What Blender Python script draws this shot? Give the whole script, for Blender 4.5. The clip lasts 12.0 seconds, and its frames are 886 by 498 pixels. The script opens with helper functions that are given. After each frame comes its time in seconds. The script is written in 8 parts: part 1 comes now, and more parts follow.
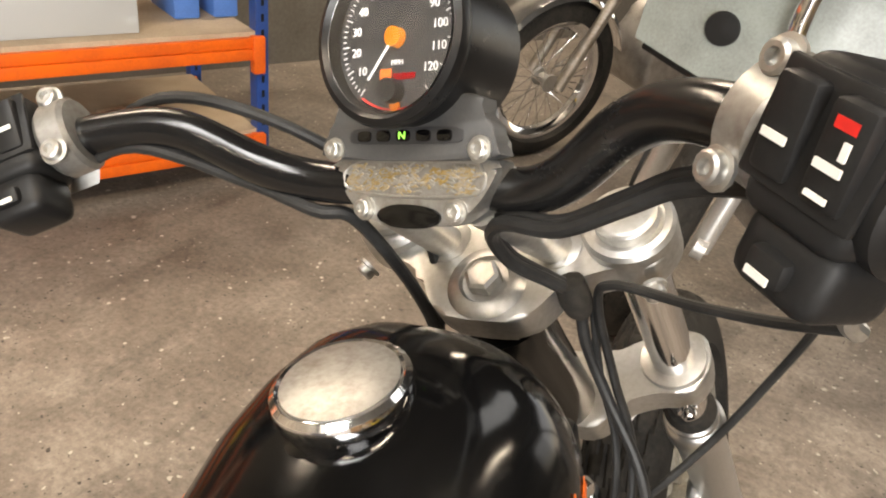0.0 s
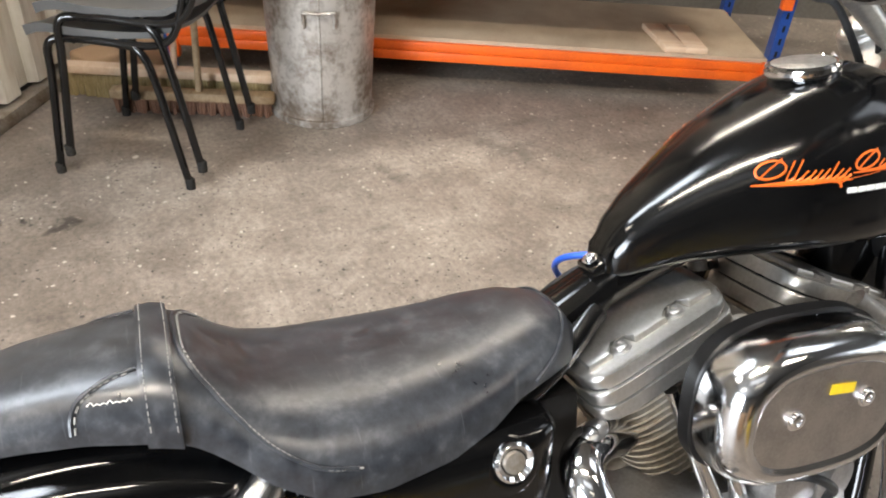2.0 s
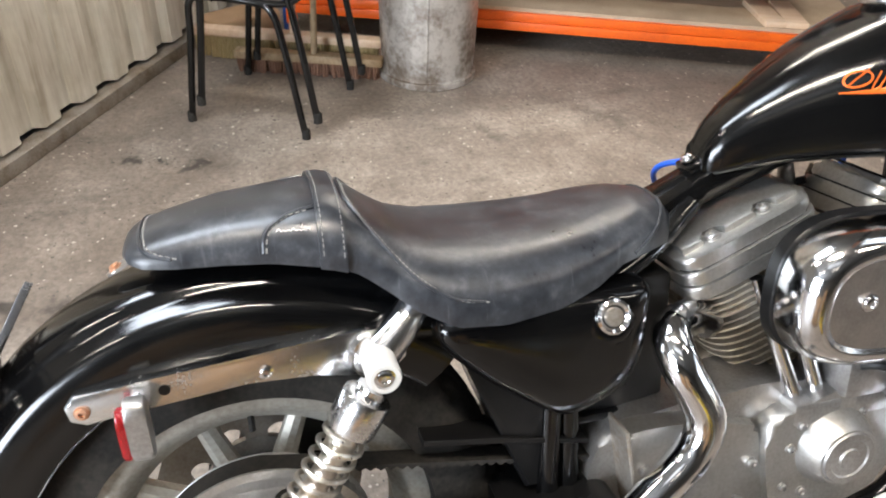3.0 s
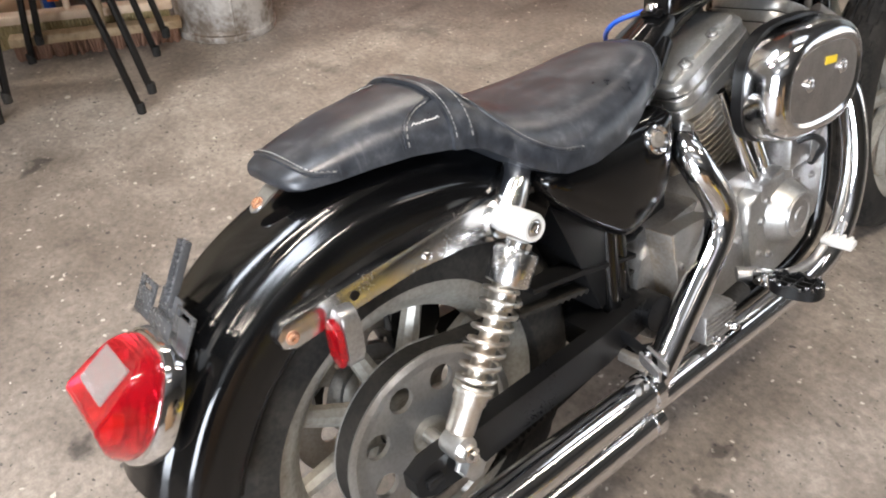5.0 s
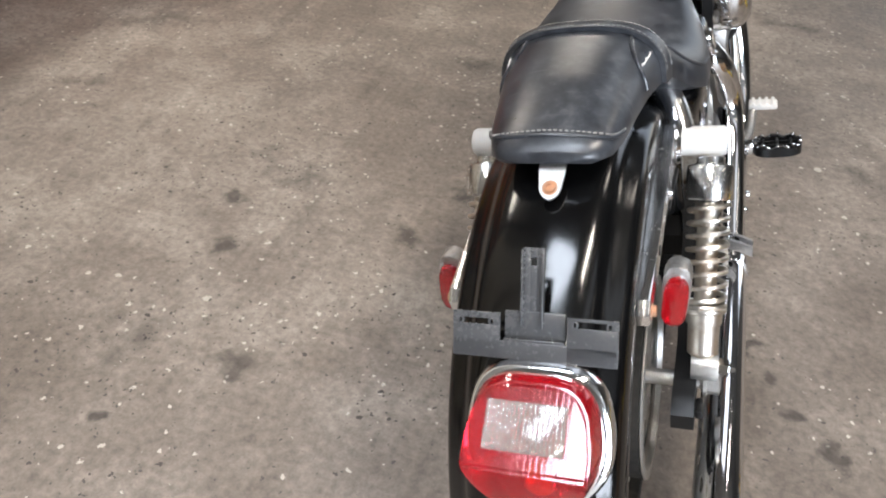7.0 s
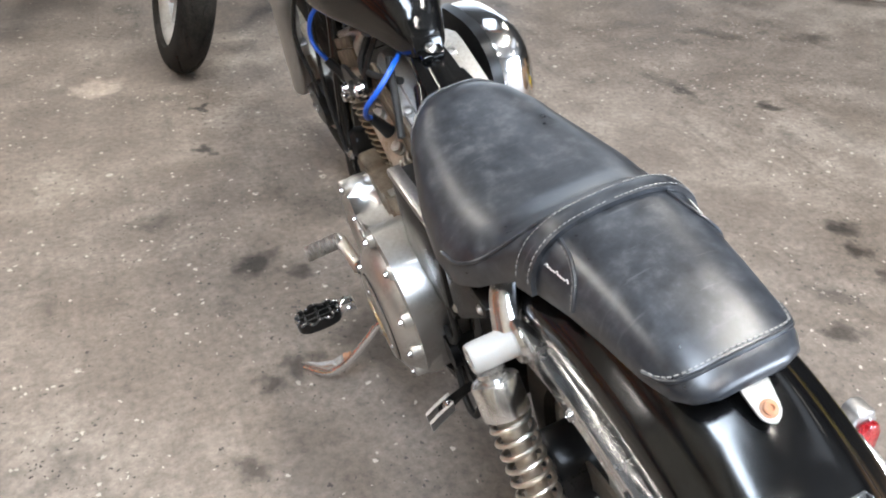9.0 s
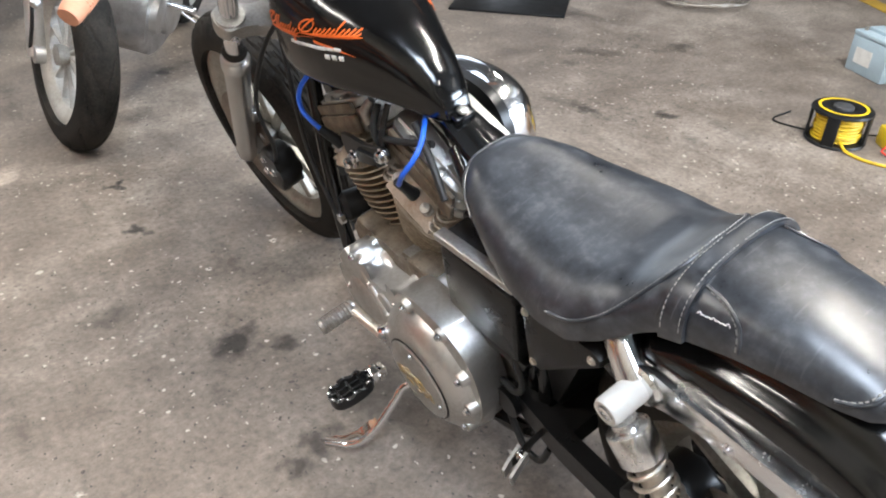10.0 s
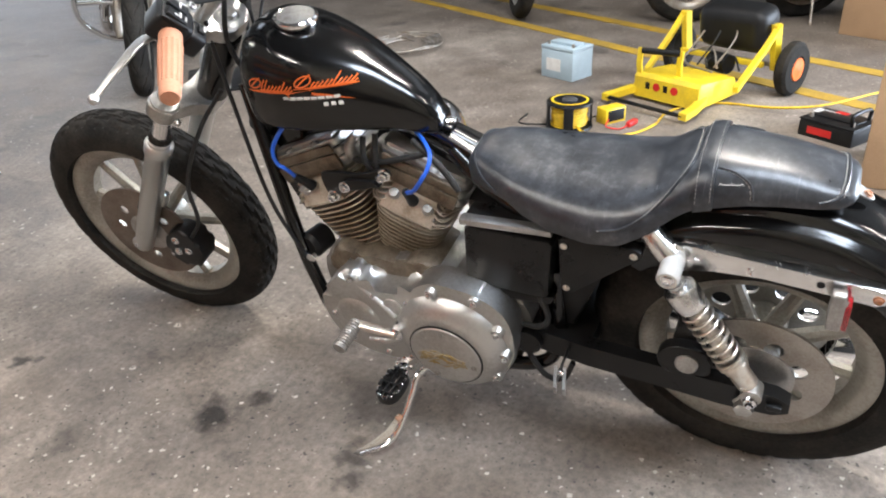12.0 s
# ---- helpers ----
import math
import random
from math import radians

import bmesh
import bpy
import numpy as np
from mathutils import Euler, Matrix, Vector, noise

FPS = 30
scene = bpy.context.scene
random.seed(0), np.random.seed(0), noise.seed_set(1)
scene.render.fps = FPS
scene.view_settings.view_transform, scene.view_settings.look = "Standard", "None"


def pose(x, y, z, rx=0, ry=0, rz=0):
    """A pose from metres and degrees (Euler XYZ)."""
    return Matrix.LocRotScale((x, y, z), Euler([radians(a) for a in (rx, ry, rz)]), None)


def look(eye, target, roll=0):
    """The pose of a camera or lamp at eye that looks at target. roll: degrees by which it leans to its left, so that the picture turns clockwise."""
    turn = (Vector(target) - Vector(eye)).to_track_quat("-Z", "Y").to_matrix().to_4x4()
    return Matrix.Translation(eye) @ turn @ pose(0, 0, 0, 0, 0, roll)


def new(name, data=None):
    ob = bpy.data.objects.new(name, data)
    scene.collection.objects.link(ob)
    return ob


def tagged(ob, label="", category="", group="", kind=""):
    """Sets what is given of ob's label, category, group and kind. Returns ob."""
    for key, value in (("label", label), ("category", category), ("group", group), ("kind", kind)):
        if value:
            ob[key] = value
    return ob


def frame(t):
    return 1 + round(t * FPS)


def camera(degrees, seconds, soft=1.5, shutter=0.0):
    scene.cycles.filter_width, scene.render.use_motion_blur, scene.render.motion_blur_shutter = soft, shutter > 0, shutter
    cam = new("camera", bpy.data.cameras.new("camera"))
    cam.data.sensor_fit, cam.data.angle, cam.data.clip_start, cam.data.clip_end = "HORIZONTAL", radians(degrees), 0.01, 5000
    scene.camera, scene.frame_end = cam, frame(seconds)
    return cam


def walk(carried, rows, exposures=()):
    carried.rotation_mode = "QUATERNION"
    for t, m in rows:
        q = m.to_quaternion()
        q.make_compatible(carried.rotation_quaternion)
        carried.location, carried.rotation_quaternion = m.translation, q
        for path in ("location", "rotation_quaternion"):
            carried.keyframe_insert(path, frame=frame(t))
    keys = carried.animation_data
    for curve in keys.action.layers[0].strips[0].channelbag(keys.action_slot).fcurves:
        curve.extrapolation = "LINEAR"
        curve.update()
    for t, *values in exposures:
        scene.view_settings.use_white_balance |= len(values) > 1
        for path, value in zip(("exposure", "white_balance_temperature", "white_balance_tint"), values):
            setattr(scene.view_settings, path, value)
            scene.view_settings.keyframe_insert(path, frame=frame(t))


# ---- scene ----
cam = camera(60.28, 12.0, soft=2.0)
PATH = [
    (0, (-0.039, 0.592, 1.188), (-0.845, 2.132, 0.198), 7.16),
    (0.5, (0.121, 0.485, 1.210), (-0.954, 1.777, 0.126), 4.73),
    (1, (0.256, 0.349, 1.220), (-1.011, 1.427, 0.110), 4.25),
    (1.5, (0.333, 0.198, 1.205), (-1.066, 1.068, 0.071), 4.75),
    (2, (0.397, 0.142, 1.214), (-1.099, 0.807, 0.065), 4.16),
    (2.5, (0.491, 0.098, 1.214), (-1.057, 0.615, 0.057), 3.19),
    (3, (0.562, 0.038, 1.186), (-0.991, 0.503, 0.014), 2.6),
    (3.5, (0.618, -0.066, 1.178), (-0.901, 0.464, -0.009), 1.87),
    (3.7, (0.640, -0.118, 1.183), (-0.855, 0.457, -0.015), 1.80),
    (5.3, (0.422, -0.483, 1.147), (-0.657, 0.618, -0.127), 1.05),
    (5.5, (0.371, -0.547, 1.130), (-0.634, 0.610, -0.155), 1.29),
    (6, (0.256, -0.726, 1.133), (-0.558, 0.553, -0.172), 2.20),
    (6.5, (0.112, -0.773, 1.129), (-0.497, 0.610, -0.181), 3.50),
    (7, (-0.102, -0.735, 1.105), (-0.499, 0.733, -0.194), 4.18),
    (7.2, (-0.161, -0.708, 1.117), (-0.451, 0.797, -0.168), 4.56),
    (8.8, (-0.551, -0.458, 1.118), (0.024, 1.058, -0.053), 2.72),
    (9, (-0.586, -0.404, 1.120), (0.073, 1.088, -0.038), 2.55),
    (9.5, (-0.685, -0.301, 1.125), (0.166, 1.120, 0.005), 2.33),
    (10, (-0.823, -0.244, 1.155), (0.170, 1.106, 0.064), 1.00),
    (10.5, (-0.946, -0.160, 1.154), (0.180, 1.099, 0.083), -0.58),
    (11, (-1.074, -0.000, 1.117), (0.160, 1.157, 0.050), -2.67),
    (11.5, (-1.194, 0.043, 1.141), (0.219, 1.017, 0.115), -3.11),
    (12, (-1.404, -0.019, 1.175), (0.162, 0.792, 0.231), -2.84),
]
walk(cam, [(t, look(eye, target, roll)) for t, eye, target, roll in PATH],
     exposures=[(0.0, -0.02, 7250, 12), (0.6, -0.1, 7250, 12), (1.4, 0.06, 6450, 10), (2.4, 0.06, 6200, 10), (3.5, -0.04, 6050, 11), (5.5, -0.1, 6200, 12), (6.2, -0.24, 6150, 12), (7.0, -0.4, 6050, 11), (9.0, 0.2, 5750, 9), (10.0, 0.27, 5750, 9), (11.0, 0.40, 5700, 9), (12.0, 0.27, 5800, 10)])

# ---- room frame: A runs along the shelving, B across it ----
A = Vector((0.386, 0.923, 0.0)).normalized()
B = Vector((A.y, -A.x, 0.0))
ROOM = Matrix(((B.x, A.x, 0, 0), (B.y, A.y, 0, 0), (0, 0, 1, 0), (0, 0, 0, 1)))


def at(u, v, z=0.0, turn=0.0):
    """A pose in the room: u across, v along the shelving, turned about z in degrees."""
    return ROOM @ pose(u, v, z, 0, 0, turn)


# ---- world and lamps ----
world = bpy.data.worlds.new("world")
scene.world = world
world.use_nodes = True
wn = world.node_tree
bg = wn.nodes["Background"]
sky = wn.nodes.new("ShaderNodeTexSky")
sky.sky_type = "NISHITA"
sky.sun_disc = False
sky.sun_elevation = radians(35)
sky.sun_rotation = radians(40)
wn.links.new(sky.outputs[0], bg.inputs[0])
bg.inputs[1].default_value = 0.1


def area(name, m, sx, sy, power, color):
    d = bpy.data.lights.new(name, "AREA")
    d.shape, d.size, d.size_y, d.energy, d.color = "RECTANGLE", sx, sy, power, color
    o = new(name, d)
    o.matrix_world = m
    return o


WARM, COOL = (1.0, 0.88, 0.72), (0.90, 0.95, 1.0)
CEIL = 4.2
# overhead fill lamps, added to lift floor and bike; their source is unseen
ROOF_FILLS = [(-0.6, -1.9, 225), (2.8, 0.4, 5), (-0.6, 3.6, 22)]
STRIPS = [(-3.0, 0.4, 2.95, 66), (-3.0, 3.4, 2.95, 62), (0.9, -3.2, 3.9, 80), (0.9, 0.2, 3.9, 135), (0.9, 3.4, 3.9, 26), (3.9, -2.4, 3.9, 7), (3.9, 1.2, 3.9, 4)]
for u, v, z, power in STRIPS:
    area("strip_lamp", at(u, v, z), 0.16, 1.5, power, WARM)
for u, v, power in ROOF_FILLS:
    area("roof_fill", at(u, v, CEIL - 0.06), 0.9, 2.6, power, COOL)
# daylight from unseen doorways, taken from the shadows and cool highlights
area("door_daylight", look(at(0.2, 9.6, 2.0).translation, at(0.2, 0, 0.6).translation), 4.6, 3.4, 60, COOL)
area("rear_daylight", look(at(6.4, -4.5, 2.0).translation, at(0, 0, 0.5).translation), 3.9, 3.2, 1200, COOL)


# ---- materials ----
def nodes_of(name):
    m = bpy.data.materials.new(name)
    m.use_nodes = True
    t = m.node_tree
    return m, t, t.nodes["Principled BSDF"]


def coords(t, scale=1.0, stretch=(1, 1, 1)):
    c = t.nodes.new("ShaderNodeTexCoord")
    mp = t.nodes.new("ShaderNodeMapping")
    mp.inputs["Scale"].default_value = [scale * s for s in stretch]
    t.links.new(c.outputs["Object"], mp.inputs["Vector"])
    return mp.outputs["Vector"]


def noise_of(t, vec, scale, detail=4.0, rough=0.55):
    n = t.nodes.new("ShaderNodeTexNoise")
    n.inputs["Scale"].default_value, n.inputs["Detail"].default_value, n.inputs["Roughness"].default_value = scale, detail, rough
    t.links.new(vec, n.inputs["Vector"])
    return n.outputs["Fac"]


def ramp_of(t, fac, stops):
    r = t.nodes.new("ShaderNodeValToRGB")
    while len(r.color_ramp.elements) < len(stops):
        r.color_ramp.elements.new(0.5)
    for e, (p, c) in zip(r.color_ramp.elements, stops):
        e.position, e.color = p, (*c, 1) if len(c) == 3 else c
    t.links.new(fac, r.inputs[0])
    return r.outputs[0]


def mix_of(t, fac, a, b, kind="MIX"):
    m = t.nodes.new("ShaderNodeMix")
    m.data_type, m.blend_type = "RGBA", kind
    for i, v in ((0, fac), (6, a), (7, b)):
        if isinstance(v, (int, float)):
            m.inputs[i].default_value = v
        elif isinstance(v, tuple):
            m.inputs[i].default_value = (*v, 1)
        else:
            t.links.new(v, m.inputs[i])
    return m.outputs[2]


def bump_of(t, fac, strength, distance, bsdf, after=None):
    b = t.nodes.new("ShaderNodeBump")
    b.inputs["Strength"].default_value, b.inputs["Distance"].default_value = strength, distance
    t.links.new(fac, b.inputs["Height"])
    if after is not None:
        t.links.new(after, b.inputs["Normal"])
    t.links.new(b.outputs[0], bsdf.inputs["Normal"])
    return b.outputs[0]


def grey(v):
    return (v, v, v)


def surface(name, base, dirt=None, rough=(0.3, 0.5), metal=0.0, scale=8.0, fine=120.0, bump=0.1, depth=0.002, coat=0.0, spread=(0.4, 0.7), stretch=(1, 1, 1), spec=0.5):
    """A painted, metal or plastic surface: base and dirt colours in blotches, gloss that varies, fine relief."""
    m, t, p = nodes_of(name)
    v = coords(t, 1.0, stretch)
    big, small = noise_of(t, v, scale), noise_of(t, v, fine, 3.0)
    dirt = dirt or tuple(c * 0.75 for c in base)
    both = mix_of(t, 0.35, big, small)
    t.links.new(ramp_of(t, both, [(spread[0], base), (spread[1], dirt)]), p.inputs["Base Color"])
    t.links.new(ramp_of(t, both, [(0.35, grey(rough[0])), (0.7, grey(rough[1]))]), p.inputs["Roughness"])
    p.inputs["Metallic"].default_value = metal
    p.inputs["Specular IOR Level"].default_value = spec
    p.inputs["Coat Weight"].default_value = coat
    p.inputs["Coat Roughness"].default_value = 0.06
    bump_of(t, small, bump, depth, p)
    return m


BLACK_PAINT = surface("black_paint", (0.0018, 0.0018, 0.002), (0.004, 0.004, 0.004), (0.09, 0.22), 0, 9, 400, 0.015, 0.0003)
BLACK_SATIN = surface("black_satin", (0.005, 0.005, 0.0054), (0.012, 0.0115, 0.011), (0.26, 0.45), 0, 9, 300, 0.08, 0.0006, spec=0.3)
BLACK_PLASTIC = surface("black_plastic", (0.008, 0.008, 0.0085), (0.015, 0.015, 0.015), (0.36, 0.55), 0, 14, 500, 0.12, 0.0005, spec=0.25)
CHROME = surface("chrome", (0.80, 0.80, 0.81), (0.5, 0.46, 0.42), (0.05, 0.16), 1.0, 10, 260, 0.008, 0.0003, spread=(0.6, 0.85))
BAR_BLACK = surface("gloss_black_bar", (0.004, 0.004, 0.0045), (0.009, 0.009, 0.009), (0.16, 0.3), 0, 12, 300, 0.03, 0.0004)
HEAD_CAST = surface("stained_head", (0.58, 0.53, 0.45), (0.34, 0.27, 0.19), (0.42, 0.6), 0.6, 26, 200, 0.15, 0.0006)
COVER_BLACK = surface("cover_black", (0.006, 0.006, 0.0066), (0.014, 0.0135, 0.013), (0.24, 0.42), 0, 16, 300, 0.06, 0.0004, spec=0.25)
BRACKET = surface("dark_bracket", (0.075, 0.077, 0.082), (0.10, 0.099, 0.098), (0.2, 0.34), 0.25, 9, 260, 0.03, 0.0004)
BRUSHED = surface("brushed_chrome", (0.74, 0.71, 0.66), (0.6, 0.54, 0.46), (0.26, 0.4), 1.0, 30, 300, 0.05, 0.0003, spread=(0.45, 0.75))
PITTED = surface("pitted_chrome", (0.76, 0.76, 0.76), (0.5, 0.47, 0.43), (0.12, 0.32), 1.0, 22, 260, 0.03, 0.0003, spread=(0.5, 0.75))
CAST = surface("cast_aluminium", (0.46, 0.45, 0.44), (0.26, 0.245, 0.22), (0.32, 0.5), 0.9, 14, 220, 0.12, 0.0006)
POLISHED = surface("polished_cover", (0.58, 0.575, 0.56), (0.38, 0.36, 0.325), (0.34, 0.5), 1.0, 9, 160, 0.03, 0.0004, spread=(0.45, 0.75))
INSET = surface("speckled_inset", (0.46, 0.43, 0.40), (0.33, 0.30, 0.275), (0.28, 0.44), 0.95, 26, 300, 0.05, 0.0003)
AIR_CHROME = surface("hazed_chrome", (0.70, 0.70, 0.71), (0.46, 0.45, 0.44), (0.08, 0.2), 1.0, 16, 320, 0.02, 0.0003, spread=(0.5, 0.8))
# oil-stain brown; on the rocker flank it also stands for shade
OILY_SHADED = surface("oily_shaded_casting", (0.17, 0.135, 0.095), (0.07, 0.052, 0.036), (0.45, 0.7), 0.3, 34, 220, 0.25, 0.0008)
CLAMP_ALLOY = surface("worn_clamp_alloy", (0.42, 0.42, 0.41), (0.24, 0.22, 0.19), (0.3, 0.52), 0.85, 40, 240, 0.15, 0.0005)
PANEL_GREY = surface("indicator_panel", (0.042, 0.043, 0.045), (0.07, 0.068, 0.065), (0.4, 0.58), 0, 20, 400, 0.12, 0.0004)
BIN_BLUE = surface("bin_blue_plastic", (0.08, 0.2, 0.55), (0.06, 0.15, 0.42), (0.35, 0.5), 0, 9, 160, 0.05, 0.0005)
CLEAN_CAST = surface("polished_cast", (0.54, 0.535, 0.52), (0.36, 0.345, 0.31), (0.30, 0.5), 0.92, 10, 200, 0.08, 0.0005)
FIN = surface("dirty_fins", (0.38, 0.325, 0.25), (0.17, 0.125, 0.075), (0.45, 0.7), 0.6, 14, 150, 0.25, 0.001)
OLD_STEEL = surface("old_steel", (0.40, 0.37, 0.33), (0.20, 0.15, 0.10), (0.4, 0.65), 0.8, 14, 180, 0.2, 0.0008)
WHEEL_PAINT = surface("cast_wheel", (0.40, 0.385, 0.34), (0.2, 0.18, 0.15), (0.36, 0.52), 0.5, 10, 160, 0.06, 0.0004)
RUBBER = surface("tyre_rubber", (0.012, 0.0115, 0.011), (0.045, 0.04, 0.034), (0.7, 0.9), 0, 9, 140, 0.3, 0.001, spec=0.12)
SPRING = surface("nickel_spring", (0.78, 0.75, 0.69), (0.52, 0.43, 0.34), (0.26, 0.45), 1.0, 18, 160, 0.06, 0.0005)
PALE_WHEEL = surface("pale_wheel_paint", (0.50, 0.49, 0.46), (0.26, 0.24, 0.21), (0.3, 0.5), 0.2, 12, 180, 0.1, 0.0005)
WHITE_PAINT = surface("white_bush", (0.54, 0.54, 0.52), (0.55, 0.5, 0.45), (0.35, 0.5), 0, 14, 180, 0.08, 0.0005)
SILVER_PAINT = surface("silver_paint", (0.62, 0.61, 0.59), (0.45, 0.43, 0.4), (0.28, 0.45), 0.7, 12, 200, 0.08, 0.0005)
RUST = surface("rusty_bolt", (0.42, 0.19, 0.09), (0.3, 0.22, 0.17), (0.5, 0.8), 0.3, 60, 300, 0.3, 0.0006)
REAR_DISC = surface("rear_brake_disc", (0.46, 0.43, 0.39), (0.28, 0.24, 0.2), (0.32, 0.5), 0.85, 12, 220, 0.08, 0.0004)
ALLOY_SLIDER = surface("alloy_slider", (0.60, 0.60, 0.59), (0.52, 0.51, 0.49), (0.30, 0.42), 1.0, 6, 200, 0.01, 0.0003, spread=(0.5, 0.8))
DISC = surface("brake_disc", (0.22, 0.185, 0.155), (0.12, 0.09, 0.07), (0.45, 0.65), 0.7, 12, 220, 0.12, 0.0005)
GOLD = surface("worn_gold_print", (0.42, 0.30, 0.11), (0.5, 0.48, 0.45), (0.3, 0.5), 0.7, 60, 300, 0.1, 0.0005)
BLUE_WIRE = surface("blue_lead", (0.02, 0.11, 0.62), (0.02, 0.08, 0.45), (0.3, 0.45), 0, 20, 300, 0.05, 0.0004)
CABLE = surface("black_cable", (0.012, 0.012, 0.012), (0.03, 0.03, 0.03), (0.4, 0.6), 0, 30, 300, 0.1, 0.0004, spec=0.3)
TAN_GRIP = surface("tan_rubber", (0.54, 0.25, 0.145), (0.43, 0.19, 0.105), (0.55, 0.75), 0, 22, 260, 0.12, 0.0006)
DECAL_ORANGE = surface("orange_decal", (0.72, 0.13, 0.012), (0.55, 0.1, 0.012), (0.3, 0.4), 0, 30, 200, 0.03, 0.0003)
DECAL_WHITE = surface("white_decal", (0.75, 0.74, 0.7), (0.6, 0.58, 0.55), (0.3, 0.4), 0, 30, 200, 0.03, 0.0003)
ORANGE = surface("orange_beam", (0.80, 0.13, 0.008), (0.6, 0.09, 0.01), (0.35, 0.5), 0, 6, 120, 0.06, 0.0006)
RACK_BLUE = surface("blue_post", (0.014, 0.06, 0.27), (0.02, 0.05, 0.16), (0.35, 0.5), 0, 6, 120, 0.06, 0.0006)
CHIPBOARD = surface("chipboard", (0.46, 0.36, 0.25), (0.33, 0.25, 0.17), (0.7, 0.85), 0, 5, 160, 0.15, 0.0008)
PALE_WOOD = surface("pale_wood", (0.66, 0.50, 0.35), (0.55, 0.38, 0.25), (0.6, 0.8), 0, 6, 80, 0.12, 0.0008, stretch=(6, 1, 6))
OLD_WOOD = surface("old_wood", (0.36, 0.26, 0.15), (0.2, 0.13, 0.07), (0.6, 0.8), 0, 8, 90, 0.2, 0.001, stretch=(6, 1, 6))
BRISTLE = surface("bristle", (0.42, 0.33, 0.16), (0.2, 0.14, 0.06), (0.7, 0.9), 0, 60, 220, 0.5, 0.003, stretch=(5, 5, 0.3))
RED_BRISTLE = surface("dark_bristle", (0.20, 0.10, 0.06), (0.1, 0.05, 0.03), (0.7, 0.9), 0, 60, 220, 0.5, 0.003, stretch=(5, 5, 0.3))
GALV = surface("galvanised_bin", (0.54, 0.51, 0.47), (0.20, 0.16, 0.125), (0.36, 0.6), 0.55, 9, 50, 0.2, 0.001, spread=(0.42, 0.62))
CHAIR_GREY = surface("grey_plastic", (0.075, 0.075, 0.075), (0.12, 0.12, 0.115), (0.35, 0.5), 0, 8, 200, 0.1, 0.0006)
YELLOW = surface("yellow_paint", (0.78, 0.56, 0.01), (0.5, 0.35, 0.03), (0.35, 0.5), 0, 9, 120, 0.08, 0.0006)
LINE_YELLOW = surface("floor_line_paint", (0.50, 0.31, 0.02), (0.28, 0.19, 0.05), (0.6, 0.8), 0, 5, 60, 0.2, 0.001)
YELLOW_CABLE = surface("yellow_cable", (0.78, 0.52, 0.01), (0.5, 0.33, 0.02), (0.45, 0.6), 0, 25, 200, 0.05, 0.0005)
BATTERY_GREY = surface("battery_case", (0.42, 0.52, 0.58), (0.34, 0.42, 0.47), (0.4, 0.55), 0, 9, 140, 0.06, 0.0006)
RED_PLASTIC = surface("red_plastic", (0.62, 0.02, 0.015), (0.4, 0.015, 0.012), (0.35, 0.5), 0, 20, 200, 0.05, 0.0005)
ORANGE_RIM = surface("orange_rim", (0.75, 0.16, 0.02), (0.5, 0.1, 0.02), (0.4, 0.55), 0, 20, 200, 0.05, 0.0005)
GREY_PANEL = surface("grey_panel", (0.20, 0.225, 0.215), (0.12, 0.13, 0.125), (0.3, 0.5), 0.0, 8, 160, 0.06, 0.0006, coat=0.08)
CARD = surface("brown_card", (0.42, 0.27, 0.15), (0.35, 0.22, 0.12), (0.75, 0.9), 0, 6, 120, 0.08, 0.0006)
CEILING_MAT = surface("ceiling_sheet", (0.17, 0.165, 0.155), (0.11, 0.105, 0.095), (0.7, 0.85), 0, 2, 40, 0.1, 0.002)
WALL_DARK = surface("block_wall", (0.14, 0.125, 0.105), (0.09, 0.08, 0.065), (0.8, 0.95), 0, 2.5, 60, 0.25, 0.003)


def leather():
    m, t, p = nodes_of("worn_leather")
    v = coords(t)
    big, grain = noise_of(t, v, 17.0, 6.0, 0.65), noise_of(t, v, 420.0, 3.0)
    vor = t.nodes.new("ShaderNodeTexVoronoi")
    vor.feature, vor.inputs["Scale"].default_value = "DISTANCE_TO_EDGE", 260.0
    t.links.new(v, vor.inputs["Vector"])
    fine_ = noise_of(t, v, 70.0, 5.0, 0.65)
    dust = mix_of(t, 0.45, big, fine_)
    scuff = ramp_of(t, noise_of(t, coords(t, 1.0, (1.0, 9.0, 1.0)), 16.0, 4.0, 0.6), [(0.63, grey(0.0)), (0.72, grey(0.5))])
    hide = mix_of(t, scuff, ramp_of(t, dust, [(0.38, (0.011, 0.0125, 0.016)), (0.52, (0.029, 0.032, 0.038)), (0.66, (0.072, 0.075, 0.082))]), (0.09, 0.093, 0.098))
    t.links.new(hide, p.inputs["Base Color"])
    t.links.new(ramp_of(t, dust, [(0.3, grey(0.25)), (0.7, grey(0.42))]), p.inputs["Roughness"])
    p.inputs["Specular IOR Level"].default_value = 0.6
    crease = noise_of(t, coords(t, 1.0, (1.0, 0.45, 1.0)), 30.0, 3.0, 0.6)
    b0 = bump_of(t, crease, 0.05, 0.002, p)
    bump_of(t, vor.outputs["Distance"], 0.05, 0.0005, p, b0)
    return m


def lens(name, color, clear=0.5):
    m, t, p = nodes_of(name)
    p.inputs["Base Color"].default_value = (*color, 1)
    p.inputs["Roughness"].default_value = 0.12
    p.inputs["Transmission Weight"].default_value = clear
    p.inputs["Coat Weight"].default_value = 0.6
    w = t.nodes.new("ShaderNodeTexWave")
    w.inputs["Scale"].default_value = 60.0
    t.links.new(coords(t), w.inputs["Vector"])
    bump_of(t, w.outputs["Fac"], 0.03, 0.001, p)
    return m


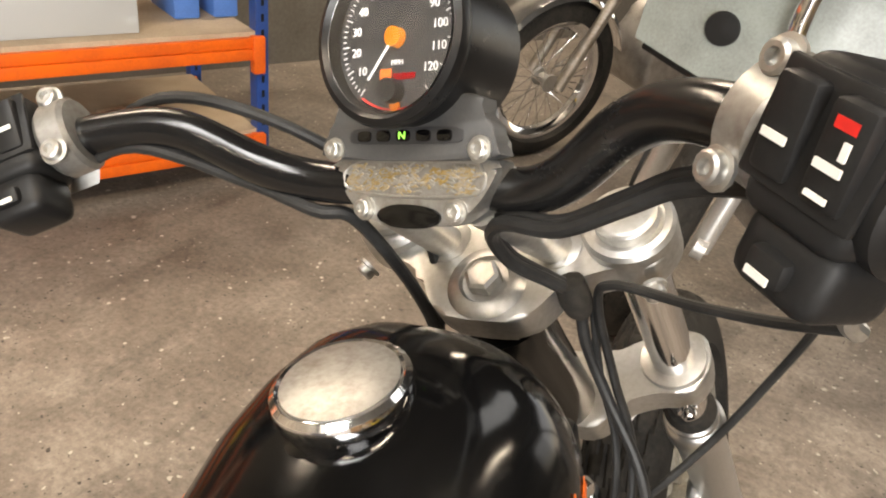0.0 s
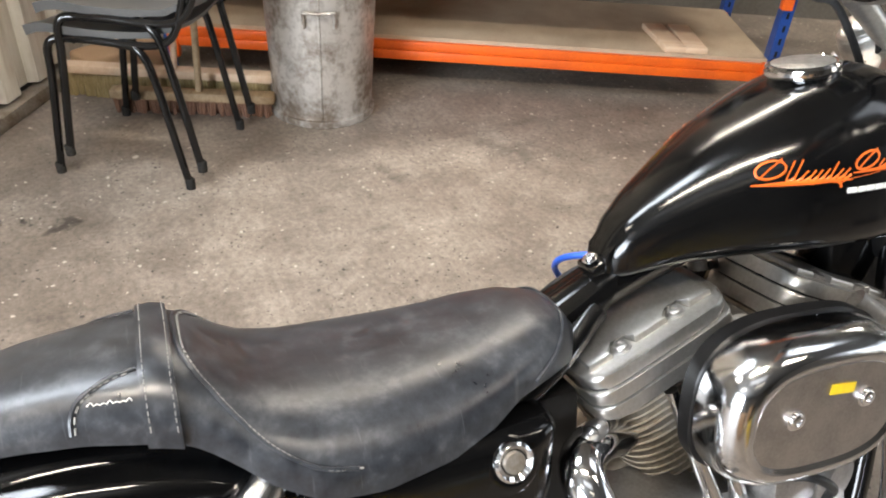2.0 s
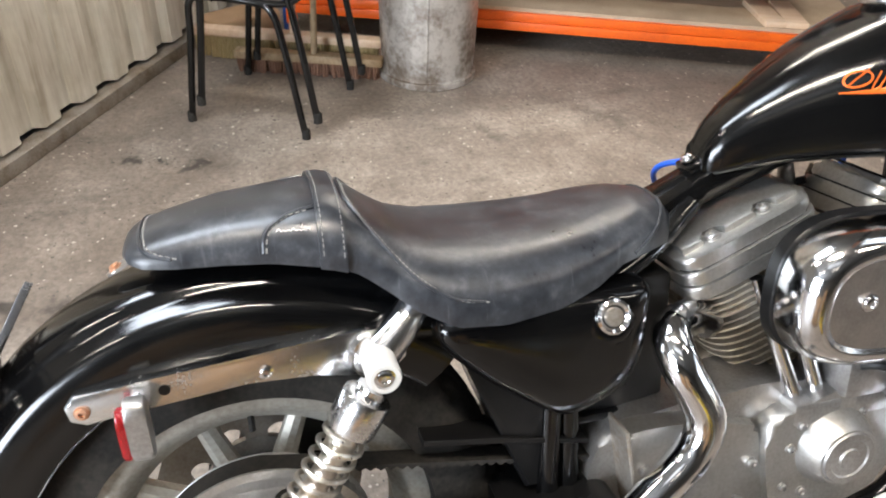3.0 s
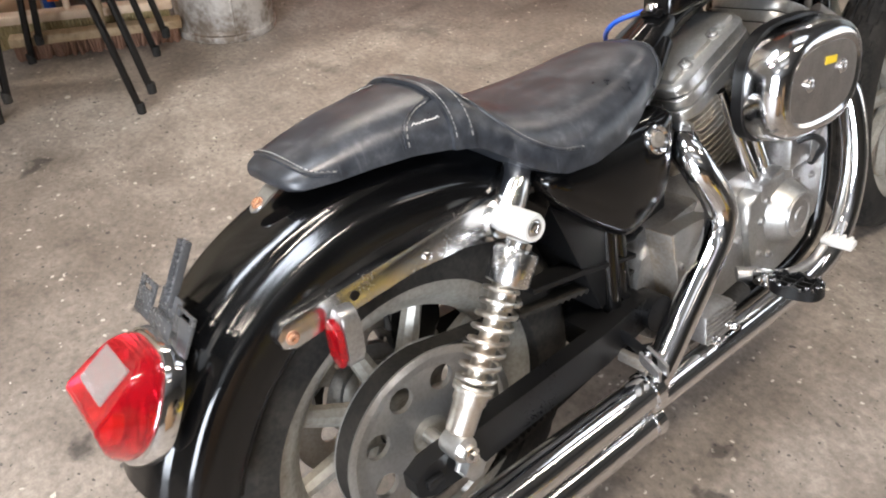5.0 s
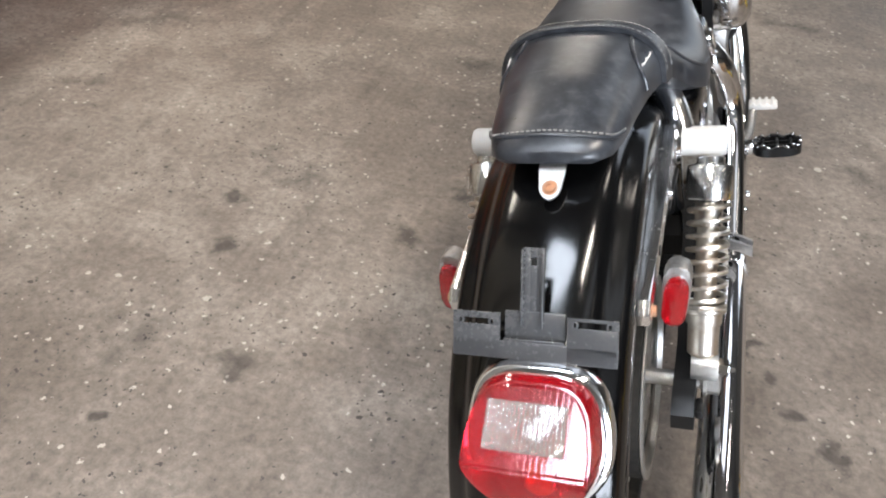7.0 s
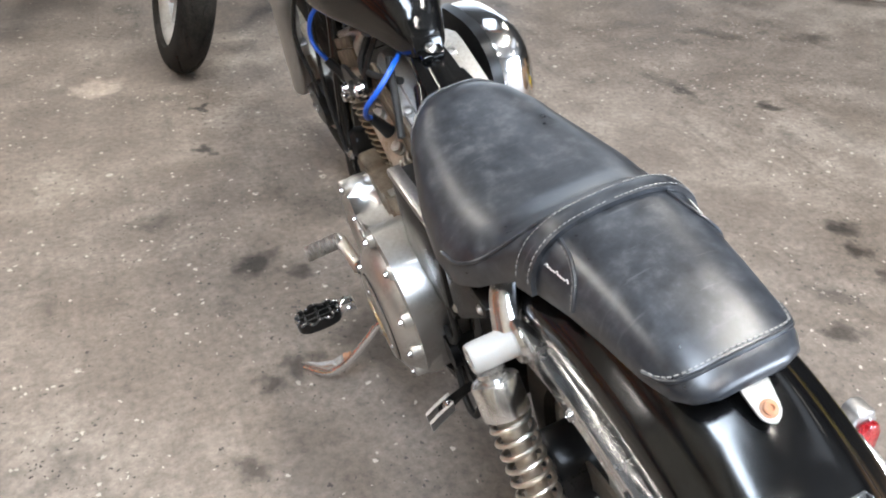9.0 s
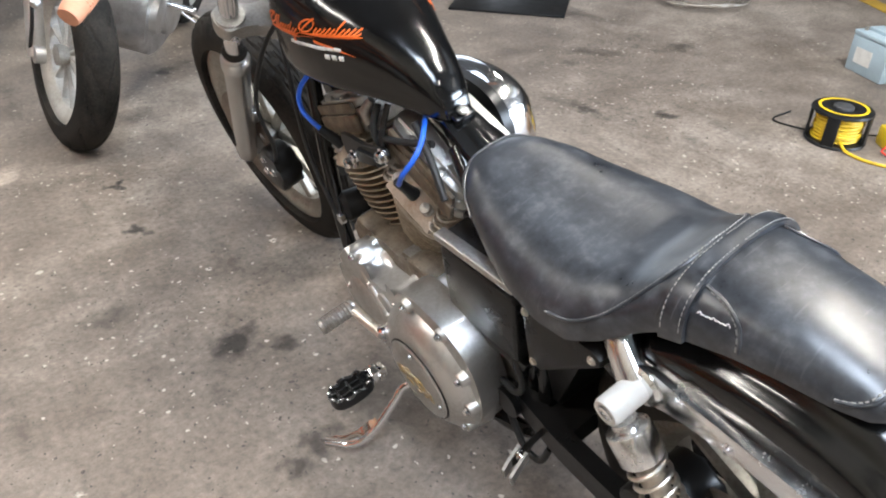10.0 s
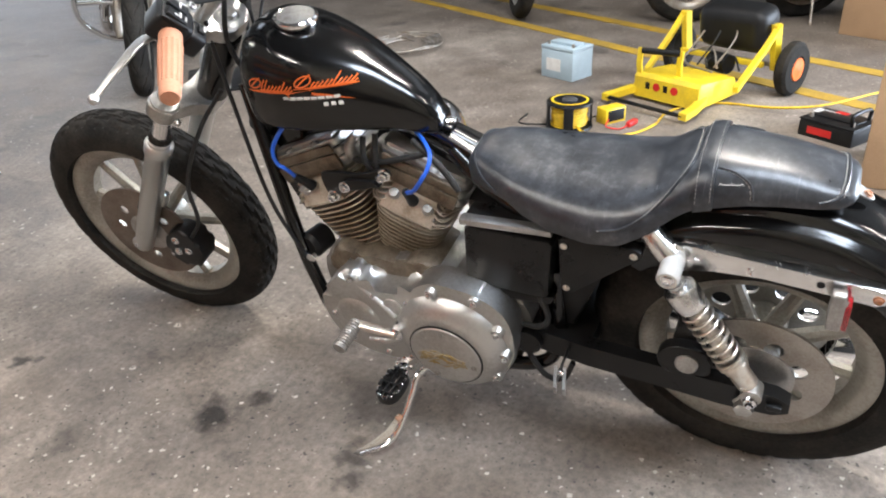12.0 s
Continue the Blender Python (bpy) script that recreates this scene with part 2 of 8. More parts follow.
def concrete():
    """Worn warehouse floor: brown-grey, pale stone chips in drifts, oil spots, scuffs."""
    m, t, p = nodes_of("concrete_floor")
    v = coords(t)
    a, b, c = noise_of(t, v, 0.7, 6.0, 0.6), noise_of(t, v, 5.0, 7.0, 0.7), noise_of(t, v, 55.0, 5.0, 0.75)
    tone = mix_of(t, 0.5, a, b)
    base = ramp_of(t, tone, [(0.36, (0.102, 0.081, 0.064)), (0.5, (0.200, 0.167, 0.138)), (0.63, (0.335, 0.288, 0.243))])
    base = mix_of(t, 0.7, base, ramp_of(t, c, [(0.28, grey(0.2)), (0.74, grey(0.78))]), "OVERLAY")
    # bent coordinates give the chips ragged outlines
    wob = t.nodes.new("ShaderNodeTexNoise")
    wob.inputs["Scale"].default_value, wob.inputs["Detail"].default_value = 90.0, 3.0
    t.links.new(v, wob.inputs["Vector"])
    bent = t.nodes.new("ShaderNodeVectorMath")
    bent.operation = "MULTIPLY_ADD"
    t.links.new(wob.outputs["Color"], bent.inputs[0])
    bent.inputs[1].default_value = (0.016, 0.016, 0.016)
    t.links.new(v, bent.inputs[2])
    drift = ramp_of(t, noise_of(t, v, 2.6, 5.0, 0.65), [(0.38, grey(0.06)), (0.64, grey(1.0))])

    def chips(scale, limit, colour, chance, under):
        vo = t.nodes.new("ShaderNodeTexVoronoi")
        vo.inputs["Scale"].default_value, vo.inputs["Randomness"].default_value = scale, 1.0
        t.links.new(bent.outputs[0], vo.inputs["Vector"])
        sep = t.nodes.new("ShaderNodeSeparateColor")
        t.links.new(vo.outputs["Color"], sep.inputs[0])

        def op(kind, x, y):
            n = t.nodes.new("ShaderNodeMath")
            n.operation = kind
            for i, q in enumerate((x, y)):
                if isinstance(q, float):
                    n.inputs[i].default_value = q
                else:
                    t.links.new(q, n.inputs[i])
            return n.outputs[0]

        some = op("LESS_THAN", sep.outputs[0], op("MULTIPLY", drift, chance * 2.4))
        size = op("SUBTRACT", op("MULTIPLY", op("POWER", sep.outputs[1], 2.5), limit * 1.25), 0.05)
        near = t.nodes.new("ShaderNodeMapRange")
        near.inputs["From Min"].default_value, near.inputs["From Max"].default_value = -0.03, 0.05
        t.links.new(op("SUBTRACT", size, vo.outputs["Distance"]), near.inputs["Value"])
        return mix_of(t, op("MULTIPLY", some, near.outputs[0]), under, colour)

    base = chips(30.0, 0.30, (0.44, 0.395, 0.335), 0.05, base)
    base = chips(84.0, 0.42, (0.49, 0.44, 0.375), 0.12, base)
    base = chips(60.0, 0.30, (0.06, 0.05, 0.043), 0.2, base)
    base = chips(130.0, 0.42, (0.075, 0.064, 0.055), 0.2, base)
    spots = ramp_of(t, noise_of(t, v, 2.6, 4.0, 0.6), [(0.60, grey(1.0)), (0.70, grey(0.42))])
    base = mix_of(t, 0.9, base, spots, "MULTIPLY")
    streaks = ramp_of(t, noise_of(t, coords(t, 1.0, (5.0, 0.7, 1.0)), 1.6, 5.0, 0.65), [(0.58, grey(1.0)), (0.7, grey(0.62))])
    base = mix_of(t, 0.7, base, streaks, "MULTIPLY")
    # oil stains and one pale patch of filler where they lie on the floor
    soft = t.nodes.new("ShaderNodeTexNoise")
    soft.inputs["Scale"].default_value, soft.inputs["Detail"].default_value = 14.0, 5.0
    t.links.new(v, soft.inputs["Vector"])
    loose = t.nodes.new("ShaderNodeVectorMath")
    loose.operation = "MULTIPLY_ADD"
    t.links.new(soft.outputs["Color"], loose.inputs[0])
    loose.inputs[1].default_value = (0.16, 0.16, 0.0)
    t.links.new(v, loose.inputs[2])
    for x, y, r, dark in ((-0.405, 1.137, 0.08, 0.22), (-0.308, 1.06, 0.05, 0.4), (-0.41, 2.058, 0.035, 0.2), (-0.439, 1.75, 0.042, 0.2), (0.043, 2.96, 0.07, 0.25), (1.485, 1.455, 0.06, 0.3), (1.265, 1.66, 0.06, 0.4),
                          (1.116, 0.765, 0.07, 0.25), (-0.45, 0.71, 0.05, 0.35), (-0.53, 0.515, 0.05, 0.35), (-0.385, 0.76, 0.05, 0.4), (-1.65, -0.31, 0.038, 0.25), (-1.634, -0.208, 0.024, 0.3), (-1.576, -0.12, 0.045, 0.35), (-1.0, -0.55, 0.05, 0.3), (-0.977, -0.448, 0.04, 0.4),
                          (-0.956, 0.51, 0.04, 0.35), (-0.881, 0.341, 0.05, 0.35), (-0.88, -0.126, 0.035, 0.3), (-0.7, 0.06, 0.05, 0.5), (0.79, 0.43, 0.07, 0.4), (-0.2, 0.78, 0.16, 0.5), (-0.15, 1.35, 0.14, 0.6), (0.62, -0.25, 0.12, 0.6), (0.75, 0.2, 0.08, 0.45), (-0.718, 2.336, 0.12, 2.0), (0.17, 0.54, 0.030, 0.40), (0.22, 0.45, 0.032, 0.35), (0.27, 0.38, 0.030, 0.40), (0.31, 0.31, 0.034, 0.35), (0.36, 0.22, 0.030, 0.40), (0.41, 0.13, 0.030, 0.45), (1.08, 0.67, 0.040, 0.35), (1.05, 0.57, 0.040, 0.40), (-0.58, -0.24, 0.030, 0.35), (-0.57, -0.35, 0.034, 0.35)):
        far = t.nodes.new("ShaderNodeVectorMath")
        far.operation = "DISTANCE"
        t.links.new(loose.outputs[0], far.inputs[0])
        far.inputs[1].default_value = (x + 0.08, y + 0.08, 0.0)
        f = t.nodes.new("ShaderNodeMapRange")
        f.inputs["From Min"].default_value, f.inputs["From Max"].default_value = r * 0.85, r * 0.35
        t.links.new(far.outputs["Value"], f.inputs["Value"])
        base = mix_of(t, f.outputs[0], base, mix_of(t, 1.0, base, (dark, dark, dark), "MULTIPLY"))
    t.links.new(base, p.inputs["Base Color"])
    t.links.new(ramp_of(t, b, [(0.3, grey(0.46)), (0.7, grey(0.75))]), p.inputs["Roughness"])
    n1 = bump_of(t, c, 0.4, 0.004, p)
    bump_of(t, b, 0.25, 0.012, p, n1)
    return m


def cladding():
    m, t, p = nodes_of("painted_cladding")
    v = coords(t)
    big, streak = noise_of(t, v, 2.2, 5.0, 0.65), noise_of(t, coords(t, 1.0, (14, 14, 1.2)), 1.6, 5.0, 0.6)
    both = mix_of(t, 0.55, big, streak)
    t.links.new(ramp_of(t, both, [(0.38, (0.74, 0.71, 0.63)), (0.52, (0.56, 0.52, 0.44)), (0.66, (0.34, 0.29, 0.22))]), p.inputs["Base Color"])
    p.inputs["Roughness"].default_value = 0.6
    bump_of(t, streak, 0.2, 0.004, p)
    return m


def glass(name="clear_glass"):
    m, t, p = nodes_of(name)
    p.inputs["Transmission Weight"].default_value = 1.0
    p.inputs["Roughness"].default_value = 0.02
    return m


def glowing(name, color, strength):
    m, t, p = nodes_of(name)
    p.inputs["Base Color"].default_value = (*color, 1)
    p.inputs["Emission Color"].default_value = (*color, 1)
    p.inputs["Emission Strength"].default_value = strength
    return m


LEATHER, CONCRETE, CLADDING, GLASS = leather(), concrete(), cladding(), glass()
RED_LENS, CLEAR_LENS, AMBER = lens("red_lens", (0.95, 0.012, 0.03), 0.85), lens("clear_lens", (0.62, 0.55, 0.52), 0.7), lens("amber_lens", (0.85, 0.25, 0.02))
THREAD = surface("grey_thread", (0.27, 0.265, 0.255), (0.17, 0.168, 0.16), (0.6, 0.8), 0, 60, 300, 0.1, 0.0005)
DIAL = surface("dial_face", (0.02, 0.02, 0.022), (0.03, 0.03, 0.03), (0.4, 0.5), 0, 20, 200, 0.02, 0.0002)
PRINT = surface("dial_print", (0.75, 0.75, 0.73), (0.65, 0.65, 0.63), (0.5, 0.6), 0, 20, 200, 0.02, 0.0002)
GREEN_GLOW = glowing("green_light", (0.3, 0.9, 0.1), 1.5)
TUBE_GLOW = glowing("lamp_tube", (1.0, 0.86, 0.68), 4.0)


# ---- mesh helpers ----
def part(name, bm, material, parent=None, label="", angle=35.0):
    """Links a bmesh as one mesh object, under a thing or a part."""
    me = bpy.data.meshes.new(name)
    bmesh.ops.recalc_face_normals(bm, faces=bm.faces[:])
    for f in bm.faces:
        f.smooth = True
    bm.to_mesh(me)
    bm.free()
    me.set_sharp_from_angle(angle=radians(angle))
    me.materials.append(material)
    o = new(name, me)
    if parent is not None:
        o.parent = parent
    if label:
        o["label"] = label
    return o


def thing(name, m, label, category, group="", kind=""):
    e = new(name)
    e.empty_display_size = 0.1
    e.matrix_world = m
    return tagged(e, label, category, group, kind)


def add_box(bm, size, m=None, bevel=0.0, seg=2):
    r = bmesh.ops.create_cube(bm, size=1.0)
    vs = r["verts"]
    bmesh.ops.scale(bm, vec=size, verts=vs)
    if bevel:
        es = list({e for v in vs for e in v.link_edges})
        o = bmesh.ops.bevel(bm, geom=es, offset=bevel, segments=seg, profile=0.5, affect="EDGES")
        vs = list({v for f in o["faces"] for v in f.verts} | {v for v in vs if v.is_valid})
    if m is not None:
        bmesh.ops.transform(bm, matrix=m, verts=vs)
    return vs


def box(size, m=None, bevel=0.0, seg=2):
    bm = bmesh.new()
    add_box(bm, size, m, bevel, seg)
    return bm


def smooth_path(pts, n=6):
    """A rounded line through the points (Catmull-Rom)."""
    p = [Vector(q) for q in pts]
    if len(p) < 3 or n < 2:
        return p
    q = [2 * p[0] - p[1]] + p + [2 * p[-1] - p[-2]]
    out = []
    for i in range(1, len(q) - 2):
        for k in range(n):
            s = k / n
            a, b, c, d = q[i - 1 : i + 3]
            out.append(0.5 * (2 * b + (c - a) * s + (2 * a - 5 * b + 4 * c - d) * s**2 + (3 * b - a - 3 * c + d) * s**3))
    return out + [p[-1]]


def add_tube(bm, pts, r, seg=12, n=6, flat=(1.0, 1.0), up=None):
    """A pipe round a line; r is a radius or one radius a point of the line."""
    line = smooth_path(pts, n)
    k = len(line)
    if isinstance(r, (int, float)):
        rad = [r] * k
    else:
        rad = list(np.interp(np.linspace(0, 1, k), np.linspace(0, 1, len(r)), r))
    tang = [(line[min(i + 1, k - 1)] - line[max(i - 1, 0)]).normalized() for i in range(k)]
    ref = Vector(up) if up else (Vector((0, 0, 1)) if abs(tang[0].z) < 0.9 else Vector((1, 0, 0)))
    side = tang[0].cross(ref).normalized()
    rings = []
    for c, tg, ra in zip(line, tang, rad):
        side = (side - tg * side.dot(tg)).normalized()
        top = side.cross(tg)
        rings.append([bm.verts.new(c + side * (math.cos(2 * math.pi * j / seg) * ra * flat[0]) + top * (math.sin(2 * math.pi * j / seg) * ra * flat[1])) for j in range(seg)])
    for a, b in zip(rings, rings[1:]):
        for j in range(seg):
            bm.faces.new((a[j], a[(j + 1) % seg], b[(j + 1) % seg], b[j]))
    bm.faces.new(rings[0]), bm.faces.new(rings[-1])
    return rings


def tube(pts, r, seg=12, n=6, flat=(1.0, 1.0), up=None):
    bm = bmesh.new()
    add_tube(bm, pts, r, seg, n, flat, up)
    return bm


def add_lathe(bm, profile, m=None, seg=32, closed=False):
    """Turns (radius, height) pairs about z."""
    rings = [[bm.verts.new((r * math.cos(2 * math.pi * j / seg), r * math.sin(2 * math.pi * j / seg), h)) for j in range(seg)] for r, h in profile]
    pairs = list(zip(rings, rings[1:])) + ([(rings[-1], rings[0])] if closed else [])
    for a, b in pairs:
        for j in range(seg):
            bm.faces.new((a[j], a[(j + 1) % seg], b[(j + 1) % seg], b[j]))
    if not closed:
        for ring in (rings[0], rings[-1]):
            bm.faces.new(ring)
    if m is not None:
        bmesh.ops.transform(bm, matrix=m, verts=[v for ring in rings for v in ring])
    return rings


def lathe(profile, m=None, seg=32, closed=False):
    bm = bmesh.new()
    add_lathe(bm, profile, m, seg, closed)
    return bm


def along(p, d):
    """A pose at p whose z points along d."""
    return Matrix.Translation(p) @ Vector(d).to_track_quat("Z", "Y").to_matrix().to_4x4()


def add_prism(bm, outline, x0, x1, bevel=0.0, seg=2, m=None):
    """An outline of (y, z) pairs, drawn out from x0 to x1."""
    a = [bm.verts.new((x0, y, z)) for y, z in outline]
    b = [bm.verts.new((x1, y, z)) for y, z in outline]
    k = len(outline)
    faces = [bm.faces.new(a), bm.faces.new(b)] + [bm.faces.new((a[i], a[(i + 1) % k], b[(i + 1) % k], b[i])) for i in range(k)]
    vs = a + b
    if bevel:
        es = list({e for f in faces[:2] for e in f.edges})
        o = bmesh.ops.bevel(bm, geom=es, offset=bevel, segments=seg, profile=0.5, affect="EDGES")
        vs = list({v for f in o["faces"] for v in f.verts} | {v for v in vs if v.is_valid})
    if m is not None:
        bmesh.ops.transform(bm, matrix=m, verts=vs)
    return vs


def prism(outline, x0, x1, bevel=0.0, seg=2, m=None):
    bm = bmesh.new()
    add_prism(bm, outline, x0, x1, bevel, seg, m)
    return bm


def rounded(points, n=5):
    """A smooth closed outline through (y, z) points."""
    k, out = len(points), []
    for i in range(k):
        a, b, c, d = (Vector(points[(i + j) % k]) for j in (-1, 0, 1, 2))
        for s in (x / n for x in range(n)):
            out.append(tuple(0.5 * (2 * b + (c - a) * s + (2 * a - 5 * b + 4 * c - d) * s**2 + (3 * b - a - 3 * c + d) * s**3)))
    return out


def oval(cy, cz, hy, hz, n=32, e=2.6, turn=0.0):
    out = []
    for i in range(n):
        a = 2 * math.pi * i / n
        c, s = math.cos(a), math.sin(a)
        y, z = hy * math.copysign(abs(c) ** (2 / e), c), hz * math.copysign(abs(s) ** (2 / e), s)
        out.append((cy + y * math.cos(turn) - z * math.sin(turn), cz + y * math.sin(turn) + z * math.cos(turn)))
    return out


def loft(rings, close=True, caps=True):
    bm = bmesh.new()
    vs = [[bm.verts.new(p) for p in r] for r in rings]
    k = len(vs[0])
    for a, b in zip(vs, vs[1:]):
        for j in range(k if close else k - 1):
            bm.faces.new((a[j], a[(j + 1) % k], b[(j + 1) % k], b[j]))
    if caps:
        bm.faces.new(vs[0]), bm.faces.new(vs[-1])
    return bm


def bolt(parent, p, d, r=0.008, h=0.007, material=None, name="bolt", label=""):
    """A domed hex-socket or hex-head bolt."""
    bm = bmesh.new()
    add_lathe(bm, [(r * 1.35, 0), (r * 1.35, h * 0.25), (r, h * 0.3), (r, h * 0.85), (r * 0.8, h), (r * 0.5, h), (r * 0.45, h * 0.55)], along(p, d), 12)
    return part(name, bm, material or CHROME, parent, label)


def writing(parent, name, text, m, size, material):
    c = bpy.data.curves.new(name, "FONT")
    c.body, c.size, c.align_x, c.align_y, c.extrude = text, size, "CENTER", "CENTER", 0.0002
    o = bpy.data.objects.new(name, c)
    scene.collection.objects.link(o)
    me = bpy.data.meshes.new_from_object(o)
    bpy.data.objects.remove(o)
    me.materials.clear()
    me.materials.append(material)
    q = new(name, me)
    q.matrix_world = m
    if parent is not None:
        q.parent = parent
    return q


# ---- the room ----
floor = tagged(part("floor", box((24, 26, 0.2), at(2, 3, -0.1)), CONCRETE), "worn brown-grey concrete workshop floor with pale flecks", "floor", kind="structure")


def corrugated(u0, u1, v, z0, z1, m, pitch=0.19, deep=0.035):
    """Sheet cladding with flat ribs, standing along u at v, with thickness."""
    bm = bmesh.new()
    xs, k = [], 0
    u = u0
    while u < u1:
        xs += [(u, 0), (u + pitch * 0.42, 0), (u + pitch * 0.5, deep), (u + pitch * 0.92, deep)]
        u += pitch
    cols = []
    for x, d in xs:
        cols.append([bm.verts.new((x, v + d, z0)), bm.verts.new((x, v + d, z1)), bm.verts.new((x, v - 0.06, z1)), bm.verts.new((x, v - 0.06, z0))])
    for a, b in zip(cols, cols[1:]):
        for j in range(4):
            bm.faces.new((a[j], a[(j + 1) % 4], b[(j + 1) % 4], b[j]))
    bm.faces.new(cols[0]), bm.faces.new(cols[-1])
    bmesh.ops.transform(bm, matrix=m, verts=bm.verts[:])
    return bm


CLAD = pose(-2.48, -0.185, 0, 0, 0, -28.8)  # the clad wall stands a little askew
wall = tagged(part("wall_south", corrugated(-1.5, 1.5, -0.035, 0.06, CEIL, CLAD), CLADDING, angle=20), "dirty off-white painted corrugated metal cladding wall", "wall", kind="structure")
part("sill_angle", box((3.0, 0.06, 0.05), CLAD @ pose(0, 0.0, 0.025), 0.006), OLD_STEEL, wall, "dusty steel angle at the foot of the cladding")
tagged(part("wall_west", box((0.2, 22, CEIL), at(-3.85, 2, CEIL / 2)), WALL_DARK), "dim brown block wall, assumed, out of view behind the shelving", "wall", kind="structure")
tagged(part("wall_east", box((0.2, 22, CEIL), at(9.5, 2, CEIL / 2)), WALL_DARK), "dim brown block wall, assumed, out of view", "wall", kind="structure")
# walls out of view; the rear one is added to frame the daylight lamp
for u0, u1, v, z0, z1, nm in ((-3.75, -2.2, 10, 0, CEIL, "wall_north"), (2.6, 9.4, 10, 0, CEIL, "wall_north_b"), (-2.2, 2.6, 10, 3.6, CEIL, "wall_north_c"),
                              (-1.06, 4.4, -4.8, 0, CEIL, "wall_rear"), (8.4, 9.4, -4.8, 0, CEIL, "wall_rear_b"), (4.4, 8.4, -4.8, 3.7, CEIL, "wall_rear_c")):
    tagged(part(nm, box((u1 - u0, 0.2, z1 - z0), at((u0 + u1) / 2, v, (z0 + z1) / 2)), WALL_DARK), "dim brown block wall, assumed, out of view", "wall", kind="structure")
tagged(part("wall_side", box((0.12, 3.55, CEIL), at(-1.0, -3.02, CEIL / 2)), WALL_DARK), "dim block wall, assumed, out of view", "wall", kind="structure")
tagged(part("ceiling", box((14, 20, 0.15), at(2.8, 0.6, CEIL + 0.08)), CEILING_MAT), "grey sheeted workshop ceiling", "ceiling", kind="structure")
# unseen sheets that stand over the added roof lamps
for u, v, power in ROOF_FILLS:
    tagged(part("roof_fill_sheet", box((0.96, 2.66, 0.02), at(u, v, CEIL - 0.008)), WHITE_PAINT), "unseen translucent roof sheet, added over a fill lamp", "roof light", kind="structure")
for u, v, z, power in STRIPS:
    lamp = thing("ceiling_light", at(u, v, z + 0.12), "white ceiling batten light with one tube", "light", "ceiling lights")
    part("batten", box((0.12, 1.6, 0.08), pose(0, 0, 0.05), 0.008), WHITE_PAINT, lamp)
    part("tube", tube([(0, -0.75, -0.03), (0, 0.75, -0.03)], 0.014), TUBE_GLOW, lamp)
    for y in (-0.5, 0.5):
        part("hanger", tube([(0, y, 0.09), (0, y, CEIL - z - 0.12)], 0.008, 8, 1), OLD_STEEL, lamp)

# painted lines on the floor
for a, b, w in (((5.05, 4.18), (2.17, -0.84), 0.1), ((5.4, 3.87), (2.78, -0.92), 0.1)):
    a, b = Vector((*a, 0)), Vector((*b, 0))
    d = (b - a).normalized()
    s = d.cross(Vector((0, 0, 1))) * w / 2
    bm = bmesh.new()
    n = 24
    random.seed(5)
    rows = []
    for i in range(n + 1):
        c = a.lerp(b, i / n)
        j = random.uniform(-0.006, 0.006)
        rows.append([bm.verts.new(c + s * (1 + j * 8) + Vector((0, 0, 0.0005))), bm.verts.new(c + s + Vector((0, 0, 0.004))), bm.verts.new(c - s + Vector((0, 0, 0.004))), bm.verts.new(c - s * (1 - j * 8) + Vector((0, 0, 0.0005)))])
    for r0, r1 in zip(rows, rows[1:]):
        for k in range(3):
            bm.faces.new((r0[k], r0[k + 1], r1[k + 1], r1[k]))
    tagged(part("floor_line", bm, LINE_YELLOW), "worn yellow line painted on the concrete floor", "floor marking", kind="structure")

# ---- the motorcycle: x to its right, y ahead, z up in its own plane; it leans on its stand ----
LEAN = 14.31
bike = thing("motorcycle", pose(0, 0, 0, 0, -LEAN, 0), "black chrome-trimmed cruiser motorcycle leaning on its side stand", "motorcycle")
RAX = Vector((0, 0.003, 0.312))
X = Vector((1, 0, 0))


def tyre(R, half, rim, tread, seg=168, depth=0.006):
    """A tyre about x, with tread grooves cut into the crown and shoulders."""
    prof = []
    steps = 44
    for i in range(steps + 1):
        a = math.pi * (i / steps) - math.pi / 2
        x = half * math.sin(a)
        crown = R - (R - rim) * (1 - abs(math.cos(a)) ** 0.62)
        prof.append((x, crown))
    prof += [(half * 0.72, rim - 0.004), (-half * 0.72, rim - 0.004)]
    bm = bmesh.new()
    rings = []
    blocks = 28

    def groove(u, s):
        """Whether the groove runs at u (-1 to 1 across) and s (0 to 1 round)."""
        v = abs(u)
        if v > 0.93:
            return False
        p = s * blocks + (0.5 if u > 0 else 0.0)
        f = p - math.floor(p)
        if tread == "block":
            zig = 0.09 if f < 0.5 else -0.09
            if abs(v - 0.24 - zig) < 0.045 or abs(v - 0.62 - zig * 0.7) < 0.045:
                return True
            return (v < 0.24 and f < 0.13) or (0.24 < v < 0.62 and 0.42 < f < 0.56) or (v > 0.62 and f < 0.15)
        if tread == "wave":
            g = (p * 0.5 + v * 1.1) % 1.0
            return 0.08 < v < 0.85 and g < 0.13
        return v < 0.05 or (0.4 < v < 0.47 and f > 0.2)

    for s in range(seg):
        a = 2 * math.pi * s / seg
        ring = []
        for i, (x, r) in enumerate(prof):
            cut = depth if i <= steps and groove(x / half, s / seg) else 0.0
            ring.append(bm.verts.new((x, (r - cut) * math.cos(a), (r - cut) * math.sin(a))))
        rings.append(ring)
    k = len(prof)
    for s in range(seg):
        p, q = rings[s], rings[(s + 1) % seg]
        for i in range(k):
            bm.faces.new((p[i], p[(i + 1) % k], q[(i + 1) % k], q[i]))
    return bm


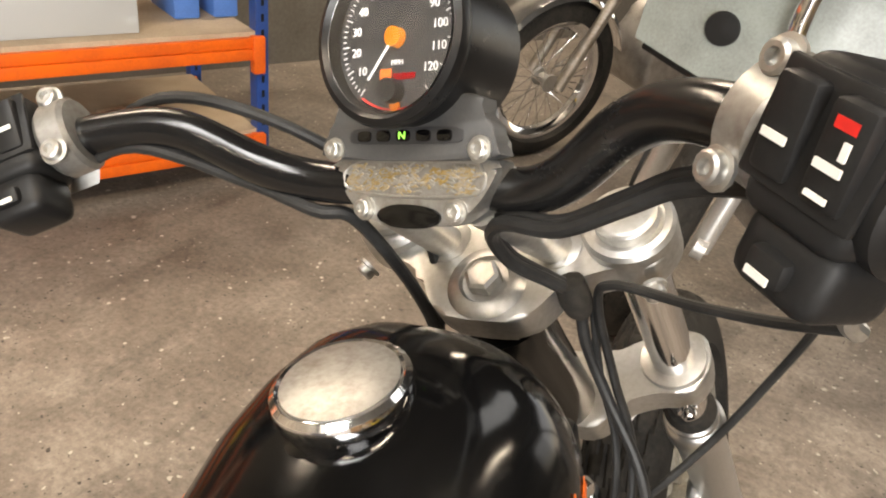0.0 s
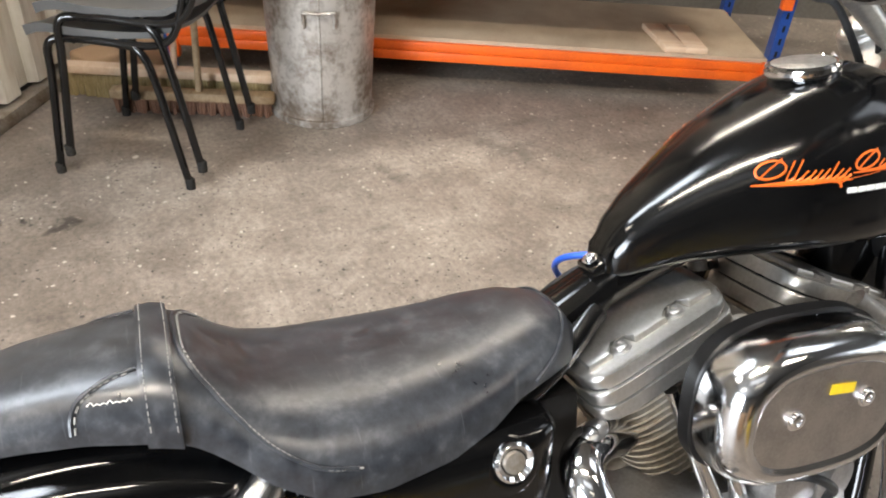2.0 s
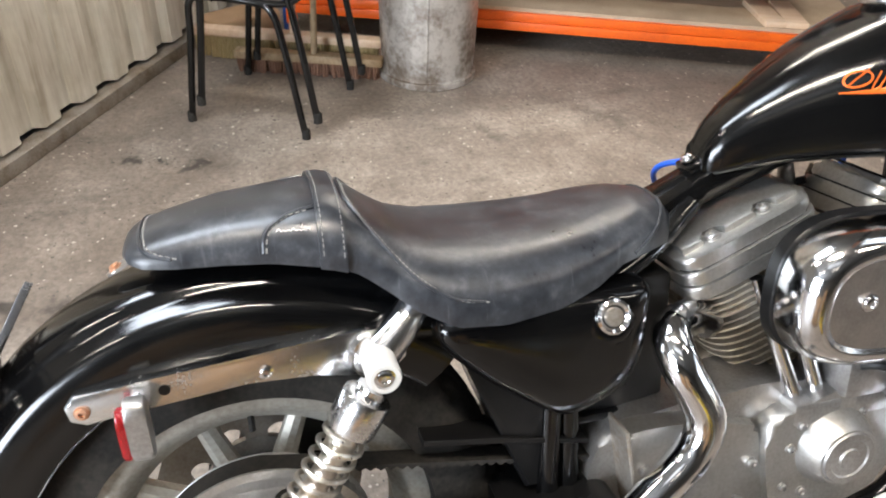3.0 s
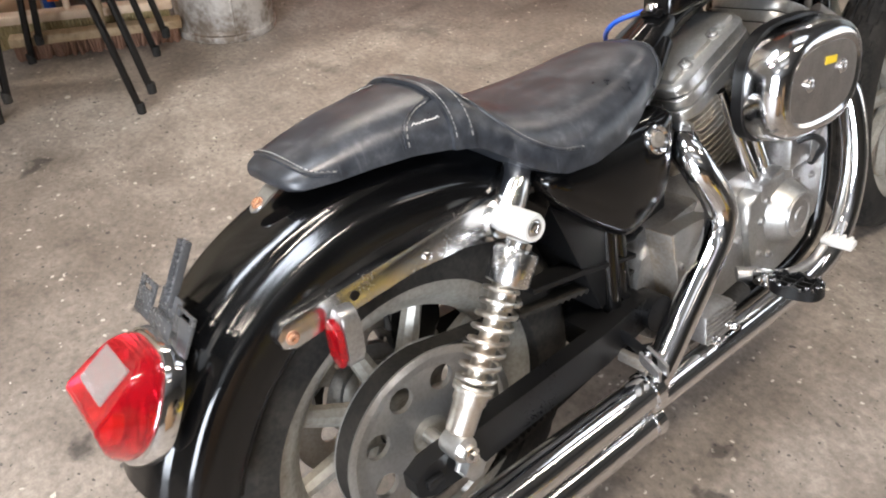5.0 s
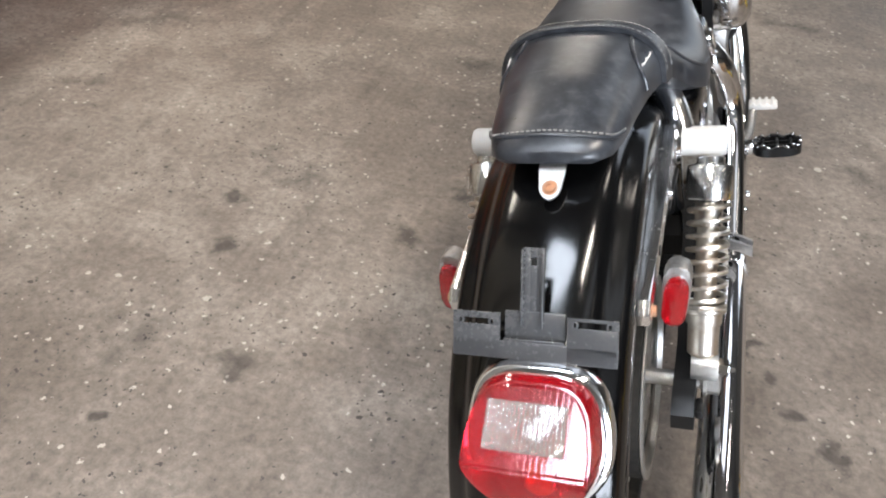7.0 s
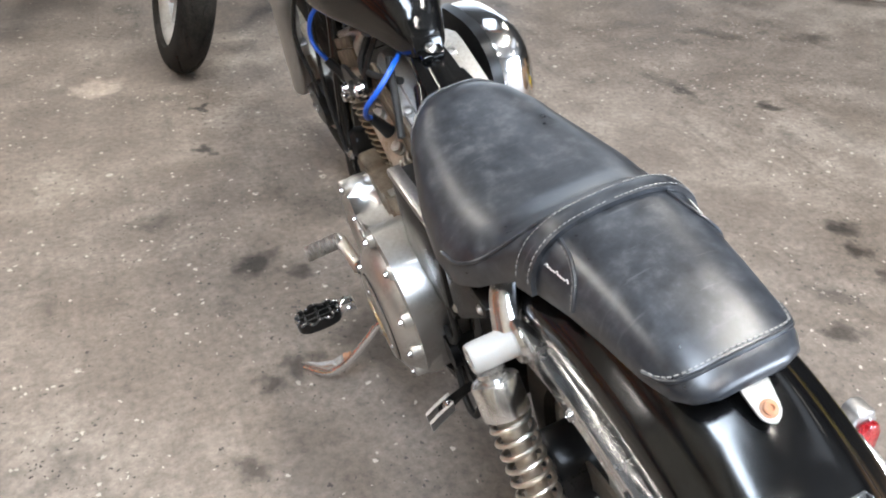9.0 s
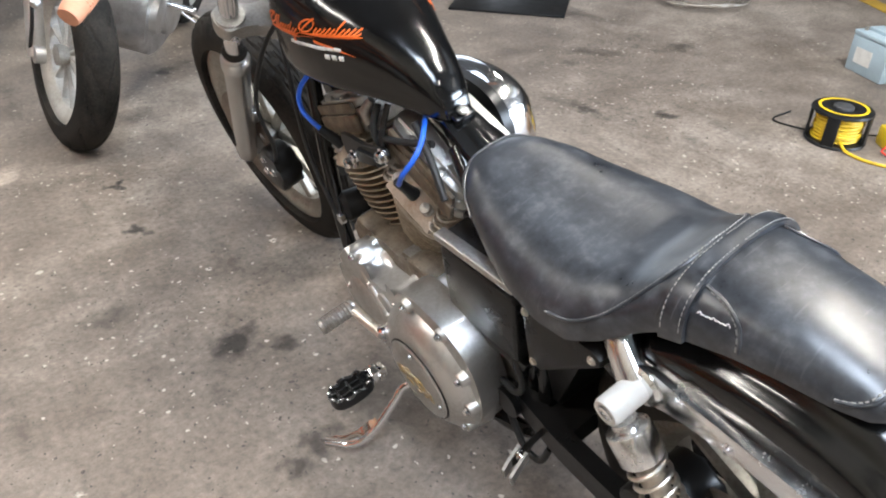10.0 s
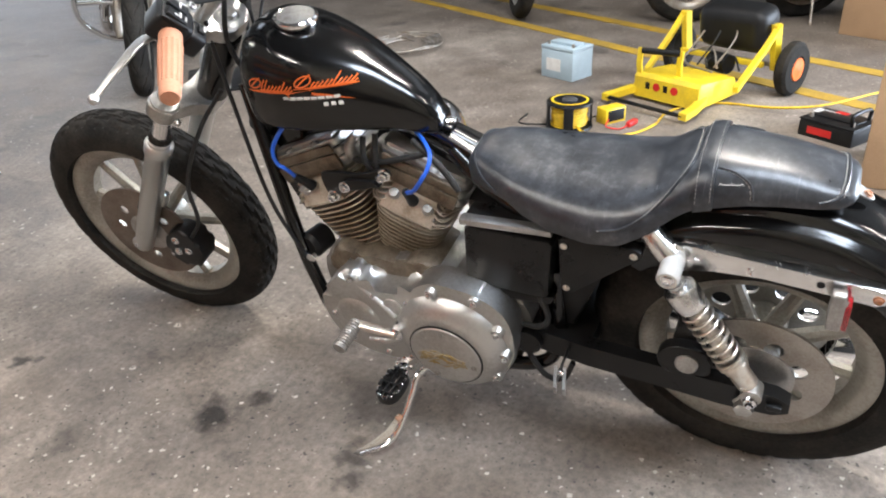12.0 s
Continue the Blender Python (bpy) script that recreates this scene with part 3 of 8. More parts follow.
def rim(R, half, wall=0.016):
    """A cast rim about x: two flanges and a dropped well."""
    pr = [(-half, R), (-half + 0.008, R + 0.002), (-half + 0.014, R - 0.012), (-half * 0.45, R - 0.022), (half * 0.45, R - 0.022), (half - 0.014, R - 0.012), (half - 0.008, R + 0.002), (half, R),
          (half, R - wall), (half * 0.8, R - wall - 0.014), (half * 0.4, R - wall - 0.03), (-half * 0.4, R - wall - 0.03), (-half * 0.8, R - wall - 0.014), (-half, R - wall)]
    return lathe([(r, x) for x, r in pr], Matrix.Rotation(radians(90), 4, "Y"), 72, True)


def spoke(r0, r1, w0, w1, d0, d1):
    """A tapered cast spoke along z with a raised spine."""
    rings = []
    for s in (0.0, 0.12, 0.5, 0.88, 1.0):
        r = r0 + (r1 - r0) * s
        w, d = w0 + (w1 - w0) * s, d0 + (d1 - d0) * s
        f = 1.25 if s in (0.0, 1.0) else 1.0
        w *= f
        rings.append([(d, -w * 0.35, r), (d, w * 0.35, r), (d * 0.5, w, r), (-d * 0.5, w, r), (-d, w * 0.35, r), (-d, -w * 0.35, r), (-d * 0.5, -w, r), (d * 0.5, -w, r)])
    return loft(rings)


def cast_wheel(parent, m, R, half, rim_r, rim_half, spokes, tread, hub=0.045, hub_half=0.06, paint=None, turn=0.0, label=""):
    """Wheel > tyre, rim, hub, each spoke."""
    paint = paint or WHEEL_PAINT
    hubs = lathe([(0.02, -hub_half), (hub, -hub_half), (hub, -hub_half * 0.6), (hub * 0.86, -hub_half * 0.4), (hub * 0.86, hub_half * 0.4), (hub, hub_half * 0.6), (hub, hub_half), (0.02, hub_half)], Matrix.Rotation(radians(90), 4, "Y"), 32)
    w = part("wheel", hubs, paint, parent, label)
    w.matrix_basis = m
    part("tyre", tyre(R, half, rim_r + 0.004, tread), RUBBER, w, "black rubber tyre with dusty tread")
    part("rim", rim(rim_r, rim_half), paint, w)
    first = None
    for i in range(spokes):
        if first is None:
            first = part("spoke", spoke(hub * 0.9, rim_r - 0.035, 0.016 if spokes < 12 else 0.0085, 0.011 if spokes < 12 else 0.0065, 0.016, 0.013), paint, w)
            o = first
        else:
            o = new("spoke", first.data)
            o.parent = w
        o.matrix_basis = Matrix.Rotation(2 * math.pi * i / spokes + turn, 4, "X")
    bm = tube([(rim_half * 0.5, 0, rim_r - 0.03), (rim_half * 0.5, 0, rim_r - 0.062)], 0.004, 8)
    part("valve", bm, RUBBER, w)
    return w


rear_wheel = cast_wheel(bike, Matrix.Translation(RAX), 0.316, 0.062, 0.214, 0.046, 9, "block", 0.05, 0.07, turn=0.35, label="grey-painted nine-spoke cast rear wheel")

# belt pulley, belt and guard
bm = bmesh.new()
seg = 120
rings = []
for s in range(seg):
    a = 2 * math.pi * s / seg
    t = 0.0022 if s % 2 else 0.0
    rings.append([bm.verts.new((x, (r - (t if i in (1, 2) else 0)) * math.cos(a), (r - (t if i in (1, 2) else 0)) * math.sin(a))) for i, (x, r) in enumerate([(0.05, 0.136), (0.052, 0.132), (0.08, 0.132), (0.082, 0.136), (0.085, 0.136), (0.085, 0.125), (0.078, 0.122), (0.076, 0.106)])])
for s in range(seg):
    p, q = rings[s], rings[(s + 1) % seg]
    for i in range(7):
        bm.faces.new((p[i], p[i + 1], q[i + 1], q[i]))
pulley = part("belt_pulley", bm, CLEAN_CAST, bike, "grey toothed belt pulley with round holes")
pulley.location = RAX


def holed_disc(x0, x1, r_in, r_out, holes, hole_r, hole_at, seg=96, start=0.0):
    """A disc about x with round holes through it."""
    bm = bmesh.new()
    r_mid = hole_at

    def face(x):
        rows = []
        for j in range(seg):
            a = 2 * math.pi * j / seg
            rows.append([bm.verts.new((x, r * math.cos(a), r * math.sin(a))) for r in (r_in, r_mid - hole_r * 1.3, r_mid + hole_r * 1.3, r_out)])
        per = seg // holes
        ring_holes = []
        for h in range(holes):
            c = start + 2 * math.pi * (h + 0.5) / holes
            k = 16
            ring_holes.append([bm.verts.new((x, r_mid * math.cos(c) + hole_r * math.cos(2 * math.pi * i / k), r_mid * math.sin(c) + hole_r * math.sin(2 * math.pi * i / k))) for i in range(k)])
        return rows, ring_holes

    a, ah = face(x0)
    b, bh = face(x1)
    for rows in (a, b):
        for j in range(seg):
            p, q = rows[j], rows[(j + 1) % seg]
            for i in (0, 2):
                bm.faces.new((p[i], p[i + 1], q[i + 1], q[i]))
    for j in range(seg):
        for i in (0, 3):
            bm.faces.new((a[j][i], a[(j + 1) % seg][i], b[(j + 1) % seg][i], b[j][i]))
    per = seg // holes
    off = int(round(start / (2 * math.pi) * seg))
    for rows, hs in ((a, ah), (b, bh)):
        for h in range(holes):
            inner = [rows[(off + h * per + j) % seg][1] for j in range(per + 1)]
            outer = [rows[(off + h * per + j) % seg][2] for j in range(per + 1)]
            es = []
            loop = inner + outer[::-1]
            for p, q in zip(loop, loop[1:] + loop[:1]):
                es.append(bm.edges.get((p, q)) or bm.edges.new((p, q)))
            for p, q in zip(hs[h], hs[h][1:] + hs[h][:1]):
                es.append(bm.edges.new((p, q)))
            bmesh.ops.triangle_fill(bm, edges=es, use_beauty=True)
    for pa, pb in zip(ah, bh):
        for i in range(16):
            bm.faces.new((pa[i], pa[(i + 1) % 16], pb[(i + 1) % 16], pb[i]))
    return bm


web = part("web", holed_disc(0.066, 0.074, 0.03, 0.124, 8, 0.0185, 0.086), CLEAN_CAST, pulley)
bm = bmesh.new()
BELT_F = Vector((0, 0.545, 0.308))
up_r, fr = 0.134, 0.042
line = [(0.066, RAX.y + up_r * math.cos(a), RAX.z + up_r * math.sin(a)) for a in np.linspace(radians(88), radians(272), 40)]
line += [(0.066, BELT_F.y + fr * math.cos(a), BELT_F.z + fr * math.sin(a)) for a in np.linspace(radians(-88), radians(88), 12)]
belt = bmesh.new()
n = len(line)
ins = []
for i, p in enumerate(line):
    ins.append(Vector(p))
# even spacing so that the teeth are regular
dense, total = [], 0
for a, b in zip(ins, ins[1:] + ins[:1]):
    k = max(1, int((b - a).length / 0.0065))
    dense += [a.lerp(b, j / k) for j in range(k)]
c = Vector((0.066, 0.27, 0.31))
rows = []
for i, p in enumerate(dense):
    q, o = dense[(i + 1) % len(dense)], dense[i - 1]
    d = (q - o).normalized()
    nrm = Vector((0, -d.z, d.y))
    if nrm.dot(p - c) > 0:
        nrm = -nrm
    tooth = 0.0075 if i % 2 else 0.003
    rows.append([belt.verts.new(p + Vector((-0.0145, 0, 0)) - nrm * 0.001), belt.verts.new(p + Vector((0.0145, 0, 0)) - nrm * 0.001), belt.verts.new(p + Vector((0.0145, 0, 0)) + nrm * tooth), belt.verts.new(p + Vector((-0.0145, 0, 0)) + nrm * tooth)])
for a, b in zip(rows, rows[1:] + rows[:1]):
    for j in range(4):
        belt.faces.new((a[j], a[(j + 1) % 4], b[(j + 1) % 4], b[j]))
part("drive_belt", belt, RUBBER, bike, "black toothed rubber drive belt")

# rear brake disc and caliper on the left
disc = part("brake_disc", holed_disc(-0.080, -0.075, 0.06, 0.140, 8, 0.017, 0.082), REAR_DISC, bike, "dull grey drilled rear brake disc")
disc.location = RAX
part("carrier", lathe([(0.02, 0), (0.075, 0.0), (0.075, 0.01), (0.05, 0.016), (0.02, 0.016)], along((-0.074, 0, 0), (-1, 0, 0)), 32), CAST, disc)
cal = part("brake_caliper", prism(rounded([(0.06, 0.35), (0.12, 0.345), (0.14, 0.4), (0.12, 0.45), (0.07, 0.445), (0.05, 0.4)]), -0.115, -0.058, 0.008), BLACK_SATIN, bike)
part("axle", tube([(-0.16, 0.003, 0.312), (0.16, 0.003, 0.312)], 0.011, 12, 1), CLEAN_CAST, bike)
for sx in (-1, 1):
    part("axle_nut", lathe([(0.0, 0), (0.02, 0), (0.02, 0.004), (0.017, 0.006), (0.017, 0.02), (0.008, 0.022), (0, 0.022)], along((sx * 0.148, 0.003, 0.312), (sx, 0, 0)), 6), CLEAN_CAST, bike)

# swingarm
for sx in (-1, 1):
    part("swingarm_leg", loft([[(sx * (x + dx), y, z + dz) for dx, dz in ((-0.014, -h), (0.014, -h), (0.014, h), (-0.014, h))] for x, y, z, h in
                               ((0.10, 0.42, 0.315, 0.026), (0.115, 0.3, 0.313, 0.028), (0.122, 0.12, 0.311, 0.029), (0.126, 0.04, 0.311, 0.03), (0.126, -0.045, 0.31, 0.026), (0.126, -0.07, 0.31, 0.012))]), BLACK_SATIN, bike)
    part("axle_adjuster", box((0.010, 0.026, 0.014), pose(sx * 0.145, -0.045, 0.312), 0.003), BLACK_SATIN, bike)
part("swingarm_pivot", tube([(-0.13, 0.423, 0.312), (0.13, 0.423, 0.312)], 0.03, 20, 1), BLACK_SATIN, bike)
part("pivot_plug", lathe([(0, 0), (0.021, 0), (0.021, 0.006), (0.017, 0.009), (0, 0.009)], along((-0.137, 0.109, 0.371), (-1, 0, 0.1)), 24), CAST, bike, "round grey plug on a black bracket")
part("plug_bracket", prism(rounded([(0.072, 0.343), (0.147, 0.338), (0.162, 0.378), (0.127, 0.408), (0.077, 0.398)]), -0.137, -0.112, 0.004), BLACK_SATIN, bike)
part("swingarm_brace", loft([[(x, 0.325 + dy, 0.313 + dz) for dy, dz in ((-0.03, -0.02), (0.03, -0.02), (0.03, 0.02), (-0.03, 0.02))] for x in (-0.11, 0.11)]), BLACK_SATIN, bike)
part("belt_guard", prism([(0.2, 0.452), (0.3, 0.434), (0.42, 0.408), (0.42, 0.4), (0.3, 0.426), (0.2, 0.442)], 0.046, 0.09, 0.002), BLACK_SATIN, bike)

# rear mudguard
bm = bmesh.new()
SECT = [(0.086, 0.284), (0.090, 0.306), (0.090, 0.330), (0.085, 0.346), (0.074, 0.354), (0.064, 0.360), (0.056, 0.369), (0.042, 0.376), (0.02, 0.3795), (0.0, 0.381)]
SECT = SECT + [(-x, r) for x, r in SECT[-2::-1]]
SECT = [(p[0], p[1]) for p in smooth_path([(x, r, 0) for x, r in SECT], 4)]
rows_o, rows_i = [], []
for a in np.linspace(radians(46), radians(160), 72):
    low = max(0.0, (a - radians(100)) / radians(50))
    shrink = 1.0 - 0.026 * min(low, 1.0)
    front = max(0.0, (radians(80) - a) / radians(30))
    rows_o.append([bm.verts.new((x, 0.003 + (r * shrink + 0.012 * front) * math.cos(a), 0.312 + (r * shrink + 0.012 * front) * math.sin(a))) for x, r in SECT])
    rows_i.append([bm.verts.new((x * 0.97, 0.003 + (r * shrink + 0.012 * front - 0.004) * math.cos(a), 0.312 + (r * shrink + 0.012 * front - 0.004) * math.sin(a))) for x, r in SECT])
for rows in (rows_o, rows_i):
    for p, q in zip(rows, rows[1:]):
        for i in range(len(SECT) - 1):
            bm.faces.new((p[i], p[i + 1], q[i + 1], q[i]))
for p, q, pi, qi in zip(rows_o, rows_o[1:], rows_i, rows_i[1:]):
    for i in (0, -1):
        bm.faces.new((p[i], q[i], qi[i], pi[i]))
for o, n_ in ((rows_o[0], rows_i[0]), (rows_o[-1], rows_i[-1])):
    for i in range(len(SECT) - 1):
        bm.faces.new((o[i], o[i + 1], n_[i + 1], n_[i]))
guard = part("rear_mudguard", bm, BLACK_PAINT, bike, "glossy black steel rear mudguard with dust and chips", angle=50)

# chrome struts, shocks
STRUT = [(-0.163, 0.592), (-0.09, 0.600), (0.007, 0.609), (0.09, 0.617), (0.13, 0.621), (0.165, 0.612), (0.182, 0.597), (0.183, 0.580), (0.165, 0.564), (0.14, 0.558), (0.118, 0.567), (0.085, 0.577), (0.01, 0.577), (-0.09, 0.567), (-0.155, 0.557), (-0.170, 0.565), (-0.173, 0.580)]
for sx in (-1, 1):
    st = part("strut", prism(STRUT, sx * 0.088, sx * 0.104, 0.003), PITTED, bike, "pitted chrome mudguard strut")
    part("strut_arm", tube([(sx * 0.104, 0.155, 0.594), (sx * 0.095, 0.182, 0.618), (sx * 0.078, 0.208, 0.642)], [0.024, 0.021, 0.018], 18, 4), PITTED, st)
    part("strut_boss", lathe([(0.0, 0), (0.030, 0), (0.030, 0.006), (0.026, 0.011), (0.02, 0.012), (0, 0.012)], along((sx * 0.100, 0.147, 0.590), (sx, 0, 0)), 32), PITTED, st)
    for y, z in ((0.0285, 0.588), (-0.157, 0.574)):
        bolt(st, (sx * 0.104, y, z), (sx, 0, 0), 0.006, 0.005, RUST if y < 0 else CHROME)
    part("hole", lathe([(0.0, 0), (0.006, 0), (0.006, 0.0015), (0, 0.0015)], along((sx * 0.1038, -0.075, 0.586), (sx, 0, 0)), 16), BLACK_SATIN, st, "dark empty bolt hole")
    top, low = Vector((sx * 0.146, 0.147, 0.591)), Vector((sx * 0.146, -0.006, 0.349))
    d = (low - top).normalized()
    L = (low - top).length
    sh = part("shock_absorber", tube([top + d * 0.02, low - d * 0.02], 0.011, 16, 1), CHROME, bike, "chrome twin shock with exposed coil spring")
    part("mount_bush", lathe([(0.0, 0), (0.017, 0), (0.0185, 0.003), (0.0185, 0.056), (0.0165, 0.06), (0.012, 0.06), (0.011, 0.056), (0, 0.056)], along((sx * 0.104, 0.147, 0.591), (sx, 0, 0)), 32), WHITE_PAINT, sh, "off-white upper mounting bush")
    bolt(sh, (sx * 0.16, 0.147, 0.591), (sx, 0, 0), 0.009, 0.006)
    part("neck", lathe([(0.012, 0), (0.017, 0.002), (0.017, 0.02), (0.014, 0.03)], along(top + d * 0.018, d), 24), PITTED, sh)
    part("shroud", lathe([(0.018, 0), (0.027, 0.003), (0.0285, 0.007), (0.0285, 0.043), (0.027, 0.046), (0.018, 0.046)], along(top + d * 0.028, d), 32), PITTED, sh, "short chrome shroud")
    sp = bmesh.new()
    turns, r0, s0, s1 = 7.5, 0.0238, 0.079, 0.204
    add_tube(sp, [top + d * (s0 + (s1 - s0) * i / 160) + along((0, 0, 0), d).to_3x3() @ Vector((r0 * math.cos(2 * math.pi * turns * i / 160), r0 * math.sin(2 * math.pi * turns * i / 160), 0)) for i in range(161)], 0.0033, 8, 1)
    add_tube(sp, [top + d * (0.204 + 0.011 * i / 40) + along((0, 0, 0), d).to_3x3() @ Vector((r0 * math.cos(math.pi + 4 * math.pi * i / 40), r0 * math.sin(math.pi + 4 * math.pi * i / 40), 0)) for i in range(41)], 0.0033, 8, 1)
    part("spring", sp, SPRING, sh)
    part("damper_body", lathe([(0.017, 0), (0.017, 0.03), (0.0135, 0.032), (0.0135, 0.13)], along(top + d * 0.076, d), 24), SPRING, sh)
    part("collar", lathe([(0.016, 0), (0.0265, 0.0), (0.0265, 0.004), (0.022, 0.006), (0.022, 0.018), (0.0195, 0.022), (0.019, 0.058), (0.012, 0.064)], along(top + d * 0.211, d), 28), SPRING, sh)
    part("lower_eye", lathe([(0.007, 0), (0.0175, 0), (0.018, 0.003), (0.018, 0.03), (0.0175, 0.033), (0.007, 0.033)], along((sx * 0.133, low.y, low.z), (sx, 0, 0)), 24), CLEAN_CAST, sh)
    part("nut", lathe([(0, 0), (0.012, 0), (0.012, 0.012), (0.007, 0.013), (0.006, 0.02), (0, 0.02)], along((sx * 0.166, low.y, low.z), (sx, 0, 0)), 6), CHROME, sh)
    rf = part("reflector_bracket", prism(oval(0, 0, 0.0145, 0.037, 28, 3.6), -0.011, 0.010, 0.003, 2, pose(sx * 0.1228, -0.102, 0.557, 6, 0, 90)), CAST, bike, "ribbed metal reflector bracket")
    part("reflector", prism(oval(0, 0, 0.0125, 0.031, 28, 3.6), -0.004, 0.004, 0.0025, 2, pose(sx * 0.1228, -0.118, 0.553, 6, 0, 90)), RED_LENS, rf, "red rear reflector")
    bolt(rf, (sx * 0.128, -0.110, 0.578), (sx, 0, 0), 0.006, 0.004, CAST)

# seat: sections along the bike
SEAT = [(0.548, 0.028, 0.657, 0.676), (0.541, 0.045, 0.655, 0.692), (0.525, 0.062, 0.656, 0.704), (0.49, 0.083, 0.657, 0.709), (0.445, 0.101, 0.653, 0.704), (0.41, 0.113, 0.635, 0.700), (0.36, 0.127, 0.622, 0.697), (0.29, 0.138, 0.618, 0.696), (0.235, 0.136, 0.622, 0.699), (0.195, 0.122, 0.641, 0.710), (0.165, 0.107, 0.664, 0.730), (0.14, 0.098, 0.682, 0.750),
        (0.12, 0.094, 0.691, 0.759), (0.09, 0.090, 0.696, 0.760), (0.05, 0.083, 0.702, 0.757), (0.0, 0.076, 0.704, 0.752), (-0.05, 0.070, 0.704, 0.741), (-0.08, 0.062, 0.705, 0.732), (-0.094, 0.052, 0.708, 0.725), (-0.101, 0.036, 0.712, 0.718)]
SK = np.array(SEAT)[::-1]


def seat_at(y):
    return [float(np.interp(y, SK[:, 0], SK[:, i])) for i in (1, 2, 3)]


def seat_point(y, a, out=0.0):
    """A point of the seat's skin: a from 0 (right edge) over the top (0.5) to 1 (left edge)."""
    w, zb, zt = seat_at(y)
    ph = math.pi * a
    c, s = math.cos(ph), math.sin(ph)
    e = 2 / 2.7
    dish = 0.012 * math.exp(-((c / 0.55) ** 2)) * max(0.0, 1 - ((y - 0.33) / 0.14) ** 2) * 0.3
    return Vector((math.copysign(abs(c) ** e, c) * (w + out), y, zb + (zt - zb + out) * abs(s) ** e - dish))


ys = [0.548, 0.545, 0.541, 0.534, 0.525, 0.51] + list(np.linspace(0.49, -0.07, 50)) + [-0.08, -0.088, -0.094, -0.098, -0.101]
AN = 36
rings = []
for y in ys:
    w, zb, zt = seat_at(y)
    top = [tuple(seat_point(y, i / AN)) for i in range(AN + 1)]
    under = [(x * w * 0.94, y, zb - 0.004) for x in (-0.9, -0.5, 0, 0.5, 0.9)]
    rings.append(top + under)
seat = part("seat", loft(rings), LEATHER, bike, "worn black leather stepped dual seat with grey stitching", angle=50)


def seat_band(y0, y1, out, lift=0.0, skew=0.0):
    r = []
    for y, o in ((y0, 0.0005), (y0, out), (y0 * 0.5 + y1 * 0.5, out * 1.15), (y1, out), (y1, 0.0005)):
        r.append([tuple(seat_point(y + skew * abs(i / AN - 0.5), i / AN, o)) for i in range(AN + 1)])
    return loft(r, close=False, caps=False)


part("strap", seat_band(0.101, 0.129, 0.006, skew=-0.006), LEATHER, seat, "black leather passenger strap")


def stitch(line, name="stitching", r=0.0011):
    """A row of short threads along a line on the seat."""
    bm = bmesh.new()
    pts = smooth_path(line, 8)
    run, dist = [pts[0]], 0.0
    for a, b in zip(pts, pts[1:]):
        k = max(1, int((b - a).length / 0.001))
        run += [a.lerp(b, j / k) for j in range(1, k + 1)]
    for i in range(0, len(run) - 4, 5):
        add_tube(bm, [run[i], run[i + 3]], r, 5, 1)
    part(name, bm, THREAD, seat, "grey thread")


def piping(line, name="piping", r=0.0022):
    part(name, tube(line, r, 8, 6), LEATHER, seat)


def skin(ya, out=0.0008):
    return [seat_point(y, a, out) for y, a in ya]


for m_ in (lambda a: a, lambda a: 1 - a):
    curve = [(0.27, m_(0.08)), (0.235, m_(0.1)), (0.2, m_(0.14)), (0.175, m_(0.2)), (0.158, m_(0.27)), (0.146, m_(0.33)), (0.138, m_(0.42)), (0.137, m_(0.5))]
    stitch(skin(curve, 0.0014))
    piping(skin([(y - 0.004, a) for y, a in curve]))
    stitch(skin([(0.105 - 0.006 * abs(a - 0.5), m_(a)) for a in (0.04, 0.1, 0.2, 0.3, 0.4, 0.5)], 0.0068), r=0.0006)
    stitch(skin([(0.126 - 0.006 * abs(a - 0.5), m_(a)) for a in (0.04, 0.1, 0.2, 0.3, 0.4, 0.5)], 0.0068), r=0.0006)
    stitch(skin([(0.045, m_(0.04)), (0.047, m_(0.12)), (0.055, m_(0.2)), (0.075, m_(0.27)), (0.098, m_(0.3))]))
    piping(skin([(0.042, m_(0.04)), (0.044, m_(0.12)), (0.052, m_(0.2)), (0.075, m_(0.28)), (0.098, m_(0.31))]))
    piping(skin([(0.465, m_(0.02)), (0.493, m_(0.09)), (0.514, m_(0.2)), (0.525, m_(0.35)), (0.528, m_(0.5))]))
    for k in range(7):
        y = 0.092 - 0.005 * k
        part("worn_print", tube(skin([(y, m_(0.165)), (y - 0.002, m_(0.165 + (0.005 if k % 3 else 0.014))), (y - 0.005, m_(0.162))], 0.0004), 0.0005, 6, 3), DECAL_WHITE, seat, "worn white maker's print as plain strokes")
piping(skin([(-0.05, 0.06), (-0.07, 0.12), (-0.081, 0.25), (-0.084, 0.5), (-0.081, 0.75), (-0.07, 0.88), (-0.05, 0.94)]))
stitch(skin([(-0.045, 0.06), (-0.065, 0.12), (-0.076, 0.25), (-0.079, 0.5), (-0.076, 0.75), (-0.065, 0.88), (-0.045, 0.94)]))

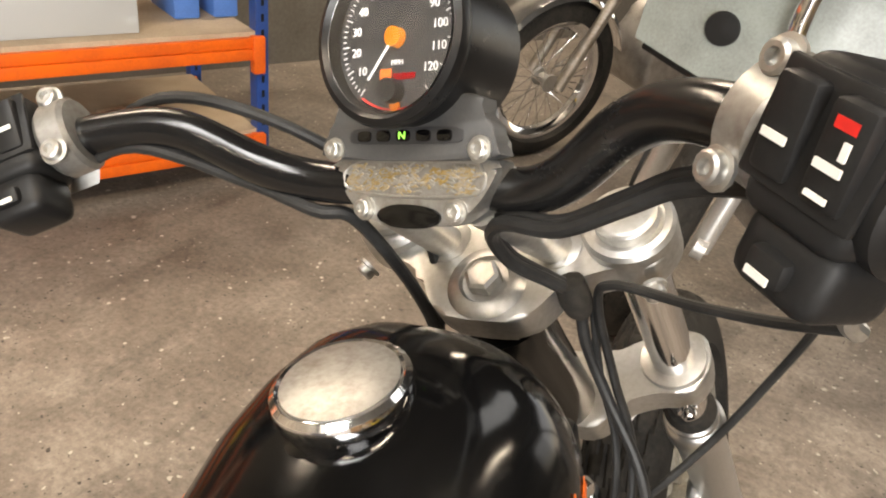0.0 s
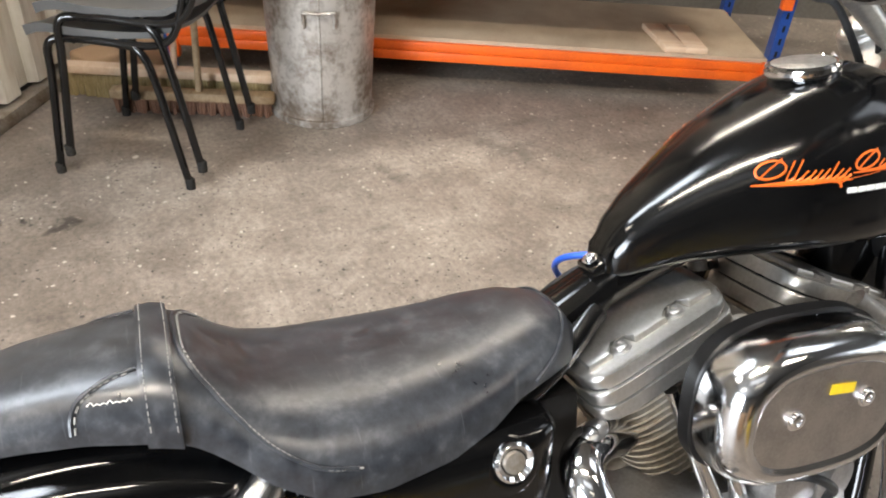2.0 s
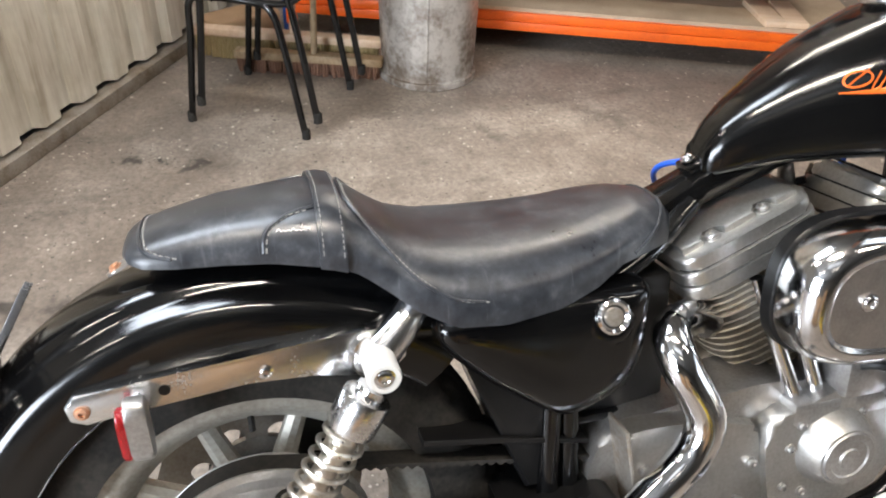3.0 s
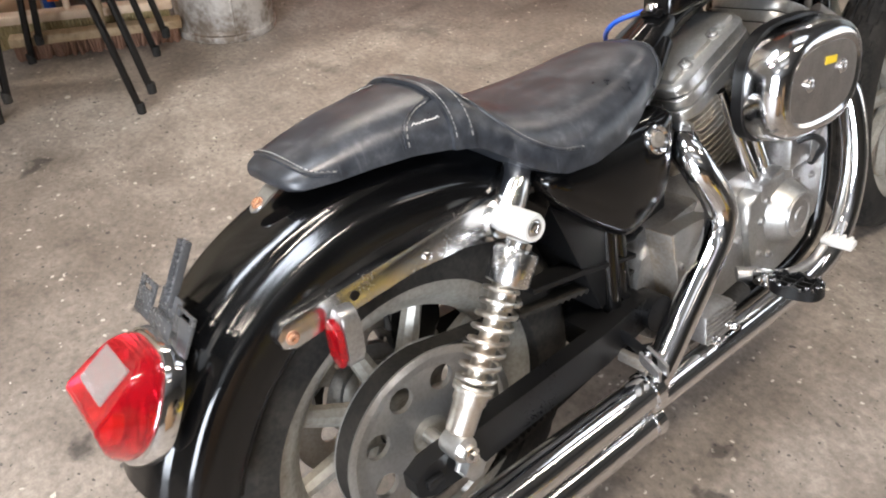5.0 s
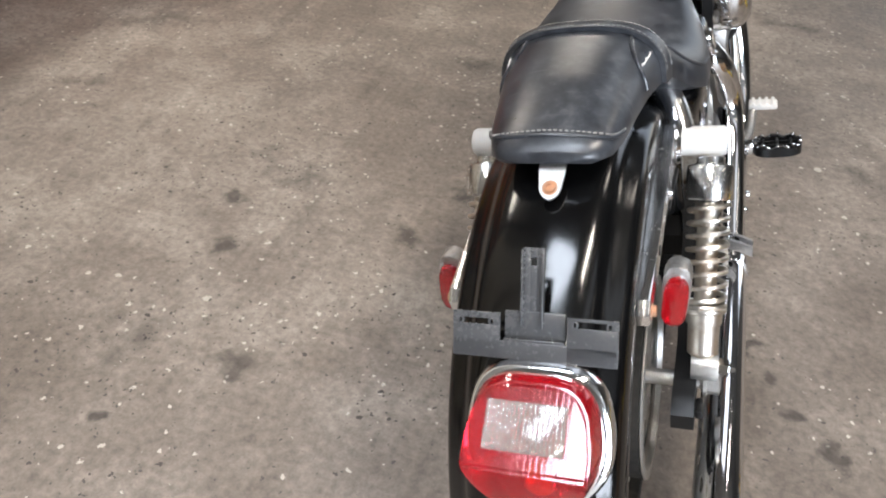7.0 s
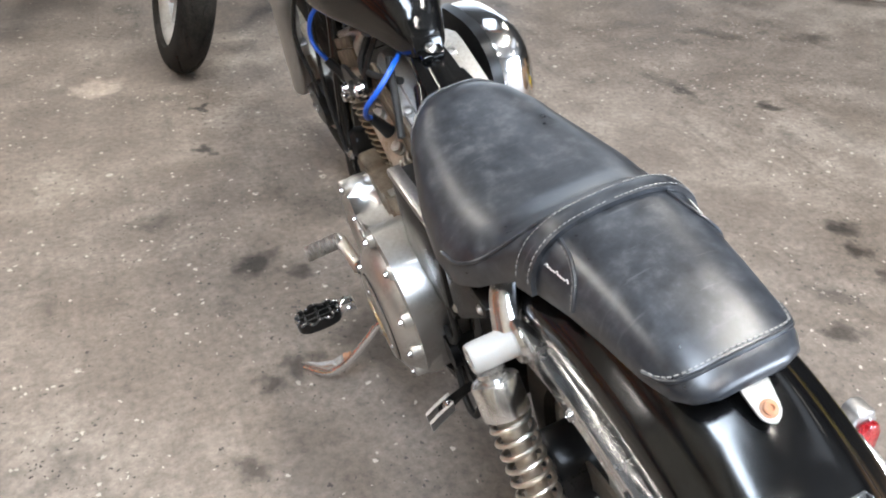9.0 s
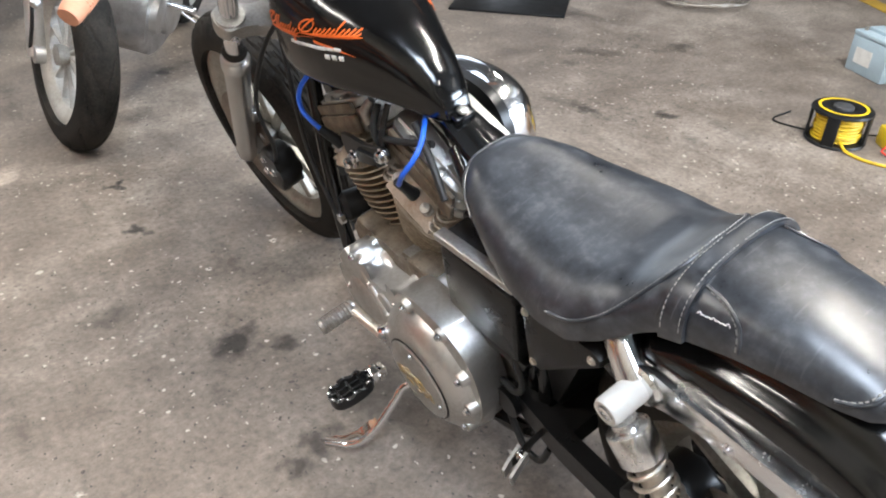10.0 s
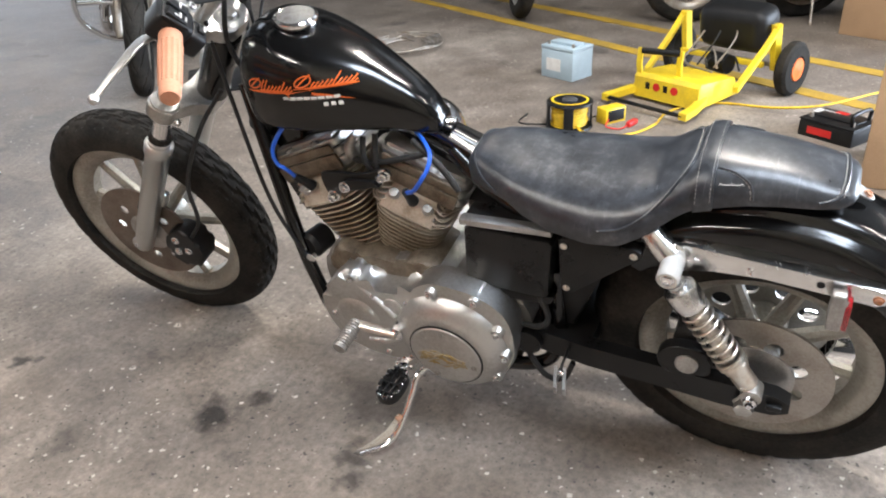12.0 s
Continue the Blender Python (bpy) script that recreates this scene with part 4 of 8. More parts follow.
TABM = Matrix.Translation((0.005, -0.108, 0.692)) @ Matrix.Rotation(radians(32), 4, "X")  # y along the tab
tab = part("seat_tab", prism(rounded([(0.024, -0.012), (0.024, 0.012), (-0.004, 0.0115), (-0.014, 0.009), (-0.021, 0.0), (-0.014, -0.009), (-0.004, -0.0115)], 4), -0.0015, 0.0015, 0.0008, 1, TABM @ Matrix(((0, 0, 1, 0), (0, 1, 0, 0), (1, 0, 0, 0), (0, 0, 0, 1)))), CLEAN_CAST, bike, "bare steel seat fixing tab")
bolt(tab, TABM @ Vector((0, -0.008, 0.001)), (0, -0.53, 0.85), 0.006, 0.005, RUST)

# number-plate bracket
BRM = Matrix.Translation((0.010, -0.2495, 0.6188)) @ Matrix(((1, 0, 0, 0), (0, -0.847, 0.531, 0), (0, 0.531, 0.847, 0), (0, 0, 0, 1)))  # x right, y outwards, z up the plate


def slotted_wing(x0, x1, z0, z1, slot, drop):
    """A plate end with a long rounded slot near its top edge."""
    bm = bmesh.new()
    sx0, sx1, sz0, sz1 = slot
    for a, b, c, d in ((x0, x1, z0, sz0), (x0, x1, sz1, z1), (x0, sx0, sz0, sz1), (sx1, x1, sz0, sz1)):
        add_box(bm, (b - a, 0.003, d - c), BRM @ pose((a + b) / 2, drop, (c + d) / 2), 0.0004)
    for x in (sx0, sx1):
        add_lathe(bm, [(0.0026, -0.0018), (0.0044, -0.0014), (0.0044, 0.0014), (0.0026, 0.0018)], BRM @ pose(x, drop, (sz0 + sz1) / 2, 90, 0, 0), 14, True)
    return bm


br = part("plate_bracket", box((0.153, 0.003, 0.017), BRM @ pose(0, 0, -0.0165), 0.0012), BRACKET, bike, "dark pressed-steel number plate bracket without its plate")
bm = bmesh.new()
for dx, sx_, z0, z1 in ((-0.0065, 0.0075, -0.01, 0.078), (0.0065, 0.0075, -0.01, 0.078), (0, 0.006, -0.01, 0.062), (0, 0.006, 0.069, 0.078)):
    add_box(bm, (sx_, 0.003, z1 - z0), BRM @ pose(-0.002 + dx, -0.007, (z0 + z1) / 2), 0.0005)
part("tongue", bm, BRACKET, br)
for dx in (-0.0115, 0.0075):
    part("flange", box((0.0022, 0.008, 0.072), BRM @ pose(dx, -0.004, 0.041), 0.0008), BRACKET, br)
part("plate_centre", box((0.057, 0.003, 0.026), BRM @ pose(0.0005, -0.006, 0.0065), 0.001), BRACKET, br)
part("step", box((0.057, 0.008, 0.0028), BRM @ pose(0.0005, -0.003, -0.0072), 0.0008), BRACKET, br)
part("wing", slotted_wing(-0.0765, -0.031, -0.024, 0.0175, (-0.070, -0.038, 0.006, 0.0115), 0.0), BRACKET, br)
part("wing", slotted_wing(0.031, 0.0765, -0.024, 0.0175, (0.037, 0.070, 0.0085, 0.0145), 0.0), BRACKET, br)

# tail lamp
TLM = Matrix.Translation((0.018, -0.303, 0.530)) @ Matrix(((1, 0, 0, 0), (0, 0.5, -0.866, 0), (0, 0.866, 0.5, 0), (0, 0, 0, 1)))  # x right, y up the guard, z outwards


def lamp_outline(grow, n):
    """The lamp's outline: flat-arched top, full sides, blunt point below."""
    pts = [(0.0, 0.073), (0.026, 0.072), (0.044, 0.065), (0.055, 0.05), (0.061, 0.025), (0.0615, 0.0), (0.055, -0.022), (0.038, -0.043), (0.018, -0.057), (0.0, -0.061)]
    pts = pts + [(-x, y) for x, y in pts[-2:0:-1]]
    pts = [tuple(p)[:2] for p in smooth_path([(x, y, 0) for x, y in pts + pts[:1]], 3)][:-1]
    return [(x * (1 + grow / 0.06), 0.006 + (y - 0.006) * (1 + grow / 0.066), n) for x, y in pts]


bm = loft([lamp_outline(-0.004, -0.014), lamp_outline(0.006, -0.01), lamp_outline(0.007, 0.003), lamp_outline(0.004, 0.01), lamp_outline(0.0, 0.012)])
bmesh.ops.transform(bm, matrix=TLM, verts=bm.verts[:])
tail = part("tail_lamp", bm, CHROME, bike, "red tail lamp on a chrome base")
bm = bmesh.new()
for x, y, z in lamp_outline(-0.001, 0.009) + lamp_outline(-0.001, 0.022):
    bm.verts.new((x, y, z))
for x, y, z in lamp_outline(-0.006, 0.0):
    bm.verts.new((x, y, 0.026 + 0.56 * (0.073 - y) if y > -0.002 else 0.068 + 0.66 * (y + 0.002)))
bmesh.ops.convex_hull(bm, input=bm.verts[:])
bmesh.ops.dissolve_limit(bm, angle_limit=radians(4), verts=bm.verts[:], edges=bm.edges[:])
edges = [e for e in bm.edges if len(e.link_faces) == 2 and e.calc_face_angle() > radians(22) and e.verts[0].co.z > 0.015]
bmesh.ops.bevel(bm, geom=edges, offset=0.0025, segments=2, affect="EDGES", clamp_overlap=True)
bmesh.ops.transform(bm, matrix=TLM, verts=bm.verts[:])
part("red_lens", bm, RED_LENS, tail, angle=24)
WIN = TLM @ Matrix.Translation((-0.002, 0.034, 0.0485)) @ Matrix.Rotation(-math.atan(0.56), 4, "X")
part("plate_light_window", box((0.072, 0.044, 0.003), WIN, 0.001), CLEAR_LENS, tail, "frosted clear window in the top of the red lens")
bm = bmesh.new()
for i in range(17):
    add_box(bm, (0.0014, 0.042, 0.0016), WIN @ pose(-0.033 + i * 0.0041, 0, 0.0016), 0.0004)
tagged(part("fluted_glass", bm, CLEAR_LENS, tail), "fine clear flutes", kind="stuff")
part("bulb", lathe([(0.0, 0), (0.012, 0.001), (0.012, 0.012), (0.006, 0.02), (0, 0.022)], TLM @ pose(0.012, -0.01, 0.03), 16), AMBER, tail)

# frame tubes
for sx in (-1, 1):
    part("down_tube", tube([(sx * 0.022, 1.03, 0.7879), (sx * 0.05, 1.005, 0.6677), (sx * 0.092, 0.9643, 0.4872), (sx * 0.115, 0.9312, 0.3466), (sx * 0.12, 0.8853, 0.2354), (sx * 0.12, 0.688, 0.207), (sx * 0.112, 0.444, 0.222), (sx * 0.09, 0.37, 0.282), (sx * 0.075, 0.37, 0.482)], 0.015, 14), BLACK_PAINT, bike, "black frame tube")
    part("rear_tube", tube([(sx * 0.026, 0.575, 0.69), (sx * 0.055, 0.4911, 0.637), (sx * 0.085, 0.3588, 0.597), (sx * 0.085, 0.2, 0.607), (sx * 0.085, 0.1, 0.602)], 0.016, 14), BLACK_PAINT, bike)
    part("side_post", tube([(sx * 0.07, 0.395, 0.602), (sx * 0.07, 0.395, 0.482), (sx * 0.08, 0.395, 0.322)], 0.015, 12), BLACK_PAINT, bike)
part("backbone", tube([(0, 0.9757, 0.8274), (0, 0.7815, 0.7629), (0, 0.608, 0.707), (0, 0.4911, 0.647), (0, 0.4158, 0.612)], [0.025, 0.025, 0.026, 0.028, 0.026], 18), BLACK_PAINT, bike, "black painted backbone tube")
cv = [[(x, y + 0.35 * (dz - 0.01), z + dz) for x, dz in ((-w, -0.022), (-w, 0.004), (-w * 0.86, 0.017), (-w * 0.45, 0.022), (w * 0.45, 0.022), (w * 0.86, 0.017), (w, 0.004), (w, -0.022))] for y, z, w in ((0.603, 0.712, 0.030), (0.575, 0.698, 0.034), (0.54, 0.680, 0.037), (0.50, 0.660, 0.040), (0.47, 0.645, 0.042))]
part("backbone_cover", loft(cv), BLACK_PAINT, bike, "black pressed cover over the frame between tank and seat")
# plain black block added to fill the dark gap behind the side covers
gap_block = part("battery", box((0.12, 0.155, 0.19), pose(-0.005, 0.465, 0.515), 0.008), BLACK_SATIN, bike, "black battery-box block, added to darken the gap between the side covers")
part("gap_block_base", box((0.135, 0.165, 0.012), pose(-0.005, 0.465, 0.416), 0.003), BLACK_SATIN, gap_block)
part("head_tube", tube([(-0.002, 1.149, 0.748), (-0.002, 1.055, 0.886)], 0.033, 20, 1), BLACK_PAINT, bike)

# fuel tank
TANK = [(0.592, 0.012, 0.724, 0.744), (0.598, 0.024, 0.721, 0.763), (0.612, 0.034, 0.722, 0.786), (0.64, 0.046, 0.728, 0.812), (0.69, 0.064, 0.734, 0.846), (0.74, 0.084, 0.737, 0.875), (0.79, 0.103, 0.738, 0.897), (0.84, 0.114, 0.737, 0.917),
        (0.885, 0.1165, 0.735, 0.930), (0.925, 0.113, 0.733, 0.934), (0.954, 0.103, 0.734, 0.926), (0.974, 0.087, 0.739, 0.901), (0.988, 0.068, 0.749, 0.867), (0.996, 0.042, 0.768, 0.828)]
TK = np.array(TANK)


def tank_at(y):
    return [float(np.interp(y, TK[:, 0], TK[:, i])) for i in (1, 2, 3)]


def tank_lat(y, z):
    w, zb, zt = tank_at(y)
    zc = zb + 0.40 * (zt - zb)
    h, e = (zt - zc, 2.6) if z > zc else (zc - zb, 5.0)
    return w * max(0.0, 1 - min(1.0, abs(z - zc) / h) ** e) ** (1 / e)


def tank_skin(y, z, side, out=0.0008):
    return Vector((side * (tank_lat(y, z) + out), y, z))


rings = []
K = 40
yy = [TANK[0][0]] + [float(v) for v in np.interp(np.linspace(0, 1, 46), np.linspace(0, 1, len(TK)), TK[:, 0])[1:]]
for y in yy:
    w, zb, zt = tank_at(y)
    zc = zb + 0.40 * (zt - zb)
    ring = []
    for i in range(K):
        a = 2 * math.pi * i / K
        c, s_ = math.cos(a), math.sin(a)
        e, h = (2.6, zt - zc) if s_ >= 0 else (5.0, zc - zb)
        ring.append((w * math.copysign(abs(c) ** (2 / e), c), y, zc + h * math.copysign(abs(s_) ** (2 / e), s_)))
    rings.append(ring)
tank = part("fuel_tank", loft(rings), BLACK_PAINT, bike, "glossy black teardrop fuel tank with light scratches", angle=60)
CAP = Vector((-0.006, 0.868, 0.917))
cd = (0, -0.12, 1)
cap = part("fuel_cap", lathe([(0.03, -0.006), (0.034, 0.0), (0.041, 0.006), (0.0425, 0.012), (0.0415, 0.017), (0.038, 0.0195), (0.036, 0.0185), (0.03, 0.0195), (0.015, 0.0205), (0, 0.0208)], along(CAP, cd), 48), CHROME, tank, "chrome screw fuel cap with a brushed top")
part("cap_top", lathe([(0.0, 0.0195), (0.0345, 0.0188), (0.0352, 0.0196), (0.030, 0.0206), (0.015, 0.0216), (0, 0.022)], along(CAP, cd), 48), CLAMP_ALLOY, cap, "worn brushed top of the cap")
part("filler_neck", lathe([(0.052, -0.012), (0.046, -0.002), (0.036, 0.002), (0.034, 0.006)], along(CAP, cd), 40), BLACK_PAINT, tank)
mt = part("rear_mount", box((0.036, 0.026, 0.012), pose(0, 0.589, 0.732, 20, 0, 0), 0.003), BLACK_PAINT, tank)
bolt(mt, (0.0, 0.583, 0.74), (0, -0.4, 0.9), 0.007, 0.006)
part("rear_plate", prism([(0.605, 0.766), (0.593, 0.752), (0.591, 0.73), (0.6, 0.721), (0.604, 0.74)], -0.022, 0.022, 0.002), BLACK_PAINT, tank, "black folded edge at the tank's tail")


def decal(name, strokes, side, material, r, label):
    """Plain painted strokes that lie on the tank's side, each a part of its own."""
    for st in strokes:
        line = []
        for a, b in zip(st, st[1:]):
            for j in range(5):
                f = j / 5
                line.append(tank_skin(a[0] + (b[0] - a[0]) * f, a[1] + (b[1] - a[1]) * f, side))
        line.append(tank_skin(*st[-1], side))
        bm = bmesh.new()
        add_tube(bm, line, r, 6, 1, (1.0, 0.35), up=(1, 0, 0))
        part(name, bm, material, tank, label)


def script_strokes(y0, z0, dy):
    """A hand-drawn flourish of slants and loops over a tapered underline, as plain shapes."""
    def q(s, h):
        return (y0 + dy * s, z0 + h * 0.84)

    thin, thick = [], []
    thick.append([q(0.0, 0.0), q(0.03, 0.002), q(0.06, 0.003), q(0.105, 0.0035)])
    thick.append([q(0.105, 0.0115), q(0.15, 0.013), q(0.2, 0.0125), q(0.218, 0.012)])
    thin.append([q(0.06, 0.003), q(0.088, 0.002), q(0.093, -0.006), q(0.097, 0.003), q(0.14, 0.009)])
    # two leaning rings, each with a comb of leaning hooks behind it
    for s0, h0 in ((0.006, 0.008), (0.108, 0.015)):
        ring_ = [q(s0 + 0.015 + 0.014 * math.cos(a) + 0.006 * math.sin(a), h0 + 0.011 + 0.011 * math.sin(a)) for a in np.linspace(0.3, 6.9, 10)]
        thin.append(ring_)
        thin.append([q(s0 + 0.004, h0 + 0.002), q(s0 + 0.014, h0 + 0.012), q(s0 + 0.028, h0 + 0.024)])
    for k in range(9):
        s0, up = 0.034 + 0.0075 * k, (0.024, 0.025, 0.012, 0.012, 0.012, 0.013, 0.021, 0.012, 0.012)[k]
        thin.append([q(s0 + 0.004 + up * 0.3, 0.006 + up), q(s0 + 0.001, 0.009), q(s0 + 0.003, 0.0055), q(s0 + 0.009, 0.010)])
    for k in range(10):
        s0, up = 0.138 + 0.0075 * k, (0.011, 0.011, 0.011, 0.012, 0.011, 0.022, 0.011, 0.011, 0.011, 0.011)[k]
        thin.append([q(s0 + 0.004 + up * 0.3, 0.014 + up), q(s0 + 0.001, 0.017), q(s0 + 0.003, 0.0138), q(s0 + 0.009, 0.018)])
    return thin, thick


MARK = "orange hand-drawn maker's mark as plain strokes"
for side, y0, z0, dy in ((1, 0.730, 0.826, 1), (-1, 0.938, 0.835, -1)):
    thin, thick = script_strokes(y0, z0, dy) if side > 0 else script_strokes(y0, z0 - 0.002, dy)
    decal("side_mark", [[tuple(v)[:2] for v in smooth_path([(a_, b_, 0) for a_, b_ in st], 3)] for st in thin], side, DECAL_ORANGE, 0.0014, MARK)
    decal("side_mark", thick, side, DECAL_ORANGE, [0.0008, 0.0026, 0.0024, 0.0010], MARK)
    if side < 0:
        decal("side_mark", [[(0.80, 0.834), (0.77, 0.828), (0.727, 0.817)]], side, DECAL_ORANGE, [0.003, 0.0025, 0.0004], MARK)
    ya, yb = (0.83, 0.926) if side > 0 else (0.858, 0.750)
    zw = 0.8155 if side > 0 else 0.824
    n = 8
    bits = [[(ya + (yb - ya) * (i + 0.06) / n, zw + 0.001), (ya + (yb - ya) * (i + 0.9) / n, zw + 0.001)] for i in range(n)]
    for bit in bits:
        decal("model_bar", [bit], side, DECAL_WHITE, 0.0032, "white lettering as a plain bar")
    yc, zf = (0.893, 0.8055) if side > 0 else (0.782, 0.812)
    for i in range(3):
        decal("model_bar", [[(yc + dy * i * 0.013, zf), (yc + dy * (i * 0.013 + 0.008), zf)]], side, DECAL_WHITE, 0.0042, "white model figure as a plain block")

# engine
CR = Vector((0, 0.768, 0.328))


def cyl_frame(tilt):
    """x right, z up the cylinder, origin at the crank."""
    return Matrix.Translation(CR) @ Matrix.Rotation(radians(tilt), 4, "X")


cases = part("crankcase", prism(rounded([(0.59, 0.29), (0.55, 0.36), (0.575, 0.43), (0.65, 0.452), (0.76, 0.442), (0.86, 0.447), (0.9, 0.4), (0.9, 0.31), (0.855, 0.235), (0.76, 0.205), (0.65, 0.215)]), -0.10, 0.105, 0.012), CAST, bike, "grey cast aluminium engine case")
part("gearbox", prism(rounded([(0.43, 0.27), (0.42, 0.35), (0.45, 0.41), (0.52, 0.43), (0.6, 0.43), (0.62, 0.36), (0.6, 0.25), (0.5, 0.22), (0.45, 0.23)]), -0.10, 0.09, 0.012), CAST, bike)
for tilt, nm in ((22.5, "rear"), (-22.5, "front")):
    M = cyl_frame(tilt)
    cyl = part("cylinder", lathe([(0.05, 0.06), (0.05, 0.25)], M, 32), FIN, bike, "dirty finned air-cooled cylinder")
    flat = M @ Matrix(((0, 0, 1, 0), (0, 1, 0, 0), (1, 0, 0, 0), (0, 0, 0, 1)))
    # fins widen up the barrel
    for i in range(14):
        f = i / 13
        bm = bmesh.new()
        add_prism(bm, oval(0, -0.006 - 0.006 * f, 0.056 + 0.031 * f ** 0.8, 0.06 + 0.018 * f ** 0.8, 32, 3.2), 0.082 + 0.166 * f - 0.0017, 0.082 + 0.166 * f + 0.0017, 0.0006, 1, flat)
        part("fin", bm, HEAD_CAST if i > 10 else FIN, cyl)
    part("barrel_base", box((0.136, 0.118, 0.02), M @ pose(0, 0, 0.066), 0.006), FIN, cyl)
    head = part("cylinder_head", prism(oval(0, 0.278, 0.062, 0.035, 24, 4), -0.04, 0.055, 0.006, 2, M), CAST, bike, "grey finned cylinder head")
    for i in range(5):
        h = 0.257 + i * 0.0105
        k = (h - 0.25) * 0.42
        bm = bmesh.new()
        add_prism(bm, oval(0, k - 0.008, 0.09 - k * 0.35, 0.082 - k, 36, 4.2), h - 0.0017, h + 0.0017, 0.0006, 1, flat)
        part("fin", bm, HEAD_CAST, head)
    # pale face that slopes in to the plug
    face = [[(-x, y, h) for x, y in ((0.0, -w), (0.0, w), (d_, w * 0.96), (d_ + 0.002, 0), (d_, -w * 0.96))] for h, d_, w in ((0.2475, 0.088, 0.06), (0.2525, 0.0905, 0.062), (0.258, 0.0885, 0.06), (0.298, 0.062, 0.05), (0.308, 0.054, 0.046))]
    part("head_face", loft([[M @ Vector(p) for p in r] for r in face]), HEAD_CAST, head, "stained pale casting face", angle=35)
    rk = bmesh.new()
    add_prism(rk, oval(0, 0.012, 0.101, 0.076, 48, 6.5), 0.307, 0.326, 0.003, 2, flat)
    rocker = part("rocker_box", rk, CLEAN_CAST, bike, "pale cast aluminium rocker box in three layers")
    rk = bmesh.new()
    add_prism(rk, oval(0, 0.012, 0.0995, 0.0745, 48, 6.5), 0.3285, 0.346, 0.003, 2, flat)
    part("rocker_middle", rk, CLEAN_CAST, rocker)
    rk = bmesh.new()
    add_prism(rk, oval(0, 0.0115, 0.097, 0.0715, 48, 6.5), 0.3485, 0.366, 0.005, 3, flat)
    part("rocker_lid", rk, CLEAN_CAST, rocker)
    rk = bmesh.new()
    add_prism(rk, oval(0, 0.012, 0.094, 0.069, 40, 6.5), 0.32, 0.352, 0, 1, flat)
    part("gasket", rk, BLACK_SATIN, rocker)
    # the flank away from the air cleaner: oil and shade in one dark colour
    rk = bmesh.new()
    add_box(rk, (0.009, 0.17, 0.034), M @ pose(-0.0655, 0, 0.323), 0.003)
    add_box(rk, (0.008, 0.166, 0.02), M @ pose(-0.064, 0, 0.3515), 0.003)
    part("oily_shaded_flank", rk, OILY_SHADED, rocker, "oil-stained brown flank of the rocker box, shade in its colour")
    rk = bmesh.new()
    add_prism(rk, [(-0.084, -0.046), (0.084, -0.046), (0.084, 0.062), (0.054, 0.062), (0.049, 0.044), (0.027, 0.044), (0.022, 0.062), (-0.022, 0.062), (-0.027, 0.044), (-0.049, 0.044), (-0.054, 0.062), (-0.084, 0.062)], 0.362, 0.3745, 0.004, 2, flat)
    part("lid_plateau", rk, CLEAN_CAST, rocker)
    part("lid_strap", box((0.014, 0.19, 0.004), M @ pose(-0.012, 0, 0.3775, 0, 0, -6), 0.001), BLACK_SATIN, rocker, "dark strap across the lid")
    for dx, dy in ((0.056, -0.038), (0.056, 0.038), (-0.054, -0.038), (-0.054, 0.038)):
        bolt(rocker, M @ Vector((dx, dy, 0.366)), M.to_3x3() @ Vector((0, 0, 1)), 0.0085, 0.007, CAST)
    for sy_ in (-1, 1):
        for i in range(5):
            part("scalloped_fin", tube([M @ Vector((-0.040 - 0.002 * i, sy_ * (0.089 - 0.004 * i), 0.262 + 0.0105 * i)), M @ Vector((-0.076 + 0.006 * i, sy_ * (0.080 - 0.005 * i), 0.259 + 0.0105 * i)), M @ Vector((-0.086 + 0.007 * i, sy_ * 0.062, 0.264 + 0.0105 * i)), M @ Vector((-0.080 + 0.007 * i, sy_ * 0.050, 0.268 + 0.0105 * i))], 0.0034, 8, 4, (1.0, 0.7)), HEAD_CAST, head)
    for dx, dy in ((-0.073, -0.036), (-0.073, 0.038)):
        part("head_bolt", lathe([(0.0, 0), (0.012, 0), (0.012, 0.004), (0.009, 0.006), (0.009, 0.016), (0, 0.017)], M @ pose(dx, dy, 0.280) @ Matrix.Rotation(radians(-32), 4, "Y"), 12), CAST, head)
    for dy in (-0.012, 0.03):
        part("pushrod_tube", tube([M @ Vector((0.085, dy, 0.30)), CR + Vector((0.112, (-0.045 if tilt > 0 else 0.045) + dy * 0.8, 0.085))], [0.008, 0.0105, 0.0105, 0.0125], 14, 1), CHROME, cyl, "chrome pushrod cover")
    part("tappet_block", box((0.05, 0.075, 0.035), pose(0.112, CR.y + (-0.04 if tilt > 0 else 0.055), 0.413), 0.006), CAST, cyl)
    # plug and lead
    pl = M @ Vector((-0.078, -0.004 if tilt > 0 else 0.012, 0.29))
    out = Vector((-0.5, -0.1, 0.85) if tilt > 0 else (-0.5, 0.35, 0.8)).normalized()
    lead = part("spark_plug_cap", tube([pl, pl + out * 0.02, pl + out * 0.05], [0.012, 0.0095, 0.008], 12, 1), BLACK_PLASTIC, bike)
    if tilt > 0:
        pts = [pl + out * 0.045, (-0.112, 0.625, 0.650), (-0.112, 0.605, 0.676), (-0.096, 0.594, 0.697), (-0.074, 0.598, 0.713), (-0.045, 0.625, 0.722), (-0.02, 0.655, 0.725)]
    else:
        pts = [pl + out * 0.045, (-0.113, 0.912, 0.654), (-0.115, 0.929, 0.668), (-0.11, 0.935, 0.692), (-0.095, 0.926, 0.718), (-0.06, 0.909, 0.743)]
    part("spark_plug_lead", tube(pts, 0.0042, 10), BLUE_WIRE, lead, "bright blue ignition lead")
